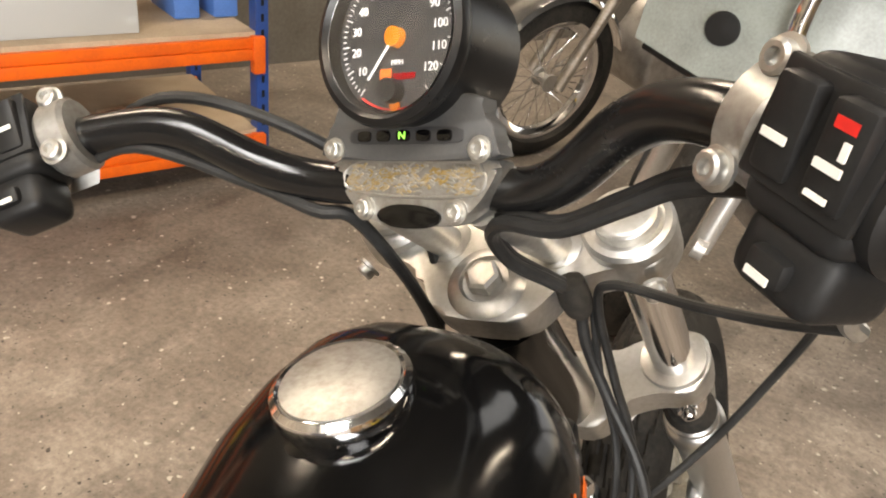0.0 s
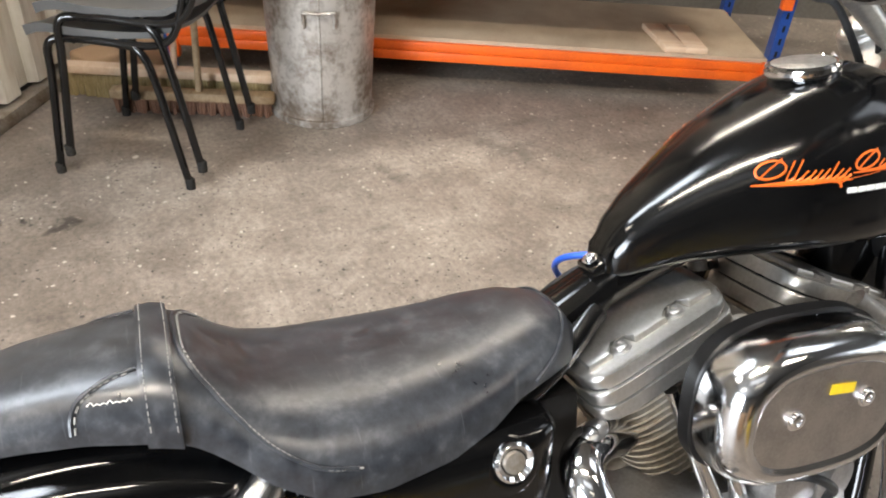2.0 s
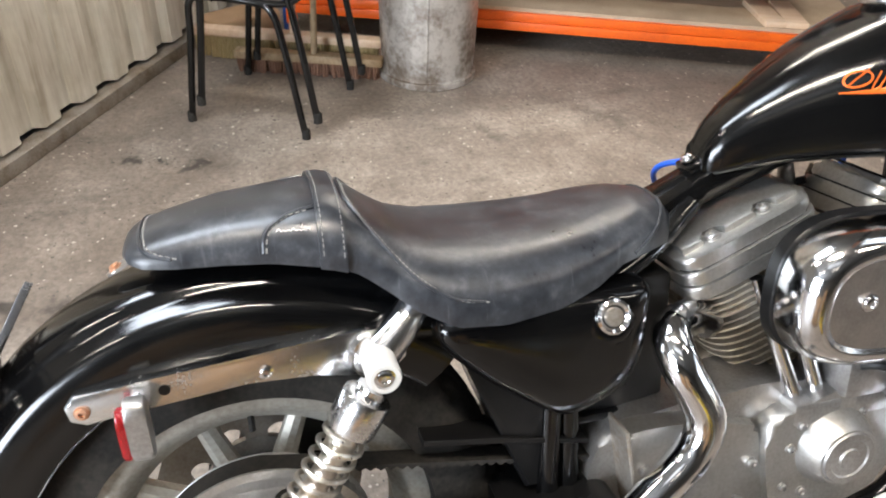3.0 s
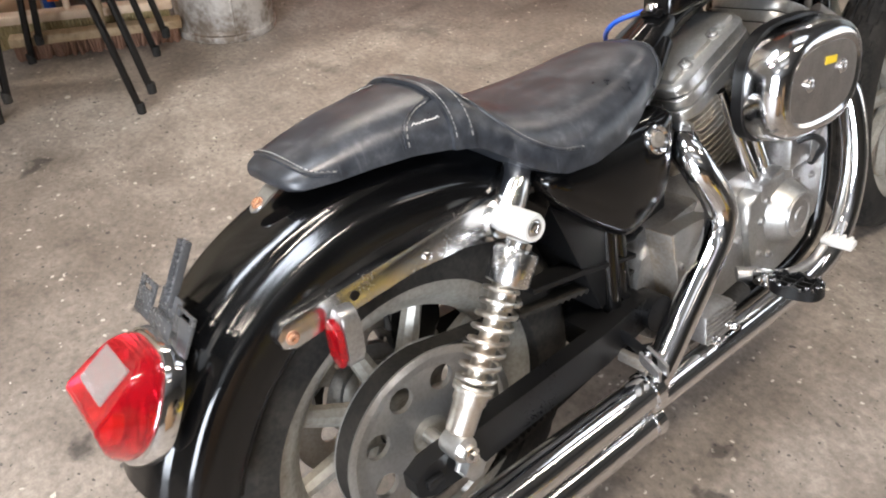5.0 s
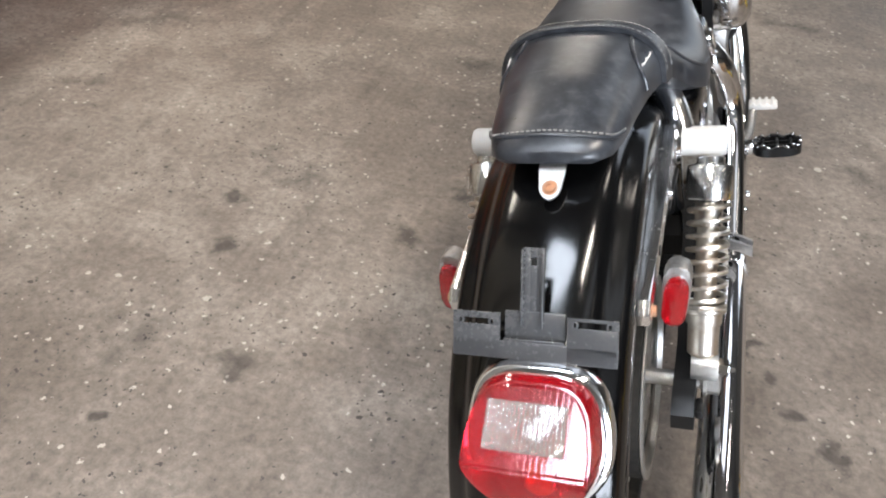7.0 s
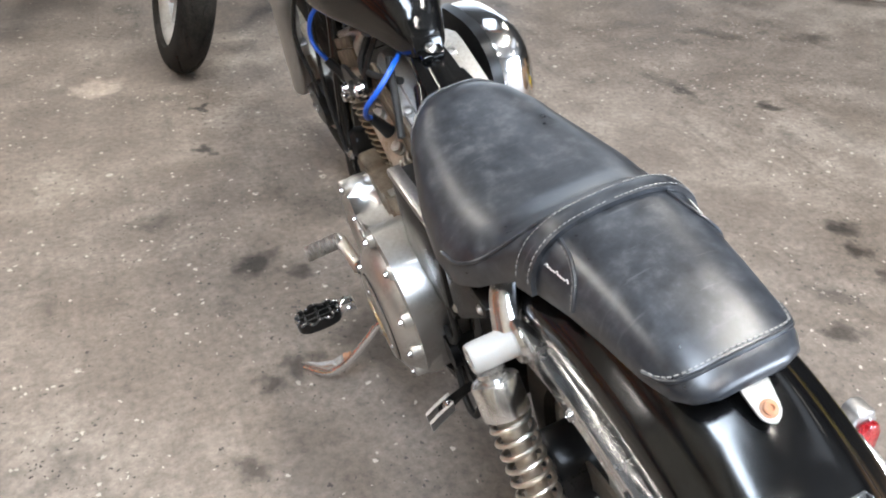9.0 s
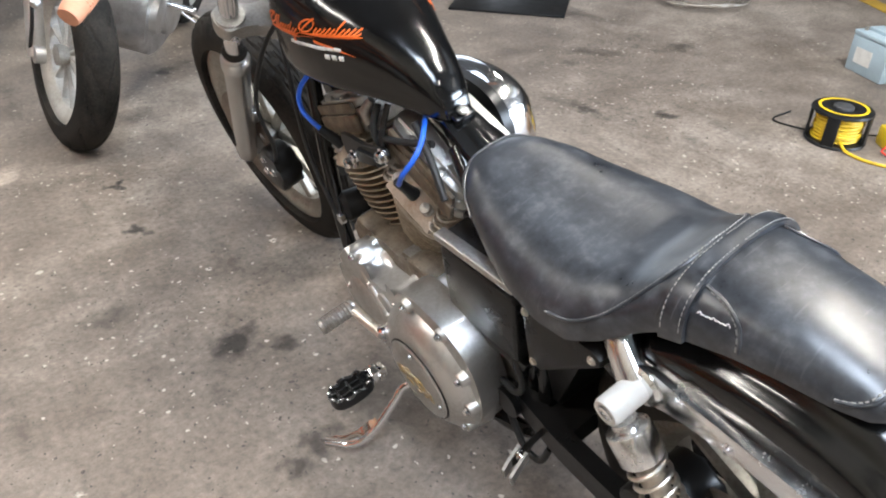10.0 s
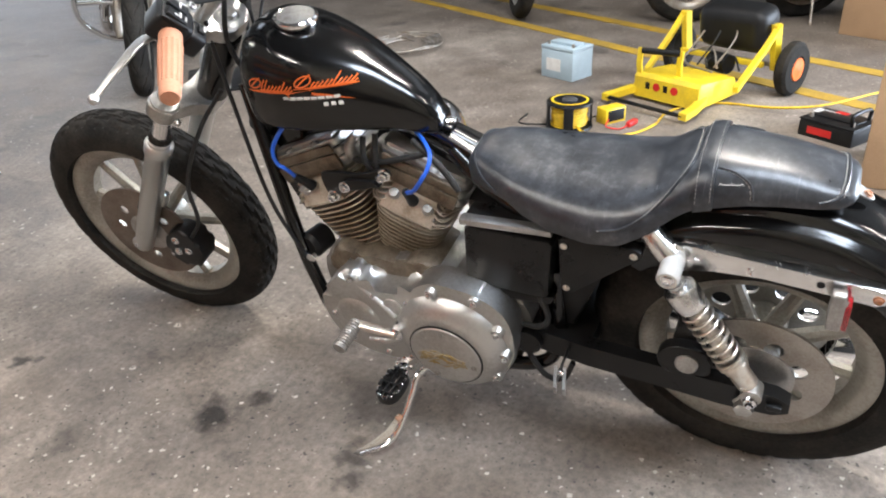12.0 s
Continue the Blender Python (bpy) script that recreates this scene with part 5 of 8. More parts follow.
mount = part("head_mount", prism([(0.71, 0.632), (0.722, 0.645), (0.78, 0.64), (0.80, 0.625), (0.79, 0.61), (0.75, 0.625)], -0.1, -0.082, 0.003), BLACK_SATIN, bike, "black engine steady bracket")
bolt(mount, (-0.085, 0.71, 0.645), (-0.3, -0.016, 0.978), 0.009, 0.012)
bolt(mount, (-0.1, 0.79, 0.623), (-1, -0.016, -0.022), 0.009, 0.01)
part("vacuum_tap", tube([(-0.055, 0.784, 0.668), (-0.06, 0.784, 0.693), (-0.05, 0.774, 0.713)], [0.014, 0.011, 0.007], 12), CAST, bike)
part("carburettor", lathe([(0.03, 0), (0.034, 0.01), (0.034, 0.05), (0.026, 0.06), (0.026, 0.08)], along((0.0, 0.759, 0.623), (1, -0.016, -0.022)), 24), CAST, bike)
for k, pts in enumerate(([(-0.07, 0.729, 0.638), (-0.075, 0.744, 0.678), (-0.05, 0.754, 0.713)], [(-0.04, 0.804, 0.678), (-0.06, 0.784, 0.668), (-0.07, 0.734, 0.668), (-0.07, 0.664, 0.688), (-0.05, 0.604, 0.698)], [(-0.05, 0.644, 0.72), (-0.07, 0.584, 0.683), (-0.085, 0.544, 0.643)])):
    part("hose", tube(pts, 0.006, 10), CABLE, bike)

# primary cover, left
PRI = rounded([(0.838, 0.415), (0.878, 0.37), (0.885, 0.30), (0.858, 0.235), (0.80, 0.205), (0.735, 0.20), (0.685, 0.205), (0.64, 0.190), (0.585, 0.183), (0.525, 0.193), (0.470, 0.235), (0.438, 0.305), (0.436, 0.375), (0.455, 0.425), (0.5, 0.456), (0.55, 0.466), (0.595, 0.466), (0.632, 0.448), (0.668, 0.416), (0.75, 0.410), (0.782, 0.438), (0.812, 0.440)])
part("case_ledge", prism(rounded([(0.60, 0.38), (0.61, 0.445), (0.66, 0.462), (0.70, 0.446), (0.76, 0.452), (0.80, 0.446), (0.845, 0.458), (0.872, 0.43), (0.86, 0.38)]), -0.112, 0.02, 0.010, 3), OILY_SHADED, cases, "oily brown ledge under the barrels")
pri = part("primary_cover", prism(PRI, -0.166, -0.108, 0.024, 5), POLISHED, bike, "satin grey cast primary drive cover with tarnish")
part("clutch_bulge", lathe([(0.134, -0.03), (0.131, -0.012), (0.124, 0.004), (0.114, 0.016), (0.103, 0.024), (0.092, 0.0285), (0.086, 0.0295), (0, 0.0295)], along((-0.168, 0.574, 0.308), (-1, 0, 0)), 56), POLISHED, pri)
part("derby_gap", lathe([(0.079, 0), (0.083, 0.0), (0.083, 0.0012), (0.079, 0.0012)], along((-0.1978, 0.576, 0.298), (-1, 0, 0)), 56, True), BLACK_SATIN, pri, "dark joint round the derby cover")
derby = part("derby_cover", lathe([(0.0, 0), (0.078, 0), (0.08, 0.003), (0.0775, 0.0055), (0.073, 0.006), (0, 0.0075)], along((-0.197, 0.576, 0.298), (-1, 0, 0)), 56), POLISHED, pri, "round derby cover with a worn gold emblem")
bm = bmesh.new()
random.seed(11)
for i in range(70):
    a = random.uniform(-0.052, 0.052)
    b = random.uniform(-0.026, 0.026) * (1 - abs(a) / 0.075)
    l = random.uniform(0.003, 0.009)
    add_box(bm, (0.0016, l * 2, random.uniform(0.002, 0.004)), pose(-0.2052, 0.586 + a, 0.288 + b, random.uniform(-40, 40), 0, 0), 0.0004)
part("emblem", bm, GOLD, derby, "rubbed gold emblem as plain flecks")
for a in range(3):
    t_ = radians(93 + 100 * a)
    bolt(derby, (-0.204, 0.576 + 0.066 * math.cos(t_), 0.298 + 0.066 * math.sin(t_)), (-1, 0, 0), 0.005, 0.003, CAST)
part("sprocket_bulge", lathe([(0.06, -0.008), (0.053, 0.002), (0.043, 0.008), (0.02, 0.010), (0, 0.0105)], along((-0.164, 0.80, 0.315), (-1, 0, 0)), 40), POLISHED, pri)
part("inspection_plug", lathe([(0, 0), (0.022, 0), (0.022, 0.003), (0.019, 0.0045), (0, 0.0045)], along((-0.166, 0.702, 0.372), (-1, 0, 0)), 32), POLISHED, pri)
for y, z in ((0.795, 0.428), (0.748, 0.390), (0.664, 0.393), (0.598, 0.446), (0.505, 0.444), (0.462, 0.376), (0.452, 0.312), (0.475, 0.247), (0.862, 0.31), (0.832, 0.238), (0.745, 0.218), (0.685, 0.223), (0.618, 0.207), (0.542, 0.205)):
    out = -0.1665 - max(0.0, 0.02 - 0.35 * abs(math.hypot(y - 0.574, z - 0.308) - 0.118)) if y < 0.66 else -0.1665
    part("screw_boss", lathe([(0.0145, -0.07), (0.0125, -0.004), (0.0105, -0.001), (0, -0.001)], along((out, y, z), (-1, 0, 0)), 16), POLISHED, pri)
    bolt(pri, (out, y, z), (-1, 0, 0), 0.0056, 0.006, CHROME)
# raised ribs
for pts in ([(-0.158, 0.782, 0.412), (-0.166, 0.728, 0.372), (-0.17, 0.7, 0.345)], [(-0.17, 0.685, 0.285), (-0.168, 0.73, 0.258), (-0.166, 0.785, 0.245)], [(-0.16, 0.6, 0.436), (-0.166, 0.603, 0.41), (-0.17, 0.61, 0.385)]):
    part("raised_rib", tube(pts, 0.009, 12, 6), POLISHED, pri)

brace = part("head_brace", prism(rounded([(0.848, 0.640), (0.80, 0.648), (0.75, 0.652), (0.70, 0.672), (0.685, 0.666), (0.688, 0.652), (0.735, 0.634), (0.79, 0.622), (0.812, 0.60), (0.818, 0.580), (0.836, 0.578), (0.845, 0.60)], 3), -0.092, -0.084, 0.002, 1), BLACK_SATIN, bike, "dark steel brace between the cylinder heads")
bolt(brace, (-0.092, 0.828, 0.590), (-1, 0, 0), 0.010, 0.016, CHROME)
bolt(brace, (-0.092, 0.694, 0.662), (-1, 0, 0), 0.010, 0.014, CHROME)
part("coil_lug", tube([(-0.085, 0.715, 0.655), (-0.07, 0.722, 0.685), (-0.045, 0.728, 0.72)], 0.006, 10, 4, (1.0, 0.5)), BLACK_SATIN, brace)

shift = part("gear_lever", tube([(-0.196, 0.689, 0.324), (-0.2, 0.735, 0.327), (-0.204, 0.782, 0.334)], 0.0115, 12, 4, (1.0, 0.8)), BRUSHED, bike, "chrome gear lever with a rubber toe peg")
part("pivot", lathe([(0, 0), (0.016, 0), (0.016, 0.026), (0.012, 0.03), (0.006, 0.03), (0, 0.028)], along((-0.172, 0.689, 0.324), (-1, 0, 0)), 20), CHROME, shift)
bm = bmesh.new()
add_lathe(bm, [(0.0, 0), (0.014, 0.0)] + [(0.0165 if i % 2 else 0.014, 0.004 + i * 0.0034) for i in range(20)] + [(0.014, 0.075), (0, 0.075)], along((-0.2, 0.782, 0.334), (-1, 0.02, -0.05)), 16)
part("toe_peg", bm, CAST, shift, "ribbed grey toe peg")


def foot_peg(root, p, d, sx):
    """A wide off-road peg: toothed ring with a cross web, on a clevis."""
    pg = part("foot_peg", box((0.03, 0.022, 0.024), Matrix.Translation(p), 0.004), CHROME, root, "wide black toothed off-road foot peg")
    M = Matrix.Translation(p) @ Vector(d).to_track_quat("X", "Z").to_matrix().to_4x4()
    bm = bmesh.new()
    k = 40
    rings_ = []
    for i in range(k):
        a = 2 * math.pi * i / k
        c, s_ = math.cos(a), math.sin(a)
        x, y = 0.056 + 0.042 * math.copysign(abs(c) ** 0.75, c), 0.026 * math.copysign(abs(s_) ** 0.75, s_)
        ix, iy = 0.056 + 0.035 * math.copysign(abs(c) ** 0.75, c), 0.019 * math.copysign(abs(s_) ** 0.75, s_)
        zt = 0.012 if (i // 2) % 2 else 0.006
        rings_.append([bm.verts.new(v) for v in ((x, y, -0.01), (x, y, zt), (ix, iy, zt), (ix, iy, -0.01))])
    for a, b in zip(rings_, rings_[1:] + rings_[:1]):
        for j in range(4):
            bm.faces.new((a[j], a[(j + 1) % 4], b[(j + 1) % 4], b[j]))
    for yy_ in (-0.007, 0.007):
        add_box(bm, (0.075, 0.004, 0.016), pose(0.055, yy_, -0.001), 0.001)
    for xx in (0.032, 0.056, 0.08):
        add_box(bm, (0.004, 0.04, 0.016), pose(xx, 0, -0.001), 0.001)
    bmesh.ops.transform(bm, matrix=M, verts=bm.verts[:])
    part("tread", bm, BLACK_SATIN, pg)
    bm = bmesh.new()
    for i in range(0, 20):
        a = 2 * math.pi * i / 20
        x, y = 0.056 + 0.039 * math.copysign(abs(math.cos(a)) ** 0.75, math.cos(a)), 0.0225 * math.copysign(abs(math.sin(a)) ** 0.75, math.sin(a))
        add_box(bm, (0.005, 0.004, 0.004), M @ pose(x, y, 0.0125 if (i % 2) else 0.008), 0.001)
    part("worn_teeth", bm, CHROME, pg, "bright worn tooth tips")
    part("pivot_pin", tube([Vector(p) + Vector((0, -0.02, 0)), Vector(p) + Vector((0, 0.02, 0))], 0.006, 10, 1), CHROME, pg)
    return pg


foot_peg(bike, (-0.243, 0.650, 0.290), (-1, 0.0, 0.02), -1)
foot_peg(bike, (0.19, 0.615, 0.308), (1, 0.02, 0.05), 1)
for sx in (-1, 1):
    pp = part("pillion_peg_mount", loft([[(sx * (x + dx), y, z + dz) for dx, dz in ((-0.012, -0.008), (0.012, -0.008), (0.012, 0.008), (-0.012, 0.008))] for x, y, z in ((0.125, 0.335, 0.32), (0.15, 0.34, 0.305), (0.175, 0.342, 0.288))]), BLACK_SATIN, bike, "folded pillion peg mount")
    for dy in (-0.009, 0.009):
        part("prong", loft([[(sx * x, y + dy + a, z + b) for a, b in ((-0.003, -0.009), (0.003, -0.009), (0.003, 0.009), (-0.003, 0.009))] for x, y, z in ((0.162, 0.342, 0.295), (0.19, 0.335, 0.29), (0.207, 0.33, 0.286))]), CAST, pp, "dull grey clevis prong")
    bolt(pp, (sx * 0.17, 0.342, 0.296), (0, -1, 0), 0.007, 0.012)

# side stand
stand = part("side_stand", tube([(-0.135, 0.615, 0.215), (-0.195, 0.658, 0.202), (-0.228, 0.664, 0.175), (-0.268, 0.67, 0.14), (-0.302, 0.679, 0.115), (-0.332, 0.696, 0.102), (-0.366, 0.74, 0.098)], [0.010, 0.009, 0.0085, 0.0085, 0.0085, 0.007, 0.005], 12, 6), CHROME, bike, "chrome side stand, leg out, with rust")
part("foot", loft([[(x - 0.35 * h, y + h, z + 0.008), (x + 0.2 * h, y - 0.6 * h, z - 0.001), (x + 0.2 * h, y - 0.6 * h, z - 0.004), (x - 0.35 * h, y + h, z + 0.004)] for x, y, z, h in ((-0.272, 0.674, 0.14, 0.008), (-0.300, 0.682, 0.114, 0.020), (-0.328, 0.699, 0.104, 0.024), (-0.355, 0.73, 0.1, 0.014), (-0.37, 0.746, 0.099, 0.005))]), CHROME, stand, angle=50)
part("rust_patch", tube([(-0.272, 0.677, 0.139), (-0.284, 0.682, 0.137)], 0.0085, 12, 1), RUST, stand)
part("stand_bracket", prism(rounded([(0.58, 0.19), (0.60, 0.235), (0.64, 0.235), (0.65, 0.2), (0.62, 0.18)]), -0.15, -0.11, 0.004), OLD_STEEL, stand)

# right-hand engine side: cam cover, starter, oil pipe work
cam_cover = part("cam_cover", prism(rounded([(0.654, 0.394), (0.70, 0.422), (0.765, 0.444), (0.85, 0.446), (0.885, 0.42), (0.89, 0.35), (0.86, 0.28), (0.78, 0.246), (0.71, 0.242), (0.678, 0.258)]), 0.10, 0.135, 0.012, 3), CLEAN_CAST, bike, "smooth grey cam cover")
part("timer_cone", lathe([(0.062, 0), (0.055, 0.02), (0.046, 0.036), (0.043, 0.040), (0, 0.040)], along((0.125, 0.762, 0.354), (1, 0, 0)), 44), CLEAN_CAST, cam_cover)
part("timer_lid", lathe([(0.04, 0), (0.038, 0.003), (0.03, 0.0035), (0.028, 0.0015), (0.016, 0.0015), (0.014, 0.004), (0, 0.004)], along((0.165, 0.762, 0.354), (1, 0, 0)), 40), CAST, cam_cover)
for y, z in ((0.694, 0.362), (0.707, 0.396), (0.722, 0.286), (0.80, 0.402), (0.853, 0.39), (0.69, 0.3)):
    bolt(cam_cover, (0.135, y, z), (1, 0, 0), 0.006, 0.006, CAST)
sprk = part("sprocket_cover", prism(rounded([(0.455, 0.41), (0.47, 0.428), (0.55, 0.424), (0.635, 0.404), (0.65, 0.388), (0.66, 0.33), (0.672, 0.258), (0.58, 0.252), (0.478, 0.3)]), 0.09, 0.122, 0.008), CLEAN_CAST, bike, "grey sprocket cover")
bolt(sprk, (0.122, 0.645, 0.342), (1, 0, 0), 0.007, 0.007, CAST)
bolt(sprk, (0.122, 0.483, 0.366), (1, 0, 0), 0.007, 0.007, CAST)
part("rear_flange", box((0.05, 0.006, 0.14), pose(0.112, 0.459, 0.372, 10, 0, 0), 0.002), OLD_STEEL, bike)
part("oil_filter_mount", lathe([(0.03, 0), (0.038, 0.004), (0.038, 0.05), (0.03, 0.058), (0, 0.058)], along((0.09, 0.848, 0.45), (1, 0.238, -0.02)), 32), CAST, bike)
part("ignition_block", box((0.06, 0.07, 0.06), pose(0.12, 0.788, 0.463), 0.01), CAST, bike)
part("oil_hose", tube([(0.14, 0.768, 0.48), (0.165, 0.788, 0.49), (0.165, 0.828, 0.46), (0.14, 0.838, 0.42)], 0.006, 10), CABLE, bike)

# air cleaner
air = part("air_cleaner", prism(oval(0.772, 0.592, 0.1365, 0.0975, 56, 2.9, -0.06), 0.108, 0.126, 0.004), BLACK_SATIN, bike, "oval chrome air cleaner on a black backplate")
cover_rings = []
for hy, hz, x in ((0.133, 0.094, 0.127), (0.134, 0.095, 0.132), (0.133, 0.094, 0.158), (0.131, 0.092, 0.168), (0.126, 0.087, 0.179), (0.118, 0.079, 0.187), (0.110, 0.070, 0.1915), (0.105, 0.065, 0.191), (0.101, 0.061, 0.188), (0.06, 0.03, 0.187)):
    cover_rings.append([(x - 0.003, y, z) for y, z in oval(0.772, 0.592, hy, hz, 64, 2.8, -0.06)])
lid = part("cover", loft(cover_rings), AIR_CHROME, air, "chrome cover with speckled pitting", angle=50)
part("inset", prism(oval(0.772, 0.592, 0.100, 0.060, 48, 2.8, -0.06), 0.183, 0.1855, 0.001), INSET, lid, "dull brushed inset panel")
for y, z in ((0.723, 0.600), (0.822, 0.603)):
    bolt(lid, (0.186, y, z), (1, 0, 0), 0.009, 0.006)
part("yellow_remnant", box((0.001, 0.035, 0.012), pose(0.1865, 0.785, 0.623, -8, 0, 0)), YELLOW, lid, "scrap of yellow label")
part("yellow_remnant", box((0.001, 0.008, 0.03), pose(0.1845, 0.875, 0.585, 10, 0, 0)), YELLOW, lid)
part("breather", tube([(0.1, 0.888, 0.67), (0.12, 0.918, 0.64), (0.13, 0.928, 0.61)], 0.014, 14), CAST, bike)

# exhausts
ex = part("rear_exhaust", tube([(0.05, 0.6, 0.53), (0.08, 0.55, 0.555), (0.11, 0.512, 0.556), (0.138, 0.512, 0.524), (0.155, 0.541, 0.459), (0.160, 0.526, 0.412), (0.165, 0.478, 0.368), (0.168, 0.423, 0.314), (0.17, 0.365, 0.258), (0.17, 0.32, 0.237)], 0.025, 20, 6), CHROME, bike, "chrome exhaust header with heat-blued bends")
part("front_exhaust", tube([(0.06, 0.9, 0.553), (0.10, 0.935, 0.55), (0.132, 0.955, 0.52), (0.155, 0.955, 0.45), (0.17, 0.94, 0.365), (0.177, 0.9, 0.28), (0.178, 0.83, 0.23), (0.176, 0.7, 0.216), (0.174, 0.5, 0.214), (0.172, 0.32, 0.212)], 0.0225, 20, 6), CHROME, bike, "chrome front exhaust header")
muf = part("silencer", lathe([(0.02, 0), (0.027, 0.004), (0.028, 0.02), (0.029, 0.12), (0.03, 0.40), (0.03, 0.58), (0.027, 0.585), (0.025, 0.56), (0.015, 0.56)], along((0.172, 0.34, 0.237), (0.0, -1, 0.0)), 36), CHROME, bike, "straight chrome silencer")
low_m = part("silencer", lathe([(0.02, 0), (0.027, 0.004), (0.028, 0.02), (0.029, 0.12), (0.03, 0.40), (0.03, 0.58), (0.027, 0.585), (0.025, 0.56), (0.015, 0.56)], along((0.172, 0.34, 0.178), (0.0, -1, 0.0)), 36), CHROME, bike, "straight chrome silencer")
for mm, zz in ((muf, 0.237), (low_m, 0.178)):
    part("clamp", lathe([(0.027, 0), (0.031, 0.0), (0.031, 0.018), (0.027, 0.018)], along((0.172, 0.345, zz), (0, -1, 0)), 36), CHROME, mm)
part("hanger", box((0.05, 0.012, 0.02), pose(0.145, 0.335, 0.28, 0, 0, 0), 0.003), OLD_STEEL, muf)

# rear brake pedal and bracket, right
ped = part("brake_pedal", tube([(0.15, 0.6, 0.308), (0.172, 0.625, 0.306), (0.19, 0.69, 0.28), (0.2, 0.75, 0.277), (0.203, 0.785, 0.295)], [0.014, 0.0105, 0.009, 0.009, 0.008], 12, 6, (1, 0.8)), CAST, bike, "grey cast rear brake pedal")
bm = bmesh.new()
add_box(bm, (0.055, 0.022, 0.012), pose(0.222, 0.795, 0.304, 15, 0, 0), 0.003)
for i in range(4):
    add_box(bm, (0.006, 0.022, 0.005), pose(0.203 + i * 0.0125, 0.795, 0.311, 15, 0, 0), 0.001)
part("pedal_pad", bm, WHITE_PAINT, ped)
mc = part("brake_master_cylinder", box((0.035, 0.075, 0.055), pose(0.168, 0.503, 0.275, 0, 0, 0), 0.006), CAST, bike, "finned grey rear master cylinder")
for i in range(6):
    part("rib", box((0.004, 0.075, 0.003), pose(0.187, 0.503, 0.253 + i * 0.0085), 0.001), CAST, mc)
bolt(mc, (0.186, 0.525, 0.262), (1, 0, 0), 0.007, 0.016)
bolt(mc, (0.186, 0.482, 0.256), (1, 0, 0), 0.007, 0.012)
bm = bmesh.new()
add_lathe(bm, [(0.012, 0)] + [(0.015 if i % 2 else 0.011, 0.003 + i * 0.004) for i in range(12)] + [(0.01, 0.052)], along((0.168, 0.543, 0.285), (0, 1, 0.1)), 16)
part("bellows", bm, RUBBER, mc)

# right side cover (oil tank)
SC = rounded([(0.215, 0.616), (0.222, 0.585), (0.265, 0.541), (0.321, 0.497), (0.370, 0.468), (0.42, 0.479), (0.456, 0.503), (0.474, 0.543), (0.478, 0.60), (0.476, 0.628), (0.44, 0.632), (0.33, 0.632), (0.26, 0.632)])
oil = part("oil_tank", loft([[(x, 0.365 + (y - 0.365) * f, 0.56 + (z - 0.56) * f) for y, z in SC] for x, f in ((0.05, 0.97), (0.085, 1.0), (0.102, 1.0), (0.113, 0.975), (0.120, 0.93), (0.125, 0.85), (0.129, 0.7), (0.1315, 0.45), (0.1325, 0.15))]), BLACK_PAINT, bike, "glossy black oil tank side cover with scratches")
part("filler_boss", lathe([(0.034, 0), (0.031, 0.012), (0.024, 0.016), (0.02, 0.016)], along((0.116, 0.420, 0.595), (1, 0, 0.25)), 32), BLACK_PAINT, oil)
fc = part("filler_cap", lathe([(0.0, 0.0), (0.0215, 0), (0.022, 0.004), (0.021, 0.012), (0.018, 0.014), (0.014, 0.011), (0, 0.011)], along((0.123, 0.420, 0.602), (1, 0, 0.25)), 36), CHROME, oil, "chrome oil filler cap")
part("cap_eye", lathe([(0, 0), (0.0115, 0), (0.011, 0.003), (0, 0.004)], along((0.134, 0.420, 0.6048), (1, 0, 0.25)), 24), OLD_STEEL, fc)
# left battery cover
bat = part("battery_cover", prism([(0.362, 0.588), (0.518, 0.593), (0.528, 0.585), (0.541, 0.452), (0.534, 0.444), (0.382, 0.444), (0.372, 0.45), (0.356, 0.58)], -0.122, -0.055, 0.006), COVER_BLACK, bike, "matt black battery side cover")
part("battery_strap", box((0.022, 0.18, 0.014), pose(-0.112, 0.445, 0.606, -2, 0, 0), 0.003), CAST, bat)
part("battery_top", box((0.06, 0.17, 0.02), pose(-0.078, 0.445, 0.6, -2, 0, 0), 0.004), COVER_BLACK, bat)
el = part("electrics_cover", prism([(0.345, 0.600), (0.335, 0.606), (0.213, 0.606), (0.198, 0.598), (0.2, 0.583), (0.322, 0.472), (0.340, 0.468), (0.348, 0.478)], -0.12, -0.06, 0.006), COVER_BLACK, bike, "matt black wedge side cover")
for y, z in ((0.335, 0.586), (0.212, 0.590), (0.335, 0.484)):
    bolt(el, (-0.12, y, z), (-1, 0, 0), 0.0052, 0.004, BRUSHED)
part("lower_bracket", prism([(0.36, 0.446), (0.548, 0.438), (0.548, 0.426), (0.49, 0.416), (0.37, 0.426)], -0.118, -0.09, 0.003), BLACK_SATIN, bike)
part("inner_guard", prism([(0.335, 0.345), (0.36, 0.345), (0.36, 0.585), (0.225, 0.595), (0.265, 0.535)], -0.085, 0.085, 0.006), BLACK_SATIN, bike)
# one black block added for the dark neck, coil and frame behind the fork
part("neck_block", prism([(0.98, 0.808), (1.037, 0.788), (1.026, 0.668), (1.002, 0.548), (0.98, 0.465), (0.945, 0.485), (0.927, 0.605), (0.918, 0.725)], -0.028, 0.028, 0.008), BLACK_PAINT, bike, "black block standing in for steering neck, coil and frame")
part("cable_loom", tube([(-0.115, 0.39, 0.442), (-0.12, 0.375, 0.392), (-0.125, 0.39, 0.367), (-0.12, 0.43, 0.357)], 0.006, 12), CABLE, bike)
part("rear_hose", tube([(-0.12, 0.43, 0.282), (-0.13, 0.39, 0.227), (-0.13, 0.35, 0.227), (-0.12, 0.33, 0.272)], 0.006, 12), CABLE, bike)
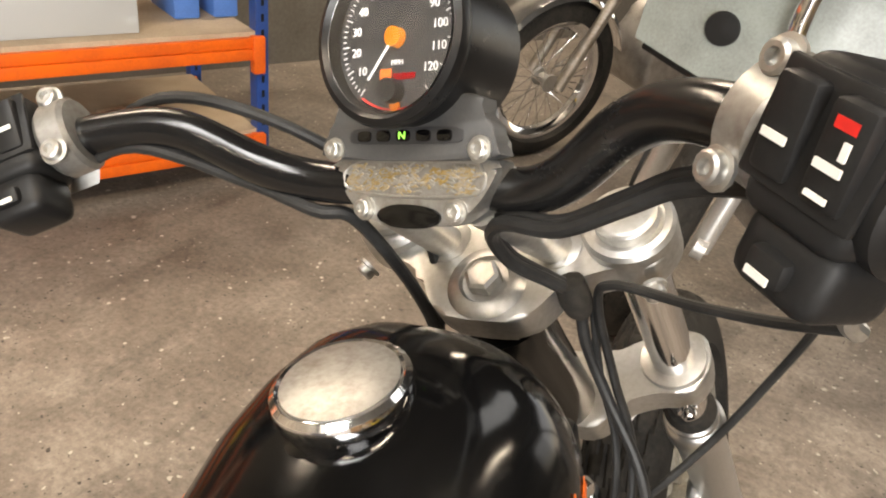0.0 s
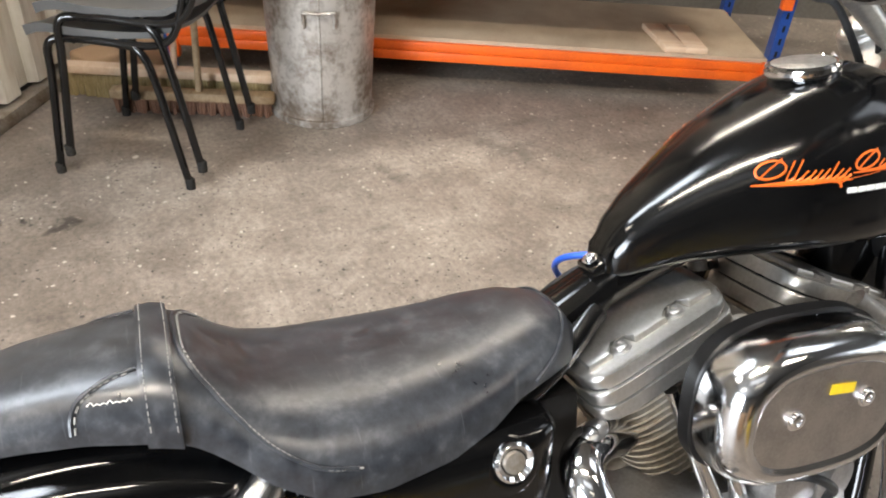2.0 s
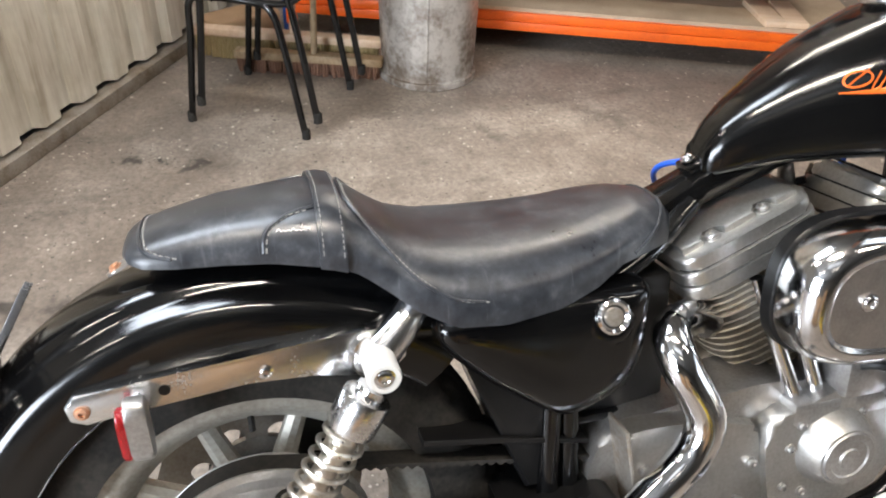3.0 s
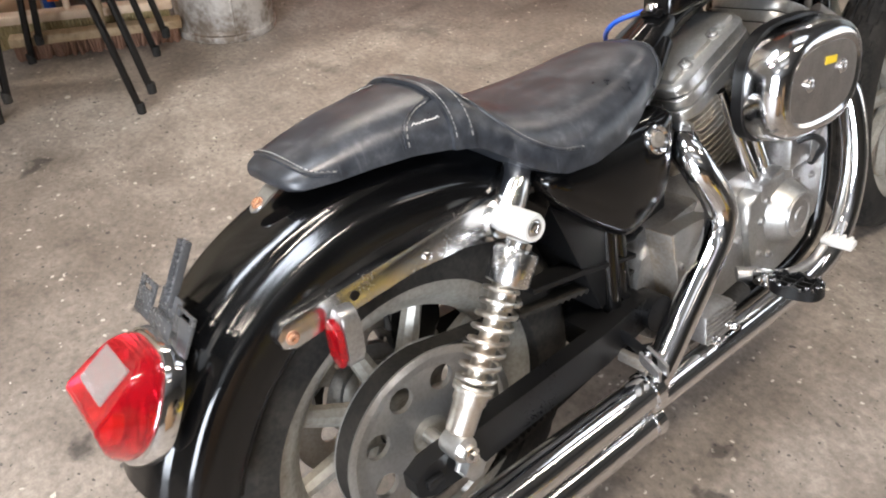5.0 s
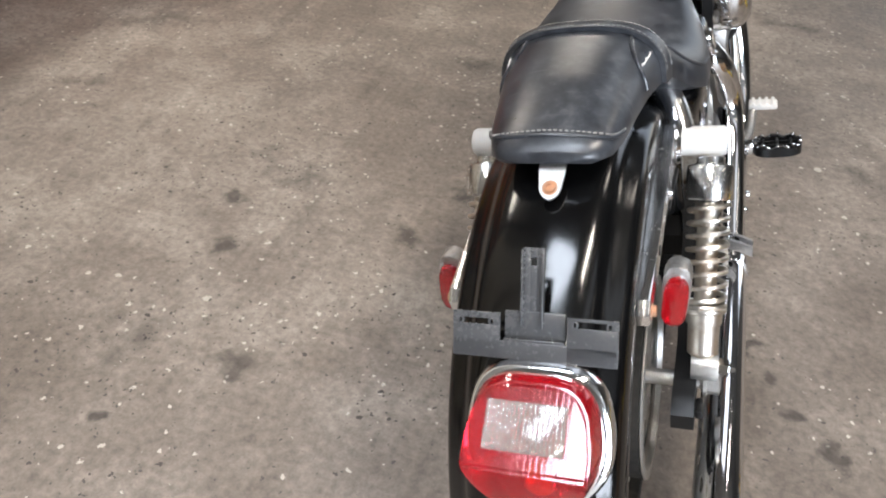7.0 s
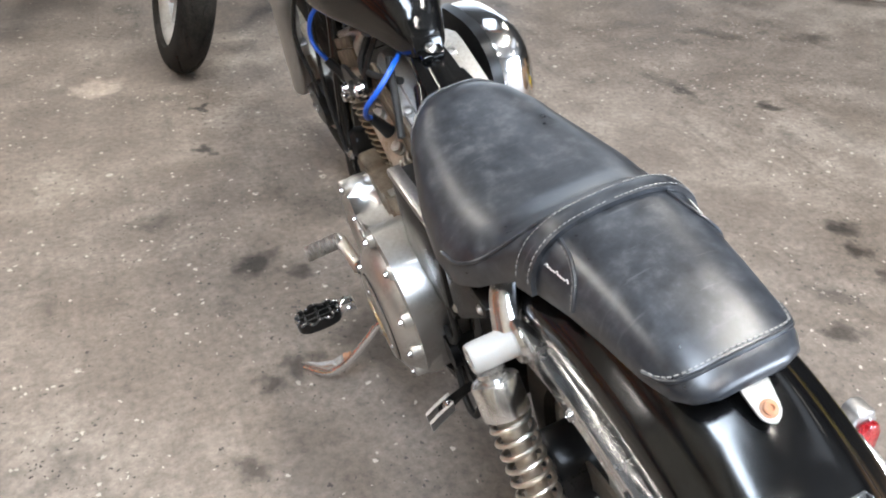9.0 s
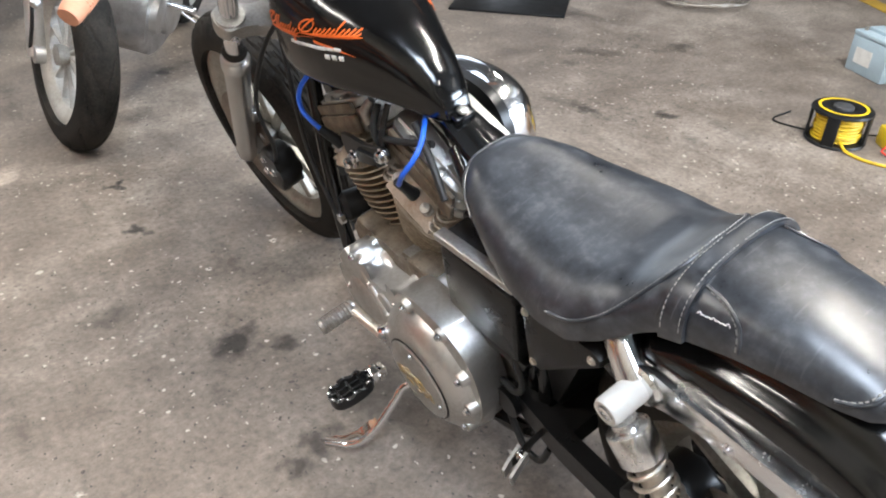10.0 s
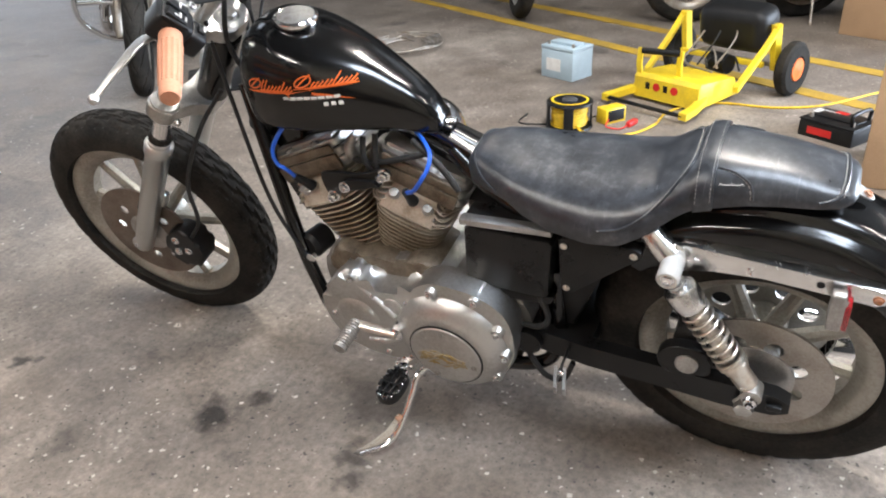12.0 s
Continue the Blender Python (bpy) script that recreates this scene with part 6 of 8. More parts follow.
part("regulator", lathe([(0.02, 0), (0.03, 0.004), (0.032, 0.05), (0.024, 0.06), (0, 0.06)], along((-0.045, 0.9249, 0.4264), (-1, 0.2, 0.082)), 28), BLACK_PLASTIC, bike, "black horn-shaped regulator")
part("horn_bolt", lathe([(0, 0), (0.012, 0), (0.012, 0.01), (0, 0.01)], along((-0.11, 0.9249, 0.4164), (-1, 0, -0.018)), 6), CHROME, bike)

# ---- fork, front wheel, bars ----
RAKE, STEER = 34.0, 4.45
FORK = Matrix.Translation((-0.003, 1.463, 0.3085)) @ Matrix.Rotation(radians(STEER), 4, Vector((0, -math.sin(radians(RAKE)), math.cos(radians(RAKE))))) @ Matrix.Rotation(radians(RAKE), 4, "X")


def fk(x, y, z):
    return FORK @ Vector((x, y, z))


UPF = FORK.to_3x3() @ Vector((0, 0, 1))
front_wheel = cast_wheel(bike, FORK @ pose(0, 0.042, 0), 0.331, 0.052, 0.250, 0.036, 9, "block", 0.045, 0.05, turn=0.2, label="grey-painted nine-spoke cast front wheel")
fdisc = part("front_brake_disc", holed_disc(-0.066, -0.061, 0.055, 0.146, 8, 0.013, 0.085), DISC, bike, "rust-brown front brake disc with slots")
fdisc.matrix_basis = FORK @ pose(0, 0.042, 0)
part("carrier", lathe([(0.02, 0), (0.07, 0.0), (0.066, 0.006), (0.04, 0.012), (0.02, 0.012)], along((-0.058, 0, 0), (-1, 0, 0)), 32), CAST, fdisc)
for sx in (-1, 1):
    leg = part("fork_leg", tube([fk(sx * 0.096, 0.037, 0.40), fk(sx * 0.096, 0.037, 0.765)], 0.0195, 24, 1), CHROME, bike, "chrome fork tube with an alloy slider")
    part("slider", lathe([(0.0, -0.02), (0.021, -0.018), (0.0245, -0.01), (0.0245, 0.05), (0.0265, 0.1), (0.0275, 0.37), (0.0305, 0.375), (0.0315, 0.385), (0.0315, 0.402), (0.029, 0.408), (0.0265, 0.41), (0.0265, 0.418), (0.021, 0.424), (0.0198, 0.426)], FORK @ pose(sx * 0.096, 0.037, 0), 32), ALLOY_SLIDER, leg, "dull alloy fork slider")
    part("dust_seal", lathe([(0.0196, 0), (0.0255, 0.001), (0.0265, 0.006), (0.022, 0.014), (0.0198, 0.015)], FORK @ pose(sx * 0.096, 0.037, 0.423), 28), RUBBER, leg)
    part("fork_cap", lathe([(0.0, 0), (0.0225, 0), (0.0228, 0.008), (0.0225, 0.0125), (0.0205, 0.0145), (0.018, 0.015), (0.0, 0.0152)], FORK @ pose(sx * 0.096, 0.037, 0.756), 36), CLEAN_CAST, leg, "flat alloy fork cap")
    part("axle_clamp", lathe([(0.0, 0), (0.02, 0), (0.021, 0.004), (0.021, 0.03), (0.018, 0.034), (0.0, 0.034)], along(fk(sx * 0.081, 0.042, 0), FORK.to_3x3() @ Vector((sx, 0, 0))), 24), ALLOY_SLIDER, leg)
    part("mount_lug", box((0.02, 0.03, 0.05), FORK @ pose(sx * 0.076, 0.02, 0.19), 0.005), ALLOY_SLIDER, leg)
part("front_axle", tube([fk(-0.12, 0.042, 0), fk(0.12, 0.042, 0)], 0.009, 12, 1), CHROME, bike)
part("front_axle_nut", lathe([(0, 0), (0.016, 0), (0.016, 0.012), (0.01, 0.014), (0.01, 0.022), (0, 0.022)], along(fk(0.108, 0.042, 0), FORK.to_3x3() @ Vector((1, 0, 0))), 6), CHROME, bike)
fcal = part("front_caliper", prism(rounded([(-0.115, 0.02), (-0.13, 0.07), (-0.10, 0.115), (-0.05, 0.125), (-0.02, 0.09), (-0.03, 0.03), (-0.07, 0.01)]), -0.10, -0.04, 0.012, 3, FORK), BLACK_SATIN, bike, "black front brake caliper")
for y, z in ((-0.06, 0.05), (-0.085, 0.075), (-0.045, 0.085)):
    bolt(fcal, fk(-0.1, y, z), FORK.to_3x3() @ Vector((-1, 0, 0)), 0.008, 0.008)
part("brake_hose", tube([fk(-0.09, -0.08, 0.12), fk(-0.1, -0.09, 0.22), fk(-0.11, -0.05, 0.35), fk(-0.08, -0.04, 0.5), fk(-0.04, -0.05, 0.6)], 0.005, 10), CABLE, bike)


def clamp(z, thick, yb, stem):
    """A triple clamp: an eye round each tube, and a waisted bridge."""
    out = [(-0.128, 0.037), (-0.118, 0.066), (-0.085, 0.066), (-0.06, 0.045), (0.0, 0.034), (0.06, 0.045), (0.085, 0.066), (0.118, 0.066), (0.128, 0.037), (0.118, 0.01), (0.085, 0.002), (0.058, -0.012), (0.042, -0.034), (0.024, yb), (-0.024, yb), (-0.042, -0.034), (-0.058, -0.012), (-0.085, 0.002), (-0.118, 0.01)]
    bm = bmesh.new()
    add_prism(bm, rounded(out, 4), z - thick / 2, z + thick / 2, 0.004, 3, FORK @ Matrix(((0, 1, 0, 0), (0, 0, 1, 0), (1, 0, 0, 0), (0, 0, 0, 1))))
    return bm


top = part("upper_clamp", clamp(0.735, 0.028, -0.045, True), CLEAN_CAST, bike, "polished alloy upper triple clamp")
part("stem_nut", lathe([(0.0, 0), (0.03, 0), (0.031, 0.004), (0.026, 0.008), (0.02, 0.009), (0.018, 0.006), (0.0, 0.006)], FORK @ pose(0, -0.015, 0.746), 32), CLEAN_CAST, top)
part("stem_bolt", lathe([(0, 0), (0.014, 0), (0.014, 0.01), (0.011, 0.012), (0, 0.012)], FORK @ pose(0, -0.015, 0.751), 6), CLEAN_CAST, top)
for sx in (-1, 1):
    part("pinch_eye", lathe([(0.0235, -0.022), (0.032, -0.021), (0.0335, -0.018), (0.0335, 0.014), (0.031, 0.0175), (0.0265, 0.019), (0.0235, 0.018)], FORK @ pose(sx * 0.096, 0.037, 0.742), 40), CLEAN_CAST, top)
    bolt(top, fk(sx * 0.116, 0.0, 0.735), FORK.to_3x3() @ Vector((sx * 0.5, -0.85, 0)), 0.0075, 0.01, CLEAN_CAST)
    part("riser_bush", lathe([(0.0, 0), (0.021, 0), (0.02, 0.006), (0.012, 0.008)], FORK @ pose(sx * 0.045, 0.02, 0.744), 28), CLEAN_CAST, top)
low = part("lower_clamp", clamp(0.524, 0.034, -0.04, True), CLEAN_CAST, bike, "alloy lower triple clamp")
for sx in (-1, 1):
    part("pinch_eye", lathe([(0.02, -0.024), (0.029, -0.022), (0.031, -0.012), (0.031, 0.012), (0.029, 0.022), (0.02, 0.024)], FORK @ pose(sx * 0.096, 0.037, 0.524), 32), CLEAN_CAST, low)
    bolt(low, fk(sx * 0.112, -0.002, 0.524), FORK.to_3x3() @ Vector((sx * 0.4, -0.9, 0)), 0.007, 0.009, CHROME)

BART = Matrix.Translation((-0.006, 0.970, 1.018)) @ pose(0, 0, 0, 0, -2.6, -3.2) @ Matrix.Translation((-0.006, -0.988, -1.05))  # the bars sit a little askew
bars = part("handlebar", tube([(-0.36, 0.808, 1.061), (-0.30, 0.853, 1.079), (-0.245, 0.893, 1.094), (-0.20, 0.925, 1.100), (-0.16, 0.945, 1.094), (-0.11, 0.962, 1.066), (-0.07, 0.975, 1.052), (-0.02, 0.985, 1.05), (0.04, 0.992, 1.05),
                              (0.08, 0.99, 1.048), (0.113, 0.982, 1.062), (0.153, 0.968, 1.092), (0.193, 0.946, 1.104), (0.242, 0.917, 1.096), (0.302, 0.876, 1.077), (0.365, 0.830, 1.057)], 0.0142, 20, 6), BAR_BLACK, bike, "satin black wide handlebar")
gd = {-1: (Vector((-0.280, 0.868, 1.085)), Vector((-0.384, 0.79, 1.054))), 1: (Vector((0.279, 0.893, 1.086)), Vector((0.386, 0.814, 1.0495)))}
for sx in (-1, 1):
    a, b = gd[sx]
    d = (b - a).normalized()
    L = (b - a).length
    bm = bmesh.new()
    rings_ = []
    for i in range(97):
        s_ = i / 96
        r = 0.0178 - 0.0025 * s_
        if i > 88:
            r *= 1 - 0.12 * ((i - 88) / 8) ** 2
        rings_.append((r, L * s_))
    M = along(a, d)
    rr = []
    for i, (r, h) in enumerate(rings_):
        rr.append([bm.verts.new(M @ Vector(((r + (0.0014 if i % 4 < 2 and j % 4 < 2 and 14 < i < 78 else 0)) * math.cos(2 * math.pi * j / 56), (r + (0.0014 if i % 4 < 2 and j % 4 < 2 and 14 < i < 78 else 0)) * math.sin(2 * math.pi * j / 56), h))) for j in range(56)])
    for p, q in zip(rr, rr[1:]):
        for j in range(56):
            bm.faces.new((p[j], p[(j + 1) % 56], q[(j + 1) % 56], q[j]))
    bm.faces.new(rr[0]), bm.faces.new(rr[-1])
    part("grip", bm, TAN_GRIP, bars, "tan brown waffle-pattern rubber grip", angle=22)
    c = a - d * 0.024
    ax = d * sx
    back = Vector((0, -0.99, 0.12)) if sx > 0 else Vector((0.2, -0.85, 0.5))
    back = (back - ax * back.dot(ax)).normalized()
    upv = ax.cross(back) * 1.0
    if upv.z < 0:
        upv = -upv
    SW = Matrix(((ax.x, back.x, upv.x, c.x), (ax.y, back.y, upv.y, c.y), (ax.z, back.z, upv.z, c.z), (0, 0, 0, 1)))  # x out along the bar, y to the rider, z up
    sw = part("switch_housing", box((0.05, 0.048, 0.06), SW @ pose(0, 0.002, 0.004), 0.009, 3), BLACK_PLASTIC, bars, "black plastic switch housing")
    part("lower_housing", box((0.044, 0.042, 0.032), SW @ pose(0.002 * sx, 0.0, -0.036), 0.009, 3), BLACK_PLASTIC, sw)
    part("housing_rim", box((0.052, 0.004, 0.044), SW @ pose(0, 0.0262, 0.008), 0.0018), BLACK_PLASTIC, sw)
    for dx, dz in ((-0.012, 0.008), (0.012, 0.008), (0.002, -0.038)):
        part("rocker", box((0.018, 0.012, 0.036 if dz > 0 else 0.012), SW @ pose(dx * sx, 0.027 if dz > 0 else 0.02, dz, -8, 0, 0), 0.003), BLACK_PLASTIC, sw)
        part("symbol", box((0.011, 0.001, 0.003), SW @ pose(dx * sx, 0.0336 if dz > 0 else 0.0265, dz - 0.004, -8, 0, 0)), DECAL_WHITE, sw, "white switch marking as a plain bar")
    part("symbol", box((0.009, 0.001, 0.002), SW @ pose(0.012 * sx, 0.0322, -0.006, -8, 0, 0)), DECAL_WHITE, sw, "white switch marking as a plain bar")
    part("symbol", box((0.0025, 0.001, 0.006), SW @ pose(0.0155 * sx, 0.0342, 0.0105, -8, 0, 0)), DECAL_WHITE, sw, "white switch marking as a plain bar")
    if sx > 0:
        part("stop_mark", box((0.009, 0.001, 0.004), SW @ pose(0.012, 0.0342, 0.018, -8, 0, 0)), RED_PLASTIC, sw, "red stop switch mark")
        part("throttle_drum", lathe([(0.016, 0), (0.026, 0.002), (0.026, 0.016), (0.02, 0.02), (0.018, 0.024)], along(c + d * 0.014, d), 28), BLACK_PLASTIC, sw)
    cl = part("lever_clamp", lathe([(0.015, 0), (0.024, 0.001), (0.027, 0.004), (0.027, 0.02), (0.024, 0.024), (0.015, 0.025)], along(c - d * 0.05, d), 28), CLAMP_ALLOY, bars, "worn alloy lever clamp")
    bolt(cl, c - d * 0.038 + back * 0.014 + upv * 0.024, back, 0.007, 0.008, CLEAN_CAST)
    bolt(cl, c - d * 0.038 + back * 0.022 - upv * 0.02, back, 0.007, 0.008, CLEAN_CAST)
    piv = c - d * 0.02 - back * 0.034 - upv * 0.012
    part("perch", loft([[tuple(q + ax * e0 + upv * e1) for e0, e1 in ((-0.012, -0.01), (0.012, -0.01), (0.012, 0.01), (-0.012, 0.01))] for q in (c - d * 0.036 - back * 0.012, c - d * 0.03 - back * 0.024, piv)]), CLEAN_CAST, cl)
    lever = [piv, (0.285, 0.957, 1.03), (0.33, 0.93, 1.02), (0.40, 0.885, 0.998)] if sx > 0 else [piv, (-0.295, 0.912, 1.083), (-0.345, 0.917, 1.072), (-0.405, 0.932, 1.046)]
    tip = Vector(lever[-1])
    lv = part("lever", tube(lever, [0.011, 0.0115, 0.0095, 0.006], 12, 8, (1.0, 0.5)), CLEAN_CAST, cl, "polished alloy control lever")
    part("ball", lathe([(0.001, -0.009), (0.006, -0.007), (0.0092, 0), (0.006, 0.007), (0.001, 0.009)], along(tip, d), 16), CLEAN_CAST, lv)
    if sx > 0:
        part("cable_yoke", tube([piv, (0.252, 0.972, 1.02), (0.248, 0.985, 0.995), (0.252, 0.992, 0.985)], 0.0055, 10), CLEAN_CAST, lv)
for sx in (-1, 1):
    part("riser", tube([BART.inverted() @ fk(sx * 0.045, 0.02, 0.745), Vector((0.006 + sx * 0.042, 0.99, 1.04))], [0.0135, 0.0135, 0.016], 18, 1), CLEAN_CAST, bars, "alloy handlebar riser")

bars.matrix_basis = BART

# instrument plate and speedometer
PX = Vector((0.9968, -0.045, 0.067)).normalized()
PN = Vector((0.0, -0.937, 0.349))
PN = (PN - PX * PN.dot(PX)).normalized()
PZ = PN.cross(PX) * -1 if PN.cross(PX).z < 0 else PN.cross(PX)
PL = BART.inverted() @ Matrix(((PX.x, PN.x, PZ.x, -0.0012), (PX.y, PN.y, PZ.y, 0.957), (PX.z, PN.z, PZ.z, 1.0222), (0, 0, 0, 1))) @ Matrix.Diagonal((1.15, 1.0, 0.98, 1.0))  # x right, y to the rider, z up the plate


def plate(outline, y0, y1, bevel):
    bm = bmesh.new()
    add_prism(bm, outline, y0, y1, bevel, 2, PL @ Matrix(((0, 1, 0, 0), (1, 0, 0, 0), (0, 0, 1, 0), (0, 0, 0, 1))))
    return bm


clampc = part("bar_clamp", plate(rounded([(-0.052, 0.011), (-0.050, 0.002), (-0.043, -0.010), (-0.034, -0.019), (-0.022, -0.025), (0.0, -0.026), (0.022, -0.025), (0.034, -0.019), (0.043, -0.010), (0.050, 0.002), (0.052, 0.011), (0.045, 0.016), (-0.045, 0.016)], 4), -0.012, 0.006, 0.003), CLAMP_ALLOY, bars, "worn alloy handlebar clamp with an engraved emblem")
part("panel_rim", tube([PL @ Vector((x, 0.0062, z)) for x, z in ((-0.034, 0.0135), (0.034, 0.0135), (0.044, 0.009), (0.046, 0.002), (0.039, -0.006), (0.0, -0.0085), (-0.039, -0.006), (-0.046, 0.002), (-0.044, 0.009), (-0.034, 0.0135))], 0.0011, 8, 4), CLEAN_CAST, clampc)
random.seed(4)
for mat_e, count, lab in ((GOLD, 190, "tarnished gold engraving as plain flecks"), (CLEAN_CAST, 150, "bright engraving as plain flecks")):
    bm = bmesh.new()
    for i in range(count):
        a_ = random.uniform(-0.042, 0.042)
        b_ = random.uniform(-0.009, 0.009) * (0.6 + 0.4 * abs(math.cos(a_ * 75)))
        add_box(bm, (random.uniform(0.0015, 0.0065), 0.0016, random.uniform(0.0008, 0.002)), PL @ pose(a_, 0.0062, b_ + 0.0025, 0, random.uniform(-50, 50), 0), 0.0004)
    tagged(part("engraving", bm, mat_e, clampc, lab), lab, kind="stuff")
gp = part("gauge_plate", plate(rounded([(-0.050, 0.0145), (-0.054, 0.024), (-0.053, 0.034), (-0.046, 0.041), (-0.04, 0.052), (0.04, 0.052), (0.046, 0.041), (0.053, 0.034), (0.054, 0.024), (0.050, 0.0145)], 3), -0.002, 0.014, 0.002), PANEL_GREY, bars, "dark grey indicator light panel")
part("recess", plate(oval(0, 0.0282, 0.037, 0.0052, 40, 5.0), 0.012, 0.0146, 0.0006), DIAL, gp)
for i in range(5):
    part("indicator", plate(oval(-0.026 + i * 0.013, 0.0282, 0.0046, 0.0034, 16, 3.5), 0.014, 0.0156, 0.0004), BLACK_PAINT, gp)
writing(gp, "neutral_light", "N", PL @ pose(0.0, 0.0162, 0.0282, 90, 0, 180) @ Matrix.Diagonal((-1, 1, 1, 1)), 0.0065, GREEN_GLOW)
part("medallion", plate(oval(0.0, -0.0205, 0.021, 0.0075, 24, 2.2), 0.004, 0.0085, 0.0015), BLACK_PAINT, clampc, "black oval badge, blank")
for x, z, y in ((-0.047, 0.020, 0.014), (0.047, 0.020, 0.014), (-0.030, -0.0165, 0.006), (0.030, -0.0165, 0.006)):
    bolt(clampc, PL @ Vector((x, y, z)), PL.to_3x3() @ Vector((0, 1, 0)), 0.0058, 0.006, CLEAN_CAST)
SN = Vector((-0.05, -0.93, 0.36))
SN = (SN - PX * SN.dot(PX)).normalized()
sy = SN.cross(PX)
SP = BART.inverted() @ Matrix(((PX.x, sy.x, SN.x, -0.004), (PX.y, sy.y, SN.y, 0.9665), (PX.z, sy.z, SN.z, 1.1065), (0, 0, 0, 1))) @ Matrix.Diagonal((1.14, 1.14, 1.2, 1.0))  # x right, y up the dial, z to the rider
spd = part("speedometer", lathe([(0.0, -0.058), (0.03, -0.056), (0.041, -0.045), (0.0435, -0.02), (0.0435, 0.004), (0.0455, 0.006), (0.0465, 0.01), (0.0455, 0.014), (0.042, 0.0155), (0.0395, 0.013), (0.0385, 0.004), (0, 0.004)], SP, 56), BLACK_SATIN, bars, "round black speedometer with white figures")
part("dial", lathe([(0, 0.0042), (0.0386, 0.0042), (0.0386, 0.005), (0, 0.005)], SP, 48), DIAL, spd)
bm = bmesh.new()
for i in range(61):
    a_ = radians(232 - i * 284 / 60)
    r0 = 0.0335 if i % 5 else 0.0315
    add_box(bm, (0.0358 - r0, 0.0005, 0.0003), SP @ pose(0.5 * (r0 + 0.0358) * math.cos(a_), 0.5 * (r0 + 0.0358) * math.sin(a_), 0.0053, 0, 0, math.degrees(a_)))
part("scale", bm, PRINT, spd, "white speed scale")
for i in range(12):
    a_ = radians(216 - i * 22.9)
    writing(spd, "figure", str(10 * (i + 1)), SP @ pose(0.027 * math.cos(a_), 0.027 * math.sin(a_), 0.0052), 0.0062, PRINT)
writing(spd, "unit", "MPH", SP @ pose(0.001, -0.0125, 0.0052), 0.0038, PRINT)
part("odometer", box((0.007, 0.007, 0.0006), SP @ pose(-0.006, -0.019, 0.0054)), ORANGE_RIM, spd, "orange odometer window with unreadable figures")
part("odometer_figures", box((0.014, 0.003, 0.0006), SP @ pose(0.006, -0.0195, 0.0054)), RED_LENS, spd, "dim red figures as a plain bar")
part("needle", box((0.027, 0.0014, 0.0008), SP @ pose(-0.0075, -0.010, 0.0075, 0, 0, 53), 0.0003), PRINT, spd, "white needle at rest")
part("needle_hub", lathe([(0, 0.005), (0.0055, 0.005), (0.005, 0.009), (0, 0.0095)], SP, 20), AMBER, spd)
bm = bmesh.new()
add_tube(bm, [SP @ Vector((0.036 * math.cos(radians(a_)), 0.036 * math.sin(radians(a_)), 0.0053)) for a_ in range(235, 306, 5)], 0.0012, 6, 1, (1.0, 0.3))
part("red_arc", bm, RED_PLASTIC, spd, "thin red arc at the foot of the dial")
part("reset_knob", lathe([(0, 0.005), (0.0065, 0.005), (0.006, 0.012), (0, 0.012)], SP @ pose(0.0, -0.027, 0), 20), BLACK_PLASTIC, spd)
part("warning_light", lathe([(0, 0.005), (0.003, 0.005), (0.003, 0.0062), (0, 0.0062)], SP @ pose(0.001, -0.034, 0), 12), AMBER, spd, "small amber warning light")
gl = part("glass", lathe([(0, 0.0125), (0.0392, 0.0125), (0.0392, 0.0135), (0, 0.0135)], SP, 48), GLASS, spd, "clear dial glass")
gl.visible_shadow = False

# cables
for nm, pts, r in (("throttle_cable", [(0.235, 0.930, 1.082), (0.185, 0.958, 1.072), (0.15, 0.968, 1.056), (0.11, 0.972, 1.038), (0.068, 0.985, 1.034), (0.046, 1.0, 1.018), (0.045, 1.022, 0.99), (0.058, 1.048, 0.965), (0.067, 1.066, 0.945), (0.064, 1.078, 0.90), (0.075, 1.085, 0.85), (0.10, 1.08, 0.79), (0.12, 1.05, 0.73)], 0.0045),
                   ("wiring_sleeve", [(0.235, 0.926, 1.078), (0.185, 0.952, 1.068), (0.15, 0.962, 1.052), (0.11, 0.968, 1.035), (0.07, 0.978, 1.032), (0.048, 0.996, 1.015), (0.046, 1.018, 0.988), (0.058, 1.042, 0.966), (0.066, 1.06, 0.95)], 0.005),
                   ("front_brake_cable", [(0.252, 0.99, 0.987), (0.21, 1.01, 0.975), (0.16, 1.035, 0.965), (0.10, 1.055, 0.962), (0.082, 1.066, 0.94), (0.084, 1.08, 0.87), (0.09, 1.09, 0.80), (0.085, 1.07, 0.70)], 0.0035),
                   ("left_wiring", [(-0.24, 0.9, 1.075), (-0.19, 0.925, 1.088), (-0.12, 0.957, 1.055), (-0.07, 0.965, 1.035), (-0.05, 0.985, 1.02), (-0.04, 1.03, 0.93), (-0.03, 1.03, 0.85)], 0.005),
                   ("clutch_cable", [(-0.255, 0.925, 1.085), (-0.19, 0.955, 1.115), (-0.12, 0.99, 1.09), (-0.06, 1.03, 1.03), (-0.05, 1.06, 0.95), (-0.075, 1.045, 0.8), (-0.12, 1.0, 0.6), (-0.13, 0.95, 0.45)], 0.0045),
                   ("switch_lead", [(0.25, 0.985, 0.99), (0.236, 1.04, 0.976), (0.222, 1.1, 0.945), (0.208, 1.135, 0.905), (0.18, 1.15, 0.855), (0.135, 1.14, 0.79), (0.08, 1.10, 0.735), (0.03, 1.066, 0.707)], 0.0035),
                   ("thin_lead", [(0.075, 1.072, 0.94), (0.07, 1.085, 0.87), (0.078, 1.085, 0.79), (0.09, 1.0, 0.7)], 0.003)):
    part(nm, tube(pts, r, 10), CABLE, bars, "black control cable")
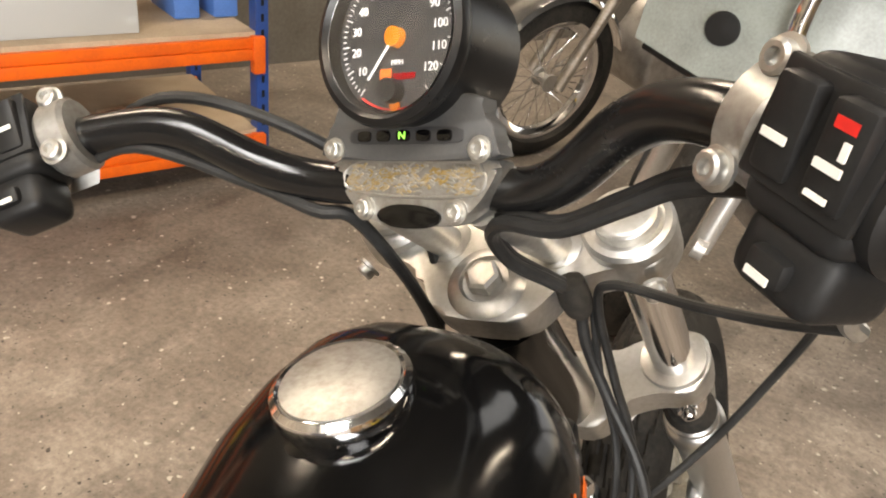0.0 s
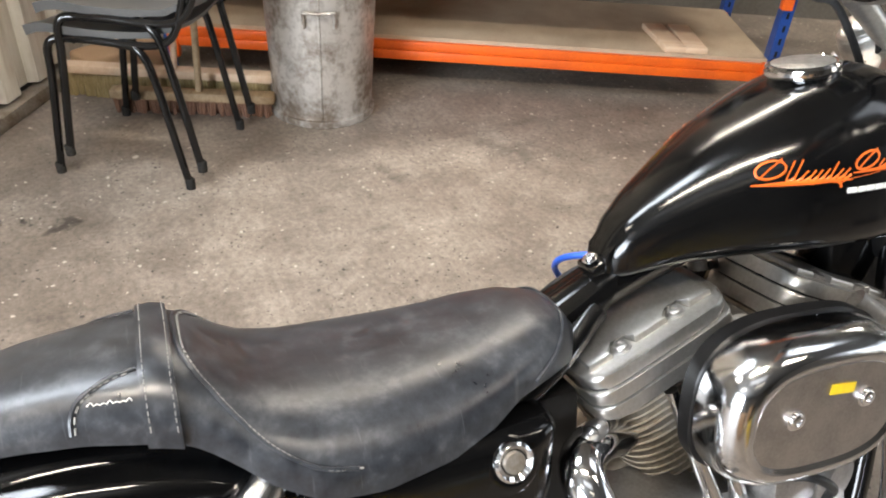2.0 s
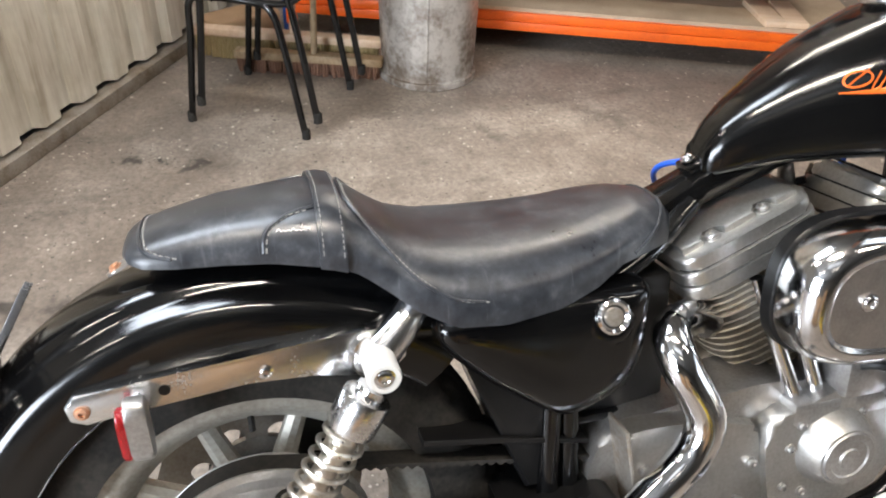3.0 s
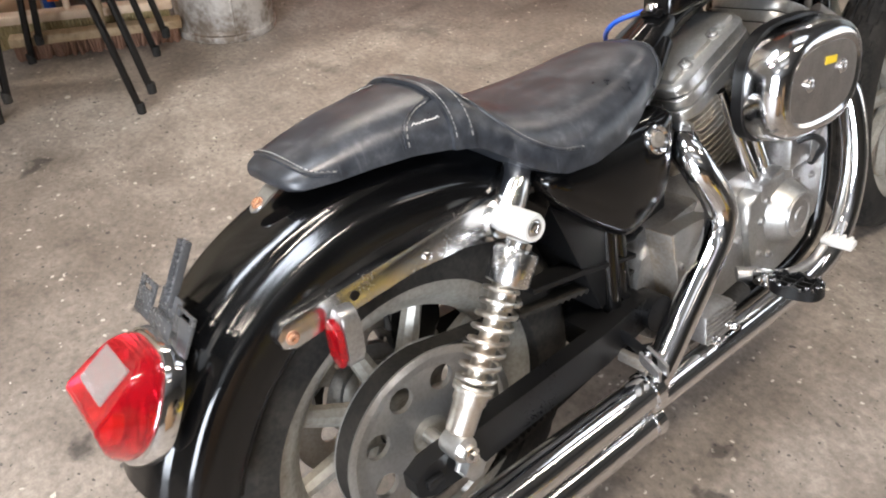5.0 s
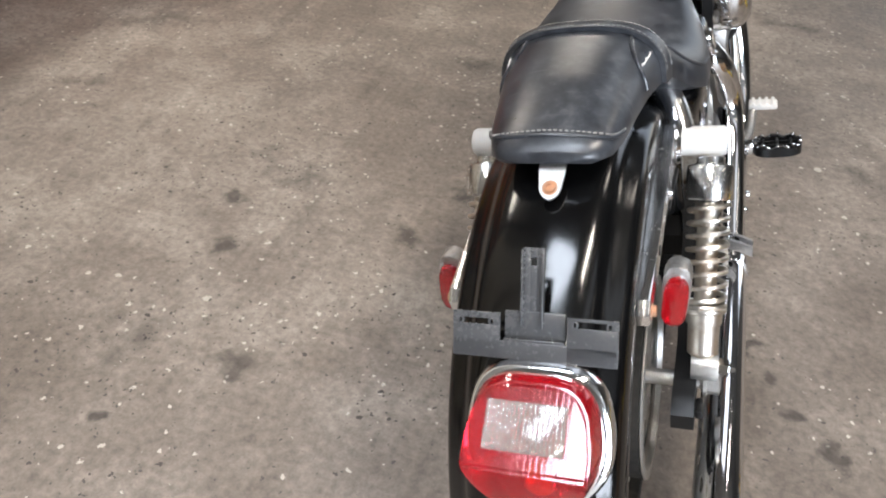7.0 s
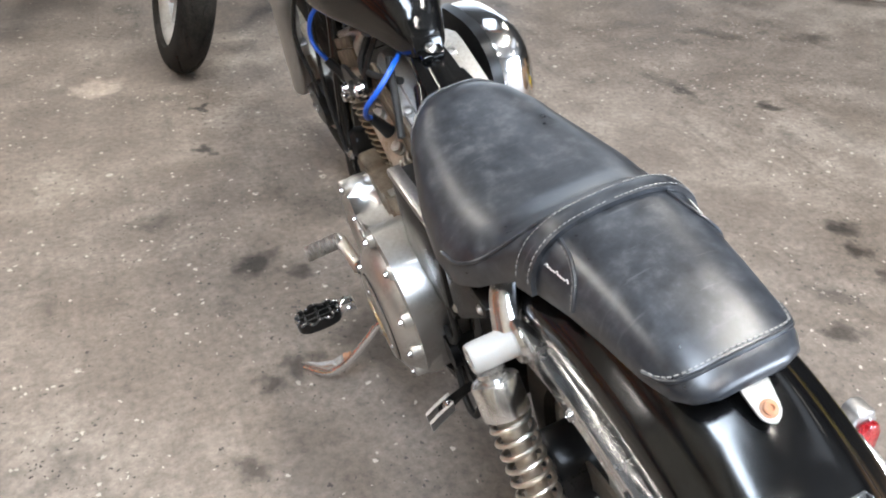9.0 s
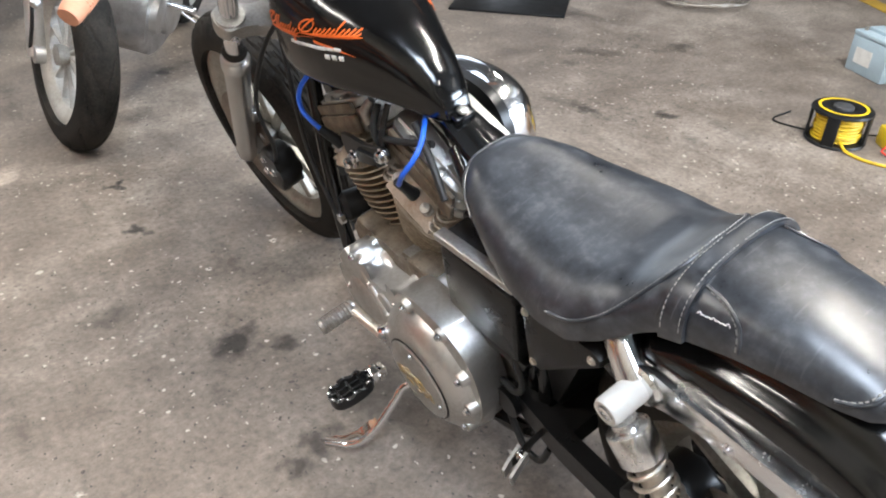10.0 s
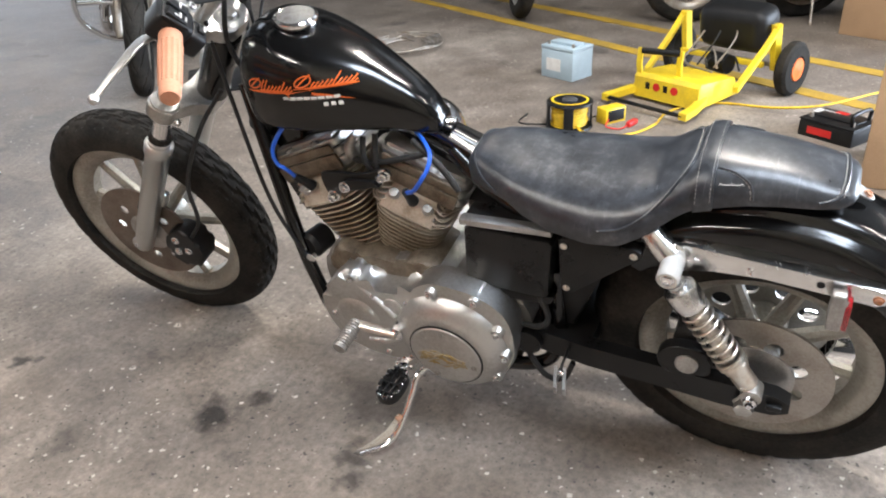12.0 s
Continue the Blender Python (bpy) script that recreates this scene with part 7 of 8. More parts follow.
part("cable_boot", lathe([(0.005, 0), (0.011, 0.004), (0.012, 0.02), (0.010, 0.03), (0.006, 0.036)], along((0.064, 1.058, 0.962), (0.12, 0.3, -1)), 16), RUBBER, bars)
coil = part("ignition_switch", lathe([(0, 0), (0.022, 0), (0.024, 0.004), (0.024, 0.03), (0.02, 0.036), (0.012, 0.036), (0.011, 0.032), (0, 0.032)], along((0.04, 1.025, 0.7429), (1, -0.1, 0.082)), 28), CHROME, bike, "chrome-ringed ignition switch")
part("coil_bracket", box((0.07, 0.06, 0.05), pose(0.03, 1.012, 0.788, 10, 0, 0), 0.008), BLACK_SATIN, bike)
part("headstock_cover", box((0.09, 0.05, 0.1), pose(0, 1.007, 0.728, 20, 0, 0), 0.012), BLACK_SATIN, bike)

# ---- shelving along the wall ----
rack = thing("shelving_rack", at(-2.56, 0.5), "boltless shelving with orange beams, blue posts and chipboard decks", "shelving")
V0, V1, DEEP = -1.27, 1.075, 0.62
for y in (V0, V1):
    for x in (0.0, -DEEP):
        bm = bmesh.new()
        add_prism(bm, [(-0.02, 0), (-0.02, 1.9), (0.02, 1.9), (0.02, 0)], -0.02, -0.014, 0.001, 1, pose(x + 0.017, y, 0))
        add_prism(bm, [(-0.022, 0), (-0.022, 1.9), (-0.017, 1.9), (-0.017, 0)], -0.05, 0.0, 0.001, 1, pose(x, y, 0))
        post = part("post", bm, RACK_BLUE, rack, "blue perforated steel post")
        sl = bmesh.new()
        for i in range(36):
            add_box(sl, (0.004, 0.010, 0.024), pose(x + 0.002, y, 0.06 + i * 0.05), 0.0)
        tagged(part("slot", sl, BLACK_SATIN, post), "small dark slots down the post", kind="stuff")
for z in (0.135, 0.465, 0.95, 1.5):
    for x in (0.006, -DEEP - 0.006):
        bm = bmesh.new()
        add_box(bm, (0.028, V1 - V0 - 0.05, 0.036), pose(x, (V0 + V1) / 2, z - 0.017), 0.003)
        add_box(bm, (0.022, V1 - V0 - 0.05, 0.034), pose(x - 0.003, (V0 + V1) / 2, z + 0.019), 0.003)
        beam = part("beam", bm, ORANGE, rack, "orange steel beam")
        for y in (V0 + 0.02, V1 - 0.02):
            part("beam_end", box((0.034, 0.04, 0.12), pose(x + 0.004, y, z - 0.02), 0.003), ORANGE, beam)
    part("deck", box((DEEP - 0.01, V1 - V0 - 0.04, 0.016), pose(-DEEP / 2, (V0 + V1) / 2, z + 0.043)), CHIPBOARD, rack, "worn chipboard shelf deck")


def on_rack(x, y, z, turn=0.0):
    return rack.matrix_world @ pose(x, y, z, 0, 0, turn)


for i, (x, y, turn) in enumerate(((-0.15, 0.675, 8), (-0.155, 0.77, 3))):
    w = tagged(part("wood_offcut", box((0.28, 0.085, 0.022), None, 0.002), PALE_WOOD), "pale planed timber offcut lying on the shelf", "timber", "offcuts on the shelf")
    w.matrix_world = on_rack(x, y, 0.186 + 0.011, turn)
CLEAR_BOX = lens("box_clear", (0.75, 0.76, 0.75))
bxs = thing("plastic_box", on_rack(-0.21, 0.50, 0.517), "translucent plastic storage box of small parts", "storage box")
part("base", box((0.30, 0.42, 0.006), pose(0, 0, 0.003), 0.002), CLEAR_BOX, bxs)
for x, y, w, d_ in ((0.147, 0, 0.006, 0.42), (-0.147, 0, 0.006, 0.42), (0, 0.207, 0.288, 0.006), (0, -0.207, 0.288, 0.006), (0, 0.09, 0.288, 0.005)):
    part("side", box((w, d_, 0.16), pose(x, y, 0.084), 0.002), CLEAR_BOX, bxs)
part("rim", tube([(0.15, -0.21, 0.16), (0.15, 0.21, 0.16), (-0.15, 0.21, 0.16), (-0.15, -0.21, 0.16), (0.15, -0.21, 0.16)], 0.006, 8, 1), CLEAR_BOX, bxs)
random.seed(21)
bm = bmesh.new()
for i in range(60):
    add_box(bm, (random.uniform(0.02, 0.06), random.uniform(0.02, 0.05), random.uniform(0.015, 0.04)), pose(random.uniform(-0.11, 0.11), random.uniform(-0.17, 0.17), random.uniform(0.03, 0.09), random.uniform(0, 40), random.uniform(0, 40), random.uniform(0, 180)), 0.004)
tagged(part("small_parts", bm, WHITE_PAINT, bxs), "jumble of pale small parts in bags", kind="stuff")
for y in (0.90, 1.03):
    b = thing("parts_bin", on_rack(-0.30, y, 0.517), "blue plastic parts bin", "parts bin", "parts bins")
    part("shell", box((0.24, 0.085, 0.11), pose(0, 0, 0.055), 0.008), BIN_BLUE, b)
    part("lip", box((0.02, 0.085, 0.03), pose(0.12, 0, 0.09), 0.004), BIN_BLUE, b)
yb = thing("yellow_box", on_rack(-0.2, -0.11, 0.517), "bright yellow plastic parts box", "storage box")
part("shell", box((0.24, 0.19, 0.13), pose(0, 0, 0.065), 0.008), YELLOW, yb)
part("lip", box((0.02, 0.19, 0.02), pose(0.125, 0, 0.12), 0.004), YELLOW, yb)
rc = tagged(part("red_cloth", box((0.22, 0.22, 0.035), None, 0.015, 3), RED_PLASTIC), "folded red cloth on the upper shelf", "cloth")
rc.matrix_world = on_rack(-0.17, 0.14, 0.5345, 4)
# galvanised dustbin
binn = thing("dustbin", Matrix.Translation((-2.158, 0.754, 0.0)) @ pose(0, 0, 0, 0, 0, -15), "dented galvanised steel dustbin with seam and handle", "dustbin")
bm = bmesh.new()
profile = [(0.165, 0.0), (0.178, 0.004), (0.181, 0.02), (0.176, 0.03), (0.178, 0.05), (0.182, 0.2), (0.19, 0.4), (0.197, 0.56), (0.2, 0.6), (0.206, 0.606), (0.206, 0.618), (0.2, 0.624), (0.192, 0.618), (0.18, 0.3), (0.168, 0.03), (0.0, 0.028)]
rings_ = add_lathe(bm, profile, None, 64)
noise.seed_set(3)
for v in bm.verts:
    q = Vector((v.co.x, v.co.y, 0))
    if q.length > 0.1:
        k = noise.noise(v.co * 5.0) * 0.007 + noise.noise(v.co * 14.0) * 0.002
        v.co += q.normalized() * k
part("body", bm, GALV, binn)
part("seam", tube([(0.176, 0, 0.03), (0.186, 0, 0.3), (0.199, 0, 0.6)], 0.005, 8, 4), GALV, binn)
part("handle", tube([(0.19, -0.05, 0.36), (0.197, -0.05, 0.405), (0.208, -0.045, 0.415), (0.21, 0, 0.412), (0.208, 0.045, 0.415), (0.197, 0.05, 0.405), (0.19, 0.05, 0.36)], 0.006, 10), GALV, binn)
part("base_rim", lathe([(0.176, 0), (0.186, 0.002), (0.188, 0.014), (0.186, 0.026), (0.176, 0.028)], None, 64, True), GALV, binn)

# stacked chairs
def chair(m, label):
    c = thing("stacking_chair", m, label, "chair", "stacked chairs")
    bm = bmesh.new()
    rows = []
    n_ = 14
    for i in range(n_ + 1):
        s_ = i / n_
        rows.append([(0.21 * (1 - 0.12 * s_) * t, 0.21 - 0.42 * s_, 0.452 + 0.022 * (t * t) - 0.016 * math.sin(math.pi * s_) + (0.012 if s_ > 0.9 else 0) - (0.02 * ((0.1 - s_) / 0.1) if s_ < 0.1 else 0)) for t in np.linspace(-1, 1, 15)])
    rows2 = [[(x * 0.985, y * 0.985, z - 0.012 - 0.016 * (abs(x) / 0.21) ** 8) for x, y, z in r] for r in rows]
    top_ = [[bm.verts.new(p) for p in r] for r in rows]
    bot_ = [[bm.verts.new(p) for p in r] for r in rows2]
    for g in (top_, bot_):
        for p, q in zip(g, g[1:]):
            for j in range(14):
                bm.faces.new((p[j], p[j + 1], q[j + 1], q[j]))
    for p, q, pi, qi in zip(top_, top_[1:], bot_, bot_[1:]):
        bm.faces.new((p[0], q[0], qi[0], pi[0])), bm.faces.new((p[-1], q[-1], qi[-1], pi[-1]))
    for g, h in ((top_[0], bot_[0]), (top_[-1], bot_[-1])):
        for j in range(14):
            bm.faces.new((g[j], g[j + 1], h[j + 1], h[j]))
    part("seat", bm, CHAIR_GREY, c, "dark grey plastic seat shell")
    bk = []
    for i in range(9):
        s_ = i / 8
        bk.append([(0.20 * t * (1 - 0.1 * abs(s_ - 0.5)), -0.235 - 0.06 * s_ - 0.02 * (1 - t * t), 0.56 + 0.22 * s_) for t in np.linspace(-1, 1, 11)] + [(0.20 * t * (1 - 0.1 * abs(s_ - 0.5)), -0.243 - 0.06 * s_ - 0.02 * (1 - t * t), 0.56 + 0.22 * s_) for t in np.linspace(1, -1, 11)])
    part("backrest", loft(bk), CHAIR_GREY, c)
    for sx in (-1, 1):
        part("leg_hoop", tube([(sx * 0.207, 0.205, 0.0), (sx * 0.202, 0.165, 0.3), (sx * 0.205, 0.15, 0.405), (sx * 0.195, 0.10, 0.425), (sx * 0.195, -0.06, 0.425), (sx * 0.203, -0.12, 0.405), (sx * 0.202, -0.15, 0.3), (sx * 0.207, -0.205, 0.0)], 0.0115, 12, 5), BLACK_PAINT, c, "black tubular steel leg hoop")
        part("back_post", tube([(sx * 0.195, -0.04, 0.425), (sx * 0.2, -0.18, 0.44), (sx * 0.2, -0.24, 0.52), (sx * 0.2, -0.29, 0.74)], 0.0105, 12, 5), BLACK_PAINT, c)
        for y in (-0.205, 0.205):
            part("foot", lathe([(0, 0), (0.014, 0), (0.0145, 0.03), (0.012, 0.034)], pose(sx * 0.207, y, 0), 12), RUBBER, c)
    part("cross_bar", tube([(-0.195, 0.08, 0.42), (0.195, 0.08, 0.42)], 0.009, 10, 1), BLACK_PAINT, c)
    part("cross_bar", tube([(-0.195, -0.05, 0.42), (0.195, -0.05, 0.42)], 0.009, 10, 1), BLACK_PAINT, c)
    return c


CH = Matrix.Translation((-1.98, 0.157, 0.0)) @ pose(0, 0, 0, 0, 0, 150.3)
chair(CH, "dark grey plastic stacking chair with black tube legs on the floor")
chair(CH @ pose(0, -0.045, 0.065), "upper dark grey stacking chair nested on another chair")

# brooms against the cladding
def broom(a, b, h, bristles, wood, label, lean, handle):
    a, b = Vector(a), Vector(b)
    d = (b - a)
    L = d.length
    turn = math.degrees(math.atan2(d.y, d.x))
    g = thing("broom", Matrix.Translation((a + b) / 2) @ pose(0, 0, 0, 0, 0, turn), label, "broom", "brooms")
    part("stock", box((L, 0.055, 0.032), pose(0, 0, h + 0.016), 0.006), wood, g)
    bm = bmesh.new()
    random.seed(int(L * 100))
    k = int(L / 0.012)
    for i in range(k):
        for j in range(3):
            x, y = -L / 2 + 0.012 + i * (L - 0.02) / k, (j - 1) * 0.017
            sx_, sy_ = random.uniform(-0.008, 0.008), random.uniform(-0.012, 0.012)
            add_tube(bm, [(x, y, h + 0.002), (x + sx_ * 0.4, y + sy_ * 0.5, h * 0.5), (x + sx_, y + sy_, 0.001)], [0.0055, 0.0065, 0.007], 5, 1)
    part("bristles", bm, bristles, g)
    if handle:
        part("handle", tube([(0.02, 0, h + 0.02), (0.02 + lean[0], lean[1], h + 1.25)], 0.012, 12, 1), wood, g)
    return g


broom((-2.32, 0.045, 0), (-2.13, 0.575, 0), 0.05, RED_BRISTLE, OLD_WOOD, "wide broom with dark red bristles, standing on its head", (0.03, 0.1), True)
broom((-2.5, -0.1, 0.0), (-2.23, 0.59, 0.0), 0.085, BRISTLE, PALE_WOOD, "wide yard broom with straw-coloured bristles", (0.08, 0.12), True)
cd_ = tagged(part("card_scrap", box((0.16, 0.3, 0.12), None, 0.02, 3), CARD), "crumpled brown card behind the brooms", "cardboard")
cd_.matrix_world = Matrix.Translation((-2.62, 0.08, 0.06)) @ pose(0, 0, 0, 0, 0, 30)

# ---- cable reel, batteries, wheeled jack ----
reel = thing("cable_reel", Matrix.Translation((1.82, 0.973, 0.0)) @ pose(0, 0, 0, 0, 0, 20) @ Matrix.Scale(0.86, 4), "black cable reel wound with yellow mains cable", "cable reel")
part("lower_flange", lathe([(0, 0), (0.118, 0), (0.122, 0.006), (0.118, 0.014), (0, 0.014)], None, 40), BLACK_PLASTIC, reel)
part("upper_flange", lathe([(0, 0.128), (0.116, 0.128), (0.122, 0.134), (0.119, 0.142), (0.1, 0.146), (0.06, 0.146), (0.05, 0.14), (0, 0.14)], None, 40), BLACK_PLASTIC, reel)
part("top_label", lathe([(0.086, 0.1465), (0.098, 0.1465), (0.098, 0.148), (0.086, 0.148)], None, 40, True), YELLOW, reel, "yellow printed ring, writing unreadable")
bm = bmesh.new()
for i in range(9):
    for j in range(2):
        add_tube(bm, [((0.082 + 0.008 * j + 0.003 * math.sin(i * 2.1 + a)) * math.cos(a), (0.082 + 0.008 * j + 0.003 * math.sin(i * 1.7 + a)) * math.sin(a), 0.021 + i * 0.0125 + 0.003 * math.sin(a * 2 + i)) for a in np.linspace(0, 2 * math.pi, 40)], 0.0062, 8, 1)
tagged(part("wound_cable", bm, YELLOW_CABLE, reel), kind="stuff")
for a_ in (20, 100, 175, 265):
    part("cage_post", box((0.012, 0.05, 0.13), Matrix.Rotation(radians(a_), 4, "Z") @ pose(0.112, 0, 0.07), 0.003), BLACK_PLASTIC, reel)
part("hub_cap", lathe([(0, 0.14), (0.04, 0.14), (0.04, 0.15), (0.034, 0.154), (0, 0.154)], None, 28), PANEL_GREY, reel, "dull grey centre cap")
sock = thing("socket_block", Matrix.Translation((1.95, 0.815, 0.0)) @ pose(0, 0, 0, 0, 0, -35) @ Matrix.Scale(0.85, 4), "yellow charger with red and black leads", "charger")
part("body", box((0.14, 0.08, 0.085), pose(0, 0, 0.0425), 0.008), YELLOW, sock)
part("face", box((0.11, 0.004, 0.06), pose(0, -0.041, 0.045), 0.002), BLACK_PLASTIC, sock)
part("clip", box((0.09, 0.03, 0.03), pose(0.04, -0.12, 0.016, 0, 0, 20), 0.008), RED_PLASTIC, sock, "red battery clip")
part("red_lead", tube([(-0.05, -0.04, 0.03), (-0.1, -0.08, 0.012), (-0.06, -0.14, 0.008), (0.0, -0.13, 0.012)], 0.004, 8), RED_PLASTIC, sock)
part("black_lead", tube([(-0.05, 0.04, 0.03), (-0.25, 0.12, 0.006), (-0.42, 0.25, 0.006), (-0.3, 0.36, 0.006)], 0.004, 8), CABLE, sock)
yc = tagged(part("mains_cable", tube([(1.77, 0.93, 0.03), (1.74, 0.88, 0.008), (1.74, 0.78, 0.006), (1.8, 0.68, 0.006), (1.95, 0.615, 0.006), (2.13, 0.6, 0.006), (2.3, 0.5, 0.006), (2.36, 0.36, 0.006), (2.36, 0.15, 0.006), (2.47, -0.06, 0.006), (2.79, -0.32, 0.006), (3.3, -0.8, 0.006)], 0.0055, 10, 8), YELLOW_CABLE), "yellow mains cable trailing over the floor", "cable")


def battery(m, w, d, h, material, label, straps):
    b = thing("battery", m, label, "battery", "batteries")
    part("case", box((w, d, h * 0.82), pose(0, 0, h * 0.41), 0.006), material, b)
    part("lid", box((w * 1.02, d * 1.02, h * 0.1), pose(0, 0, h * 0.87), 0.005), material, b)
    part("cap_strip", box((w * 0.8, d * 0.4, h * 0.08), pose(0, 0.0, h * 0.955), 0.004), material, b)
    for x in (-0.38, 0.38):
        part("terminal", lathe([(0, 0), (0.009, 0), (0.008, 0.018), (0, 0.018)], pose(w * x, -d * 0.3, h * 0.92), 12), OLD_STEEL, b)
    part("label", box((w * 0.45, 0.002, h * 0.35), pose(-w * 0.1, -d / 2 - 0.001, h * 0.4)), straps, b, "pale label, unreadable")
    return b


battery(Matrix.Translation((2.614, 1.243, 0)) @ pose(0, 0, 0, 0, 0, -112), 0.22, 0.17, 0.19, BATTERY_GREY, "pale blue-grey car battery on the floor", DECAL_WHITE)
flat_one = battery(Matrix.Translation((2.06, -0.12, 0)) @ pose(0, 0, 0, 0, 0, -120), 0.24, 0.19, 0.085, BLACK_PLASTIC, "low black battery with a red and white label", RED_PLASTIC)
part("label", box((0.1, 0.05, 0.002), pose(-0.07, 0.02, 0.0835)), DECAL_WHITE, flat_one, "torn white label, unreadable")
part("label", box((0.05, 0.03, 0.002), pose(-0.02, 0.055, 0.0838)), RED_PLASTIC, flat_one, "red label")
part("handle", tube([(0.09, -0.06, 0.08), (0.09, -0.06, 0.125), (0.09, 0.06, 0.125), (0.09, 0.06, 0.08)], 0.008, 8), BLACK_PLASTIC, flat_one)

jack = thing("wheeled_lift", Matrix.Translation((2.26, 0.63, 0)) @ pose(0, 0, 0, 0, 0, -115.2) @ Matrix.Diagonal((0.93, 0.84, 0.9, 1.0)), "yellow wheeled motorcycle lift with black wheels and orange hubs", "lift")
part("front_panel", prism([(-0.02, 0.02), (-0.02, 0.13), (0.0, 0.15), (0.32, 0.13), (0.36, 0.06), (0.36, 0.03), (0.0, 0.02)], -0.2, 0.2, 0.008), YELLOW, jack, "yellow steel box body")
for sx in (-1, 1):
    part("fork_arm", loft([[(sx * x + dx, y, z + dz) for dx, dz in ((-0.022, -0.018), (0.022, -0.018), (0.022, 0.018), (-0.022, 0.018))] for x, y, z in ((0.19, 0.05, 0.06), (0.225, -0.1, 0.045), (0.24, -0.22, 0.04))]), YELLOW, jack)
    part("upright", loft([[(sx * x + dx, y, z + dz) for dx, dz in ((-0.015, -0.014), (0.015, -0.014), (0.015, 0.014), (-0.015, 0.014))] for x, y, z in ((0.275, 0.2, 0.1), (0.28, 0.42, 0.26), (0.285, 0.55, 0.37))]), YELLOW, jack)
    part("brace", loft([[(sx * x + dx, y + dy, z) for dx, dy in ((-0.015, -0.03), (0.015, -0.03), (0.015, 0.03), (-0.015, 0.03))] for x, y, z in ((0.27, 0.55, 0.38), (0.27, 0.57, 0.26), (0.27, 0.6, 0.13))]), YELLOW, jack)
    wh = part("wheel", lathe([(0.02, -0.035), (0.07, -0.036), (0.125, -0.034), (0.142, -0.02), (0.145, 0), (0.142, 0.02), (0.125, 0.034), (0.07, 0.036), (0.066, 0.03), (0.02, 0.03)], along((sx * 0.345, 0.63, 0.145), (1, 0, 0)), 36), RUBBER, jack)
    part("hub", lathe([(0, 0), (0.062, 0), (0.058, 0.006), (0.03, 0.008), (0, 0.014)], along((sx * 0.376, 0.63, 0.145), (sx, 0, 0)), 28), ORANGE_RIM, wh, "orange wheel hub")
    part("handle_post", loft([[((-0.18 if sx < 0 else 0.02) + dx, y + (0.0 if sx < 0 else 0.07), z) for dx, y in ((-0.016, yy_ - 0.006), (0.016, yy_ - 0.006), (0.016, yy_ + 0.006), (-0.016, yy_ + 0.006))] for yy_, z in ((0.01, 0.1), (-0.01, 0.2), (0.0, 0.28))]), YELLOW, jack)
part("power_pack", box((0.40, 0.22, 0.24), pose(0.05, 0.56, 0.345, 12, 0, 0), 0.07, 5), BLACK_PLASTIC, jack, "black power pack with loose leads")
part("side_rail", box((0.5, 0.03, 0.03), pose(0, 0.5, 0.17), 0.004), YELLOW, jack)
for k_ in range(3):
    part("lead", tube([(-0.12 + 0.1 * k_, 0.3, 0.16), (-0.1 + 0.11 * k_, 0.42, 0.27 + 0.02 * k_), (-0.06 + 0.05 * k_, 0.54, 0.40), (-0.02 + 0.06 * k_, 0.6, 0.47)], 0.005, 8), CABLE if k_ % 2 else OLD_STEEL, jack)
part("axle", tube([(-0.36, 0.63, 0.145), (0.36, 0.63, 0.145)], 0.012, 12, 1), OLD_STEEL, jack)
part("rod", tube([(-0.235, -0.21, 0.04), (0.235, -0.21, 0.04)], 0.011, 12, 1), BLACK_SATIN, jack)
part("lift_handle", tube([(-0.175, 0.0, 0.265), (0.015, 0.07, 0.265)], 0.017, 14, 1), BLACK_PLASTIC, jack)
for i, x in enumerate((-0.11, -0.055, 0.0, 0.055)):
    if i in (1, 3):
        part("red_dot", lathe([(0, 0), (0.022, 0), (0.021, 0.002), (0, 0.002)], along((x, -0.0205, 0.09), (0, -1, 0)), 20), RED_PLASTIC, jack, "red dot of the maker's mark")
    else:
        part("mark_bar", box((0.026, 0.002, 0.036), pose(x, -0.0212, 0.09), 0.0008), BLACK_PLASTIC, jack, "dark block of the maker's mark")
for i, pts in enumerate(([(0.1, 0.3, 0.16), (0.0, 0.4, 0.24), (-0.12, 0.35, 0.2), (-0.05, 0.25, 0.17), (0.12, 0.22, 0.16)], [(0.2, 0.35, 0.16), (0.1, 0.45, 0.2), (0.0, 0.38, 0.18), (0.05, 0.28, 0.16)])):
    part("lead", tube(pts, 0.006, 8, 8), CABLE if i else OLD_STEEL, jack)
part("motor", lathe([(0, 0), (0.05, 0), (0.055, 0.01), (0.055, 0.12), (0.04, 0.13), (0, 0.13)], along((0.1, 0.42, 0.16), (-1, 0.2, 0)), 28), BLACK_SATIN, jack)

# coil of leads and rubber mat
bm = bmesh.new()
random.seed(8)
for k in range(5):
    r = 0.16 + 0.03 * k
    add_tube(bm, [(2.95 + (r + random.uniform(-0.03, 0.03)) * math.cos(a), 2.45 + (r * 0.9 + random.uniform(-0.02, 0.02)) * math.sin(a), 0.008 + 0.006 * k + random.uniform(0, 0.006)) for a in np.linspace(0.3 * k, 5.8 + 0.3 * k, 16)], 0.006, 8, 4)
tagged(part("jump_leads", bm, OLD_STEEL), "loose coil of grey and red jump leads", "cable")
mat_ = part("rubber_mat", box((0.55, 0.62, 0.012), None, 0.003), BLACK_PLASTIC)
mat_.matrix_world = Matrix.Translation((2.035, 3.026, 0.006)) @ pose(0, 0, 0, 0, 0, 41.7)
tagged(mat_, "dark interlocking rubber floor mat", "mat")


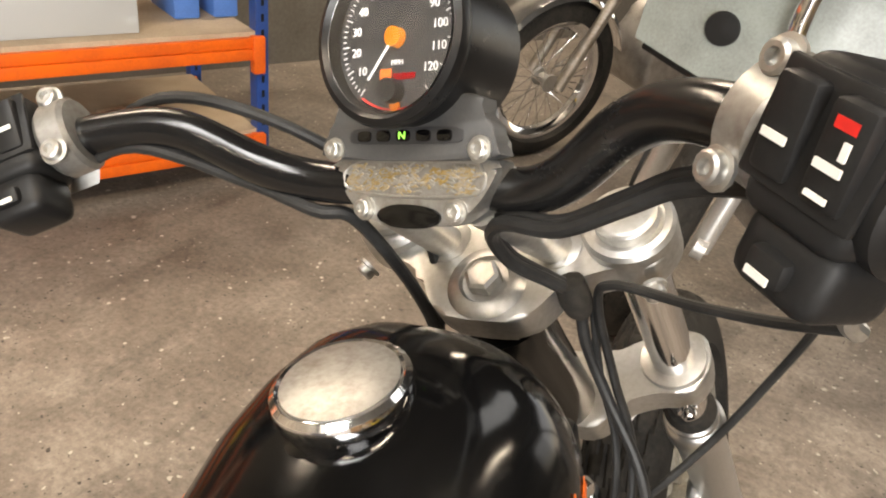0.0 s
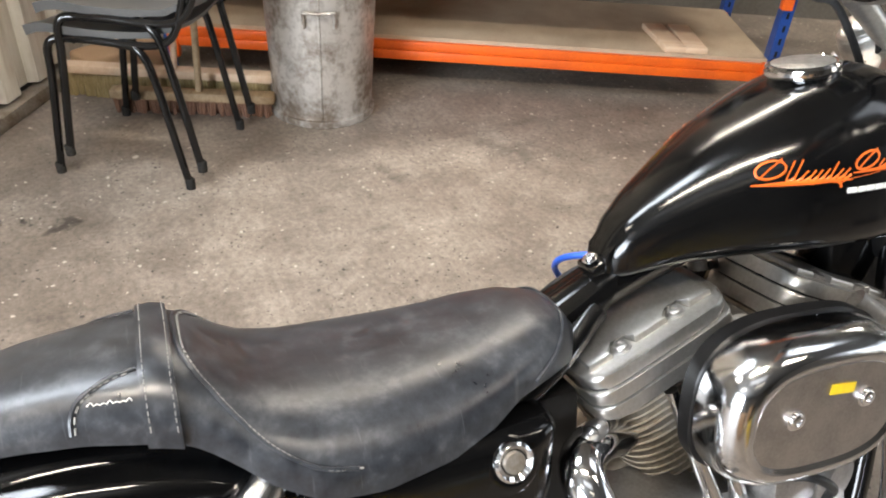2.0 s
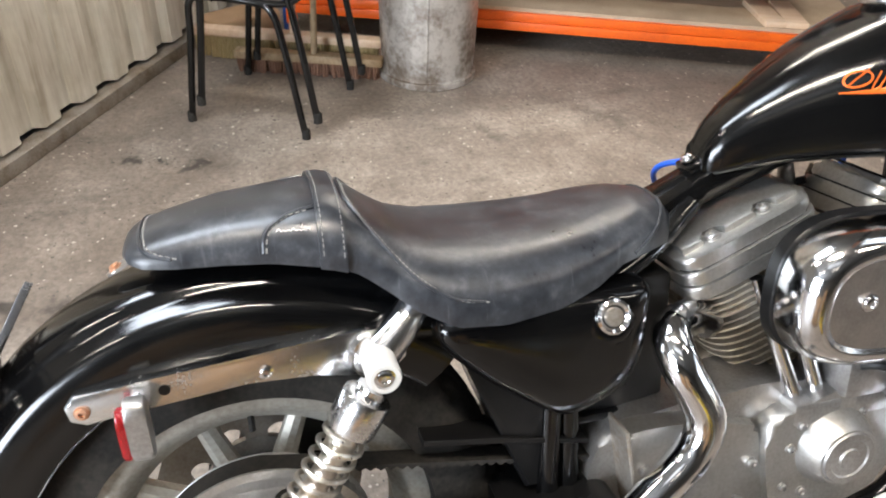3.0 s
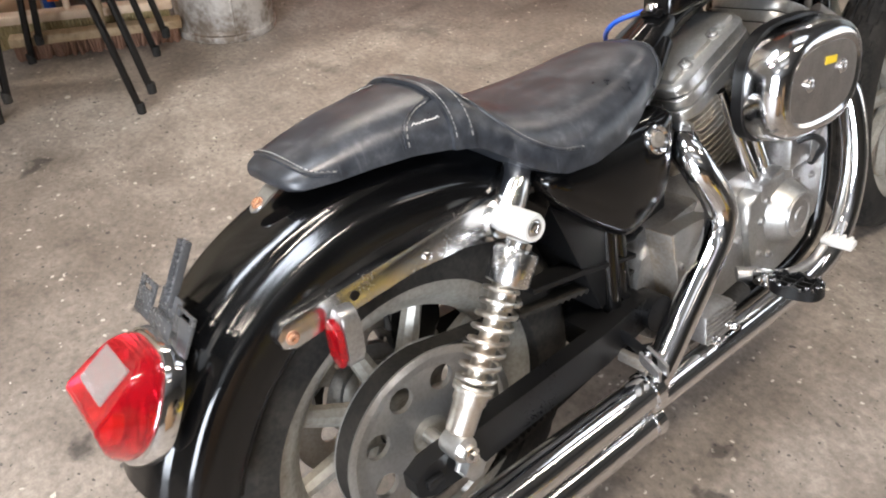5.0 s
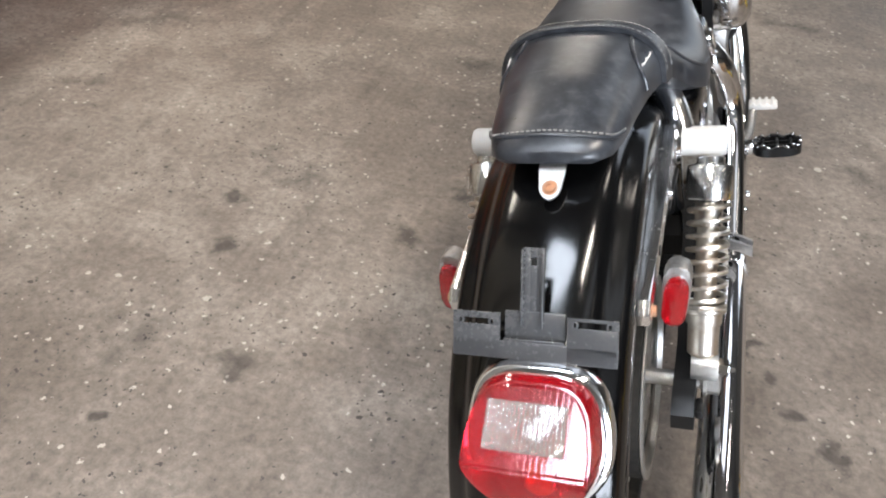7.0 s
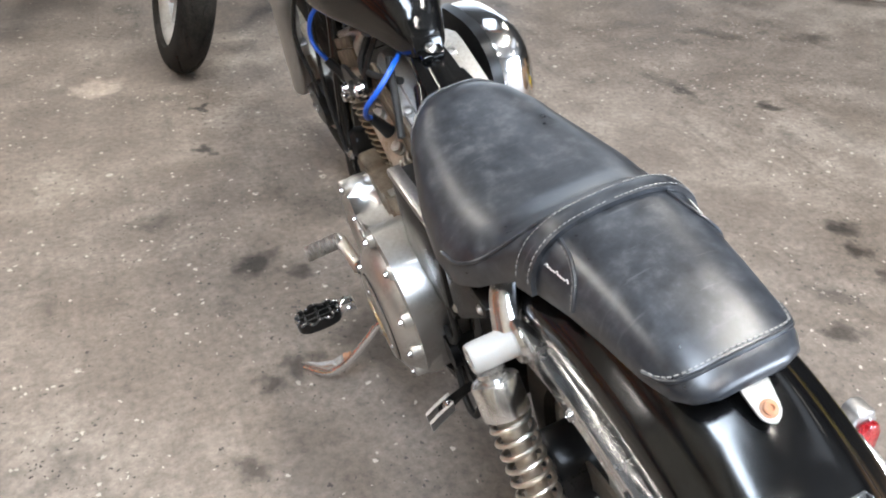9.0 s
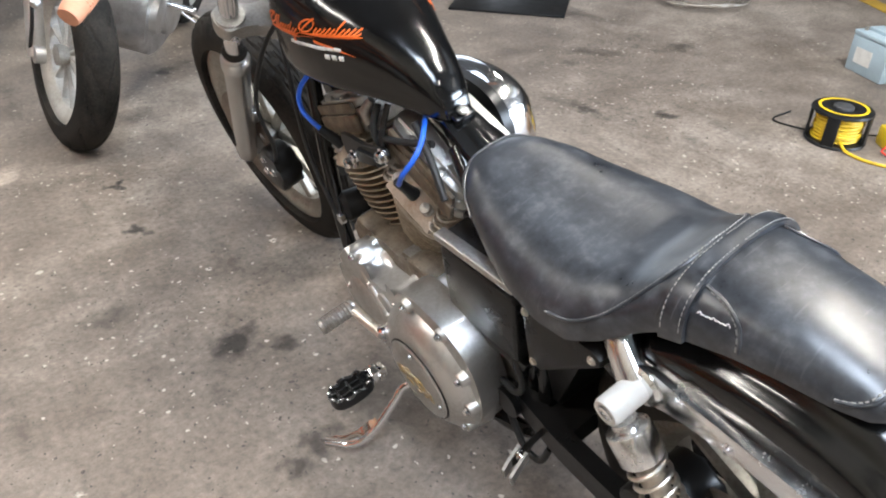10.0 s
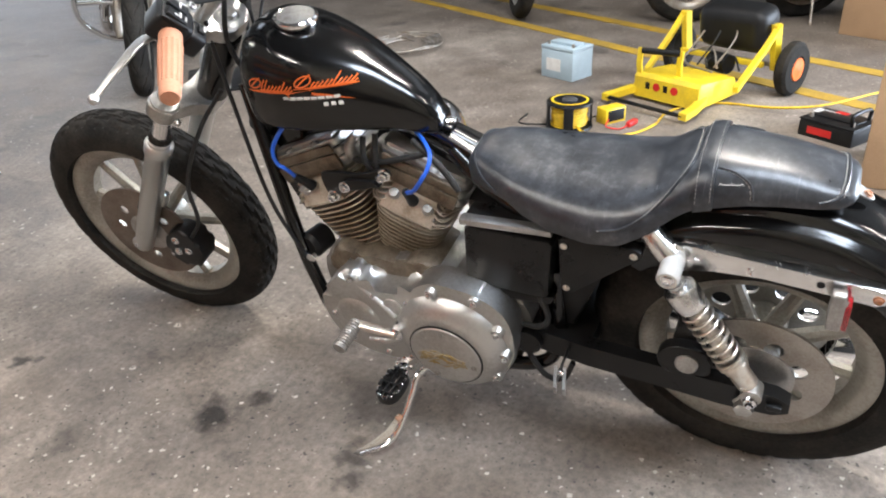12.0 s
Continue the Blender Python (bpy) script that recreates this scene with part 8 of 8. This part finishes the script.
# ---- the other motorcycles ----
def spoked_wheel(parent, m, R, half, rim_r, n=36):
    w = part("wheel", lathe([(0.01, -0.04), (0.035, -0.04), (0.035, -0.025), (0.022, -0.02), (0.022, 0.02), (0.035, 0.025), (0.035, 0.04), (0.01, 0.04)], Matrix.Rotation(radians(90), 4, "Y"), 24), CLEAN_CAST, parent)
    w.matrix_basis = m
    part("tyre", tyre(R, half, rim_r + 0.004, "line", 72), RUBBER, w)
    part("rim", rim(rim_r, 0.03, 0.01), CHROME, w)
    bm = bmesh.new()
    for i in range(n):
        a = 2 * math.pi * i / n
        side = 1 if i % 2 else -1
        b = a + (0.5 if (i // 2) % 2 else -0.5)
        add_tube(bm, [(side * 0.03, 0.033 * math.cos(b), 0.033 * math.sin(b)), (0, (rim_r - 0.03) * math.cos(a), (rim_r - 0.03) * math.sin(a))], 0.0018, 5, 1)
    part("spokes", bm, CHROME, w)
    return w


# a sports machine parked ahead on its side stand, bars on full lock
OM = Matrix.Translation((-0.44, 2.50, 0.0)) @ pose(0, 0, 0, 0, 0, -35) @ Matrix.Rotation(radians(16), 4, "Y")
other = thing("sports_motorcycle", OM, "parked motorcycle with a pale multi-spoke wheel and grey fairing", "motorcycle")
TURN = Matrix.Rotation(radians(38), 4, "Z")
cast_wheel(other, Matrix.Translation((0, 0, 0.315)) @ TURN, 0.315, 0.06, 0.225, 0.042, 13, "wave", 0.034, 0.05, paint=PALE_WHEEL, label="pale painted many-spoke cast wheel")


def within(*p):
    """A place in the room, as seen from the parked machine."""
    return OM.inverted() @ Vector(p)


for sx in (-1, 1):
    lg = part("fork_leg", tube([TURN @ Vector((sx * 0.1, 0.02, 0.3)), TURN @ Vector((sx * 0.1, 0.12, 0.62)), TURN @ Vector((sx * 0.1, 0.22, 0.9))], [0.028, 0.026, 0.021], 20, 1), SILVER_PAINT, other, "silver fork leg")
    part("axle_boss", lathe([(0, 0), (0.028, 0), (0.028, 0.03), (0, 0.03)], along(TURN @ Vector((sx * 0.085, 0.0, 0.315)), TURN @ Vector((sx, 0, 0))), 20), SILVER_PAINT, lg)
part("brake_hose", tube([TURN @ Vector((-0.12, 0.02, 0.33)), TURN @ Vector((-0.13, -0.03, 0.45)), TURN @ Vector((-0.12, 0.02, 0.6)), TURN @ Vector((-0.06, 0.12, 0.75))], 0.006, 10), CABLE, other)
# engine, peg and stand on the near side
pt, sf = within(0.15, 2.72, 0.30), within(0.44, 3.08, 0.012)
eng = part("engine", prism(rounded([(0.36, 0.24), (0.33, 0.38), (0.4, 0.5), (0.6, 0.54), (0.86, 0.45), (0.88, 0.3), (0.7, 0.2), (0.5, 0.19)]), -0.15, 0.13, 0.03, 3), CAST, other, "grey engine case")
part("clutch_cover", lathe([(0.11, 0), (0.105, 0.03), (0.09, 0.04), (0, 0.042)], along((0.125, 0.62, 0.34), (1, 0, 0)), 36), CLEAN_CAST, eng)
part("generator_cover", lathe([(0.07, 0), (0.066, 0.03), (0.05, 0.036), (0, 0.036)], along((0.125, 0.44, 0.36), (1, 0, 0)), 32), CLEAN_CAST, eng)
for k in range(7):
    part("fin", box((0.2, 0.17, 0.005), pose(0, 0.42 + 0.008 * k, 0.54 + 0.017 * k, 20, 0, 0), 0.001), CAST, eng)
for k in range(5):
    a = k * 1.25
    bolt(eng, (0.13, 0.62 + 0.1 * math.cos(a), 0.34 + 0.1 * math.sin(a)), (1, 0, 0), 0.008, 0.014, CHROME)
peg = part("foot_rest", tube([pt + Vector((-0.24, 0.0, 0.0)), pt + Vector((-0.1, 0.0, 0.0))], 0.010, 12, 1), CHROME, other, "chrome foot rest")
bm = bmesh.new()
add_lathe(bm, [(0.0, 0), (0.011, 0)] + [(0.0135 if i % 2 else 0.011, 0.004 + i * 0.005) for i in range(20)] + [(0.012, 0.106), (0, 0.106)], along(pt + Vector((-0.106, 0, 0)), (1, 0, 0)), 16)
part("peg_rubber", bm, CHROME, peg, "ribbed bright foot rest sleeve")
part("peg_bracket", loft([[pt + Vector((-0.13 + dx, dy, z)) for dx, dy in ((-0.012, -0.02), (0.012, -0.02), (0.012, 0.02), (-0.012, 0.02))] for z in (0.015, -0.03, -0.06)]), OLD_STEEL, peg)
sr = Vector((sf.x - 0.27, sf.y - 0.12, sf.z + 0.14))
std = part("side_stand", tube([sr, sr.lerp(sf, 0.5) + Vector((0, 0, -0.012)), sf], 0.009, 10), CHROME, other, "chrome side stand")
part("foot", box((0.07, 0.04, 0.01), Matrix.Translation(sf), 0.003), CHROME, std)
part("spring", tube([sr + Vector((0, 0.02, 0.01)), sr.lerp(sf, 0.4) + Vector((0, 0.02, 0.01))], 0.006, 8, 1), OLD_STEEL, std)
part("body", loft([[(x * w, y, z + h * k) for x, k in ((-1, 0), (-0.8, 0.8), (0, 1), (0.8, 0.8), (1, 0), (0, -0.3))] for y, w, z, h in ((0.34, 0.1, 0.72, 0.12), (0.5, 0.16, 0.70, 0.26), (0.8, 0.17, 0.68, 0.24), (1.1, 0.14, 0.68, 0.12), (1.6, 0.1, 0.74, 0.1))]), BLACK_PAINT, other)
cast_wheel(other, Matrix.Translation((0, 1.42, 0.315)), 0.315, 0.07, 0.22, 0.05, 12, "wave", 0.04, 0.06, paint=PALE_WHEEL)
# fairing panel over the wheel: scuffed grey sheet with a dark lip and hole
INV = OM.inverted()
rows_ = []
for s_ in np.linspace(0, 1, 12):
    x, zb = -0.52 + 0.62 * s_, 0.80 - 0.14 * s_
    bow = -0.07 * math.sin(math.pi * s_)
    front = [(x, 2.30 + bow + 0.05 * f + 0.02 * math.sin(math.pi * f), zb + 0.36 * f) for f in np.linspace(0, 1, 8)]
    rows_.append([INV @ Vector(p) for p in front] + [INV @ Vector((p[0], p[1] + 0.014, p[2])) for p in front[::-1]])
fairing = part("fairing", loft(rows_), GREY_PANEL, other, "scuffed grey fairing panel", angle=60)
part("lip", tube([INV @ Vector((-0.5 + 0.58 * s_, 2.33 - 0.06 * math.sin(math.pi * s_), 0.785 - 0.135 * s_)) for s_ in np.linspace(0, 1, 8)], 0.014, 10, 2), BLACK_PLASTIC, fairing, "black rubber lip under the panel")
part("vent", lathe([(0, 0), (0.036, 0), (0.034, 0.004), (0, 0.006)], INV @ along(Vector((-0.335, 2.262, 0.865)), (0, -1, -0.05)), 28), BLACK_PLASTIC, fairing, "dark round hole")
part("mirror_stem", tube([INV @ Vector(p) for p in ((-0.17, 2.235, 0.80), (-0.19, 2.22, 0.9), (-0.17, 2.23, 1.02), (-0.12, 2.27, 1.14))], 0.02, 14), CHROME, other, "bright bent tube before the panel")

# a spoke-wheeled machine further back
far_bike = thing("classic_motorcycle", Matrix.Translation((-1.17, 3.36, 0.0)) @ pose(0, 0, 0, 0, 8, -26), "old spoke-wheeled motorcycle with chrome mudguard, in the shade", "motorcycle")
spoked_wheel(far_bike, Matrix.Translation((0, 0, 0.33)), 0.33, 0.05, 0.25)
spoked_wheel(far_bike, Matrix.Translation((0, 1.4, 0.33)), 0.33, 0.055, 0.24)
gr = []
for a in np.linspace(radians(20), radians(175), 24):
    gr.append([(x, r * math.cos(a), 0.33 + r * math.sin(a)) for x, r in ((-0.06, 0.335), (-0.05, 0.35), (0, 0.358), (0.05, 0.35), (0.06, 0.335), (0.05, 0.344), (0, 0.352), (-0.05, 0.344))])
part("mudguard", loft(gr), CHROME, far_bike)
for sx in (-1, 1):
    part("fork_leg", tube([(sx * 0.085, 0, 0.33), (sx * 0.085, 0.26, 0.9)], 0.022, 16, 1), OLD_STEEL, far_bike)
part("engine", prism(rounded([(0.45, 0.3), (0.45, 0.5), (0.6, 0.62), (0.8, 0.6), (0.92, 0.45), (0.9, 0.28), (0.65, 0.22)]), -0.13, 0.13, 0.025, 3), CAST, far_bike)
part("tank", loft([[(x * w, y, z + h * k) for x, k in ((-1, 0), (-0.8, 0.8), (0, 1), (0.8, 0.8), (1, 0), (0, -0.3))] for y, w, z, h in ((0.3, 0.06, 0.74, 0.08), (0.45, 0.13, 0.7, 0.2), (0.7, 0.13, 0.7, 0.18), (0.9, 0.07, 0.7, 0.1))]), BLACK_PAINT, far_bike)
part("seat", loft([[(x * w, y, z + h * k) for x, k in ((-1, 0), (-0.8, 0.8), (0, 1), (0.8, 0.8), (1, 0), (0, -0.3))] for y, w, z, h in ((0.9, 0.1, 0.7, 0.06), (1.2, 0.14, 0.72, 0.08), (1.6, 0.11, 0.76, 0.07))]), BLACK_SATIN, far_bike)

# dark machines beyond the yellow lines
def dark_bike(m, label):
    b = thing("dark_motorcycle", m, label, "motorcycle", "parked motorcycles")
    cast_wheel(b, Matrix.Translation((0, 0, 0.31)), 0.31, 0.055, 0.22, 0.04, 6, "wave", 0.04, 0.05, paint=OLD_STEEL)
    cast_wheel(b, Matrix.Translation((0, 1.38, 0.31)), 0.31, 0.065, 0.22, 0.045, 6, "wave", 0.04, 0.05, paint=OLD_STEEL)
    part("engine", prism(rounded([(0.42, 0.28), (0.42, 0.5), (0.6, 0.62), (0.8, 0.6), (0.95, 0.45), (0.9, 0.26), (0.65, 0.2)]), -0.16, 0.16, 0.025, 3), OLD_STEEL, b)
    part("body", loft([[(x * w, y, z + h * k) for x, k in ((-1, 0), (-0.8, 0.8), (0, 1), (0.8, 0.8), (1, 0), (0, -0.3))] for y, w, z, h in ((0.1, 0.1, 0.75, 0.12), (0.4, 0.17, 0.68, 0.3), (0.8, 0.16, 0.66, 0.24), (1.2, 0.14, 0.7, 0.1), (1.7, 0.08, 0.8, 0.1))]), BLACK_PAINT, b)
    for sx in (-1, 1):
        part("fork_leg", tube([(sx * 0.09, 0, 0.31), (sx * 0.09, 0.24, 0.95)], 0.022, 14, 1), OLD_STEEL, b)
    part("stand", tube([(0.1, 0.8, 0.22), (0.28, 0.75, 0.02)], 0.01, 10, 1), OLD_STEEL, b)
    return b


dark_bike(Matrix.Translation((3.98, 2.05, 0)) @ pose(0, 0, 0, 0, 6, -58), "black motorcycle parked beyond the yellow line")
cruiser = dark_bike(Matrix.Translation((1.57, 3.335, 0)) @ pose(0, 0, 0, 0, 6, -47), "dark touring motorcycle with chrome engine guard bars")
for sx in (-1, 1):
    part("engine_guard", tube([(sx * 0.06, 0.34, 0.66), (sx * 0.24, 0.32, 0.62), (sx * 0.33, 0.33, 0.5), (sx * 0.32, 0.36, 0.34), (sx * 0.2, 0.4, 0.24), (sx * 0.06, 0.42, 0.22)], 0.016, 12), CHROME, cruiser, "chrome engine guard bar")
    part("guard_rung", tube([(sx * 0.1, 0.36, 0.44), (sx * 0.325, 0.34, 0.43)], 0.012, 10, 1), CHROME, cruiser)
    part("exhaust", tube([(sx * 0.08, 0.46, 0.52), (sx * 0.19, 0.44, 0.42), (sx * 0.2, 0.6, 0.24), (sx * 0.2, 1.5, 0.24)], 0.028, 14), CHROME, cruiser)
dark_bike(Matrix.Translation((4.5, 0.2, 0)) @ pose(0, 0, 0, 0, 8, -150), "black motorcycle parked in the shade")
dark_bike(Matrix.Translation((4.15, 0.9, 0)) @ pose(0, 0, 0, 0, 8, 205), "black motorcycle parked in the shade")
for x, y, w, d_, h, turn, lab in ((4.2, -0.6, 0.8, 0.8, 1.1, -25, "large brown cardboard carton beyond the yellow line"),):
    o = tagged(part("cardboard_carton", box((w, d_, h), None, 0.006), CARD), lab, "box")
    o.matrix_world = Matrix.Translation((x, y, h / 2)) @ pose(0, 0, 0, 0, 0, turn)
cb = tagged(part("cardboard_box", box((0.4, 0.5, 0.62), None, 0.006), CARD), "tall brown cardboard box", "box")
cb.matrix_world = Matrix.Translation((1.71, -0.47, 0.31)) @ pose(0, 0, 0, 0, 0, -4)
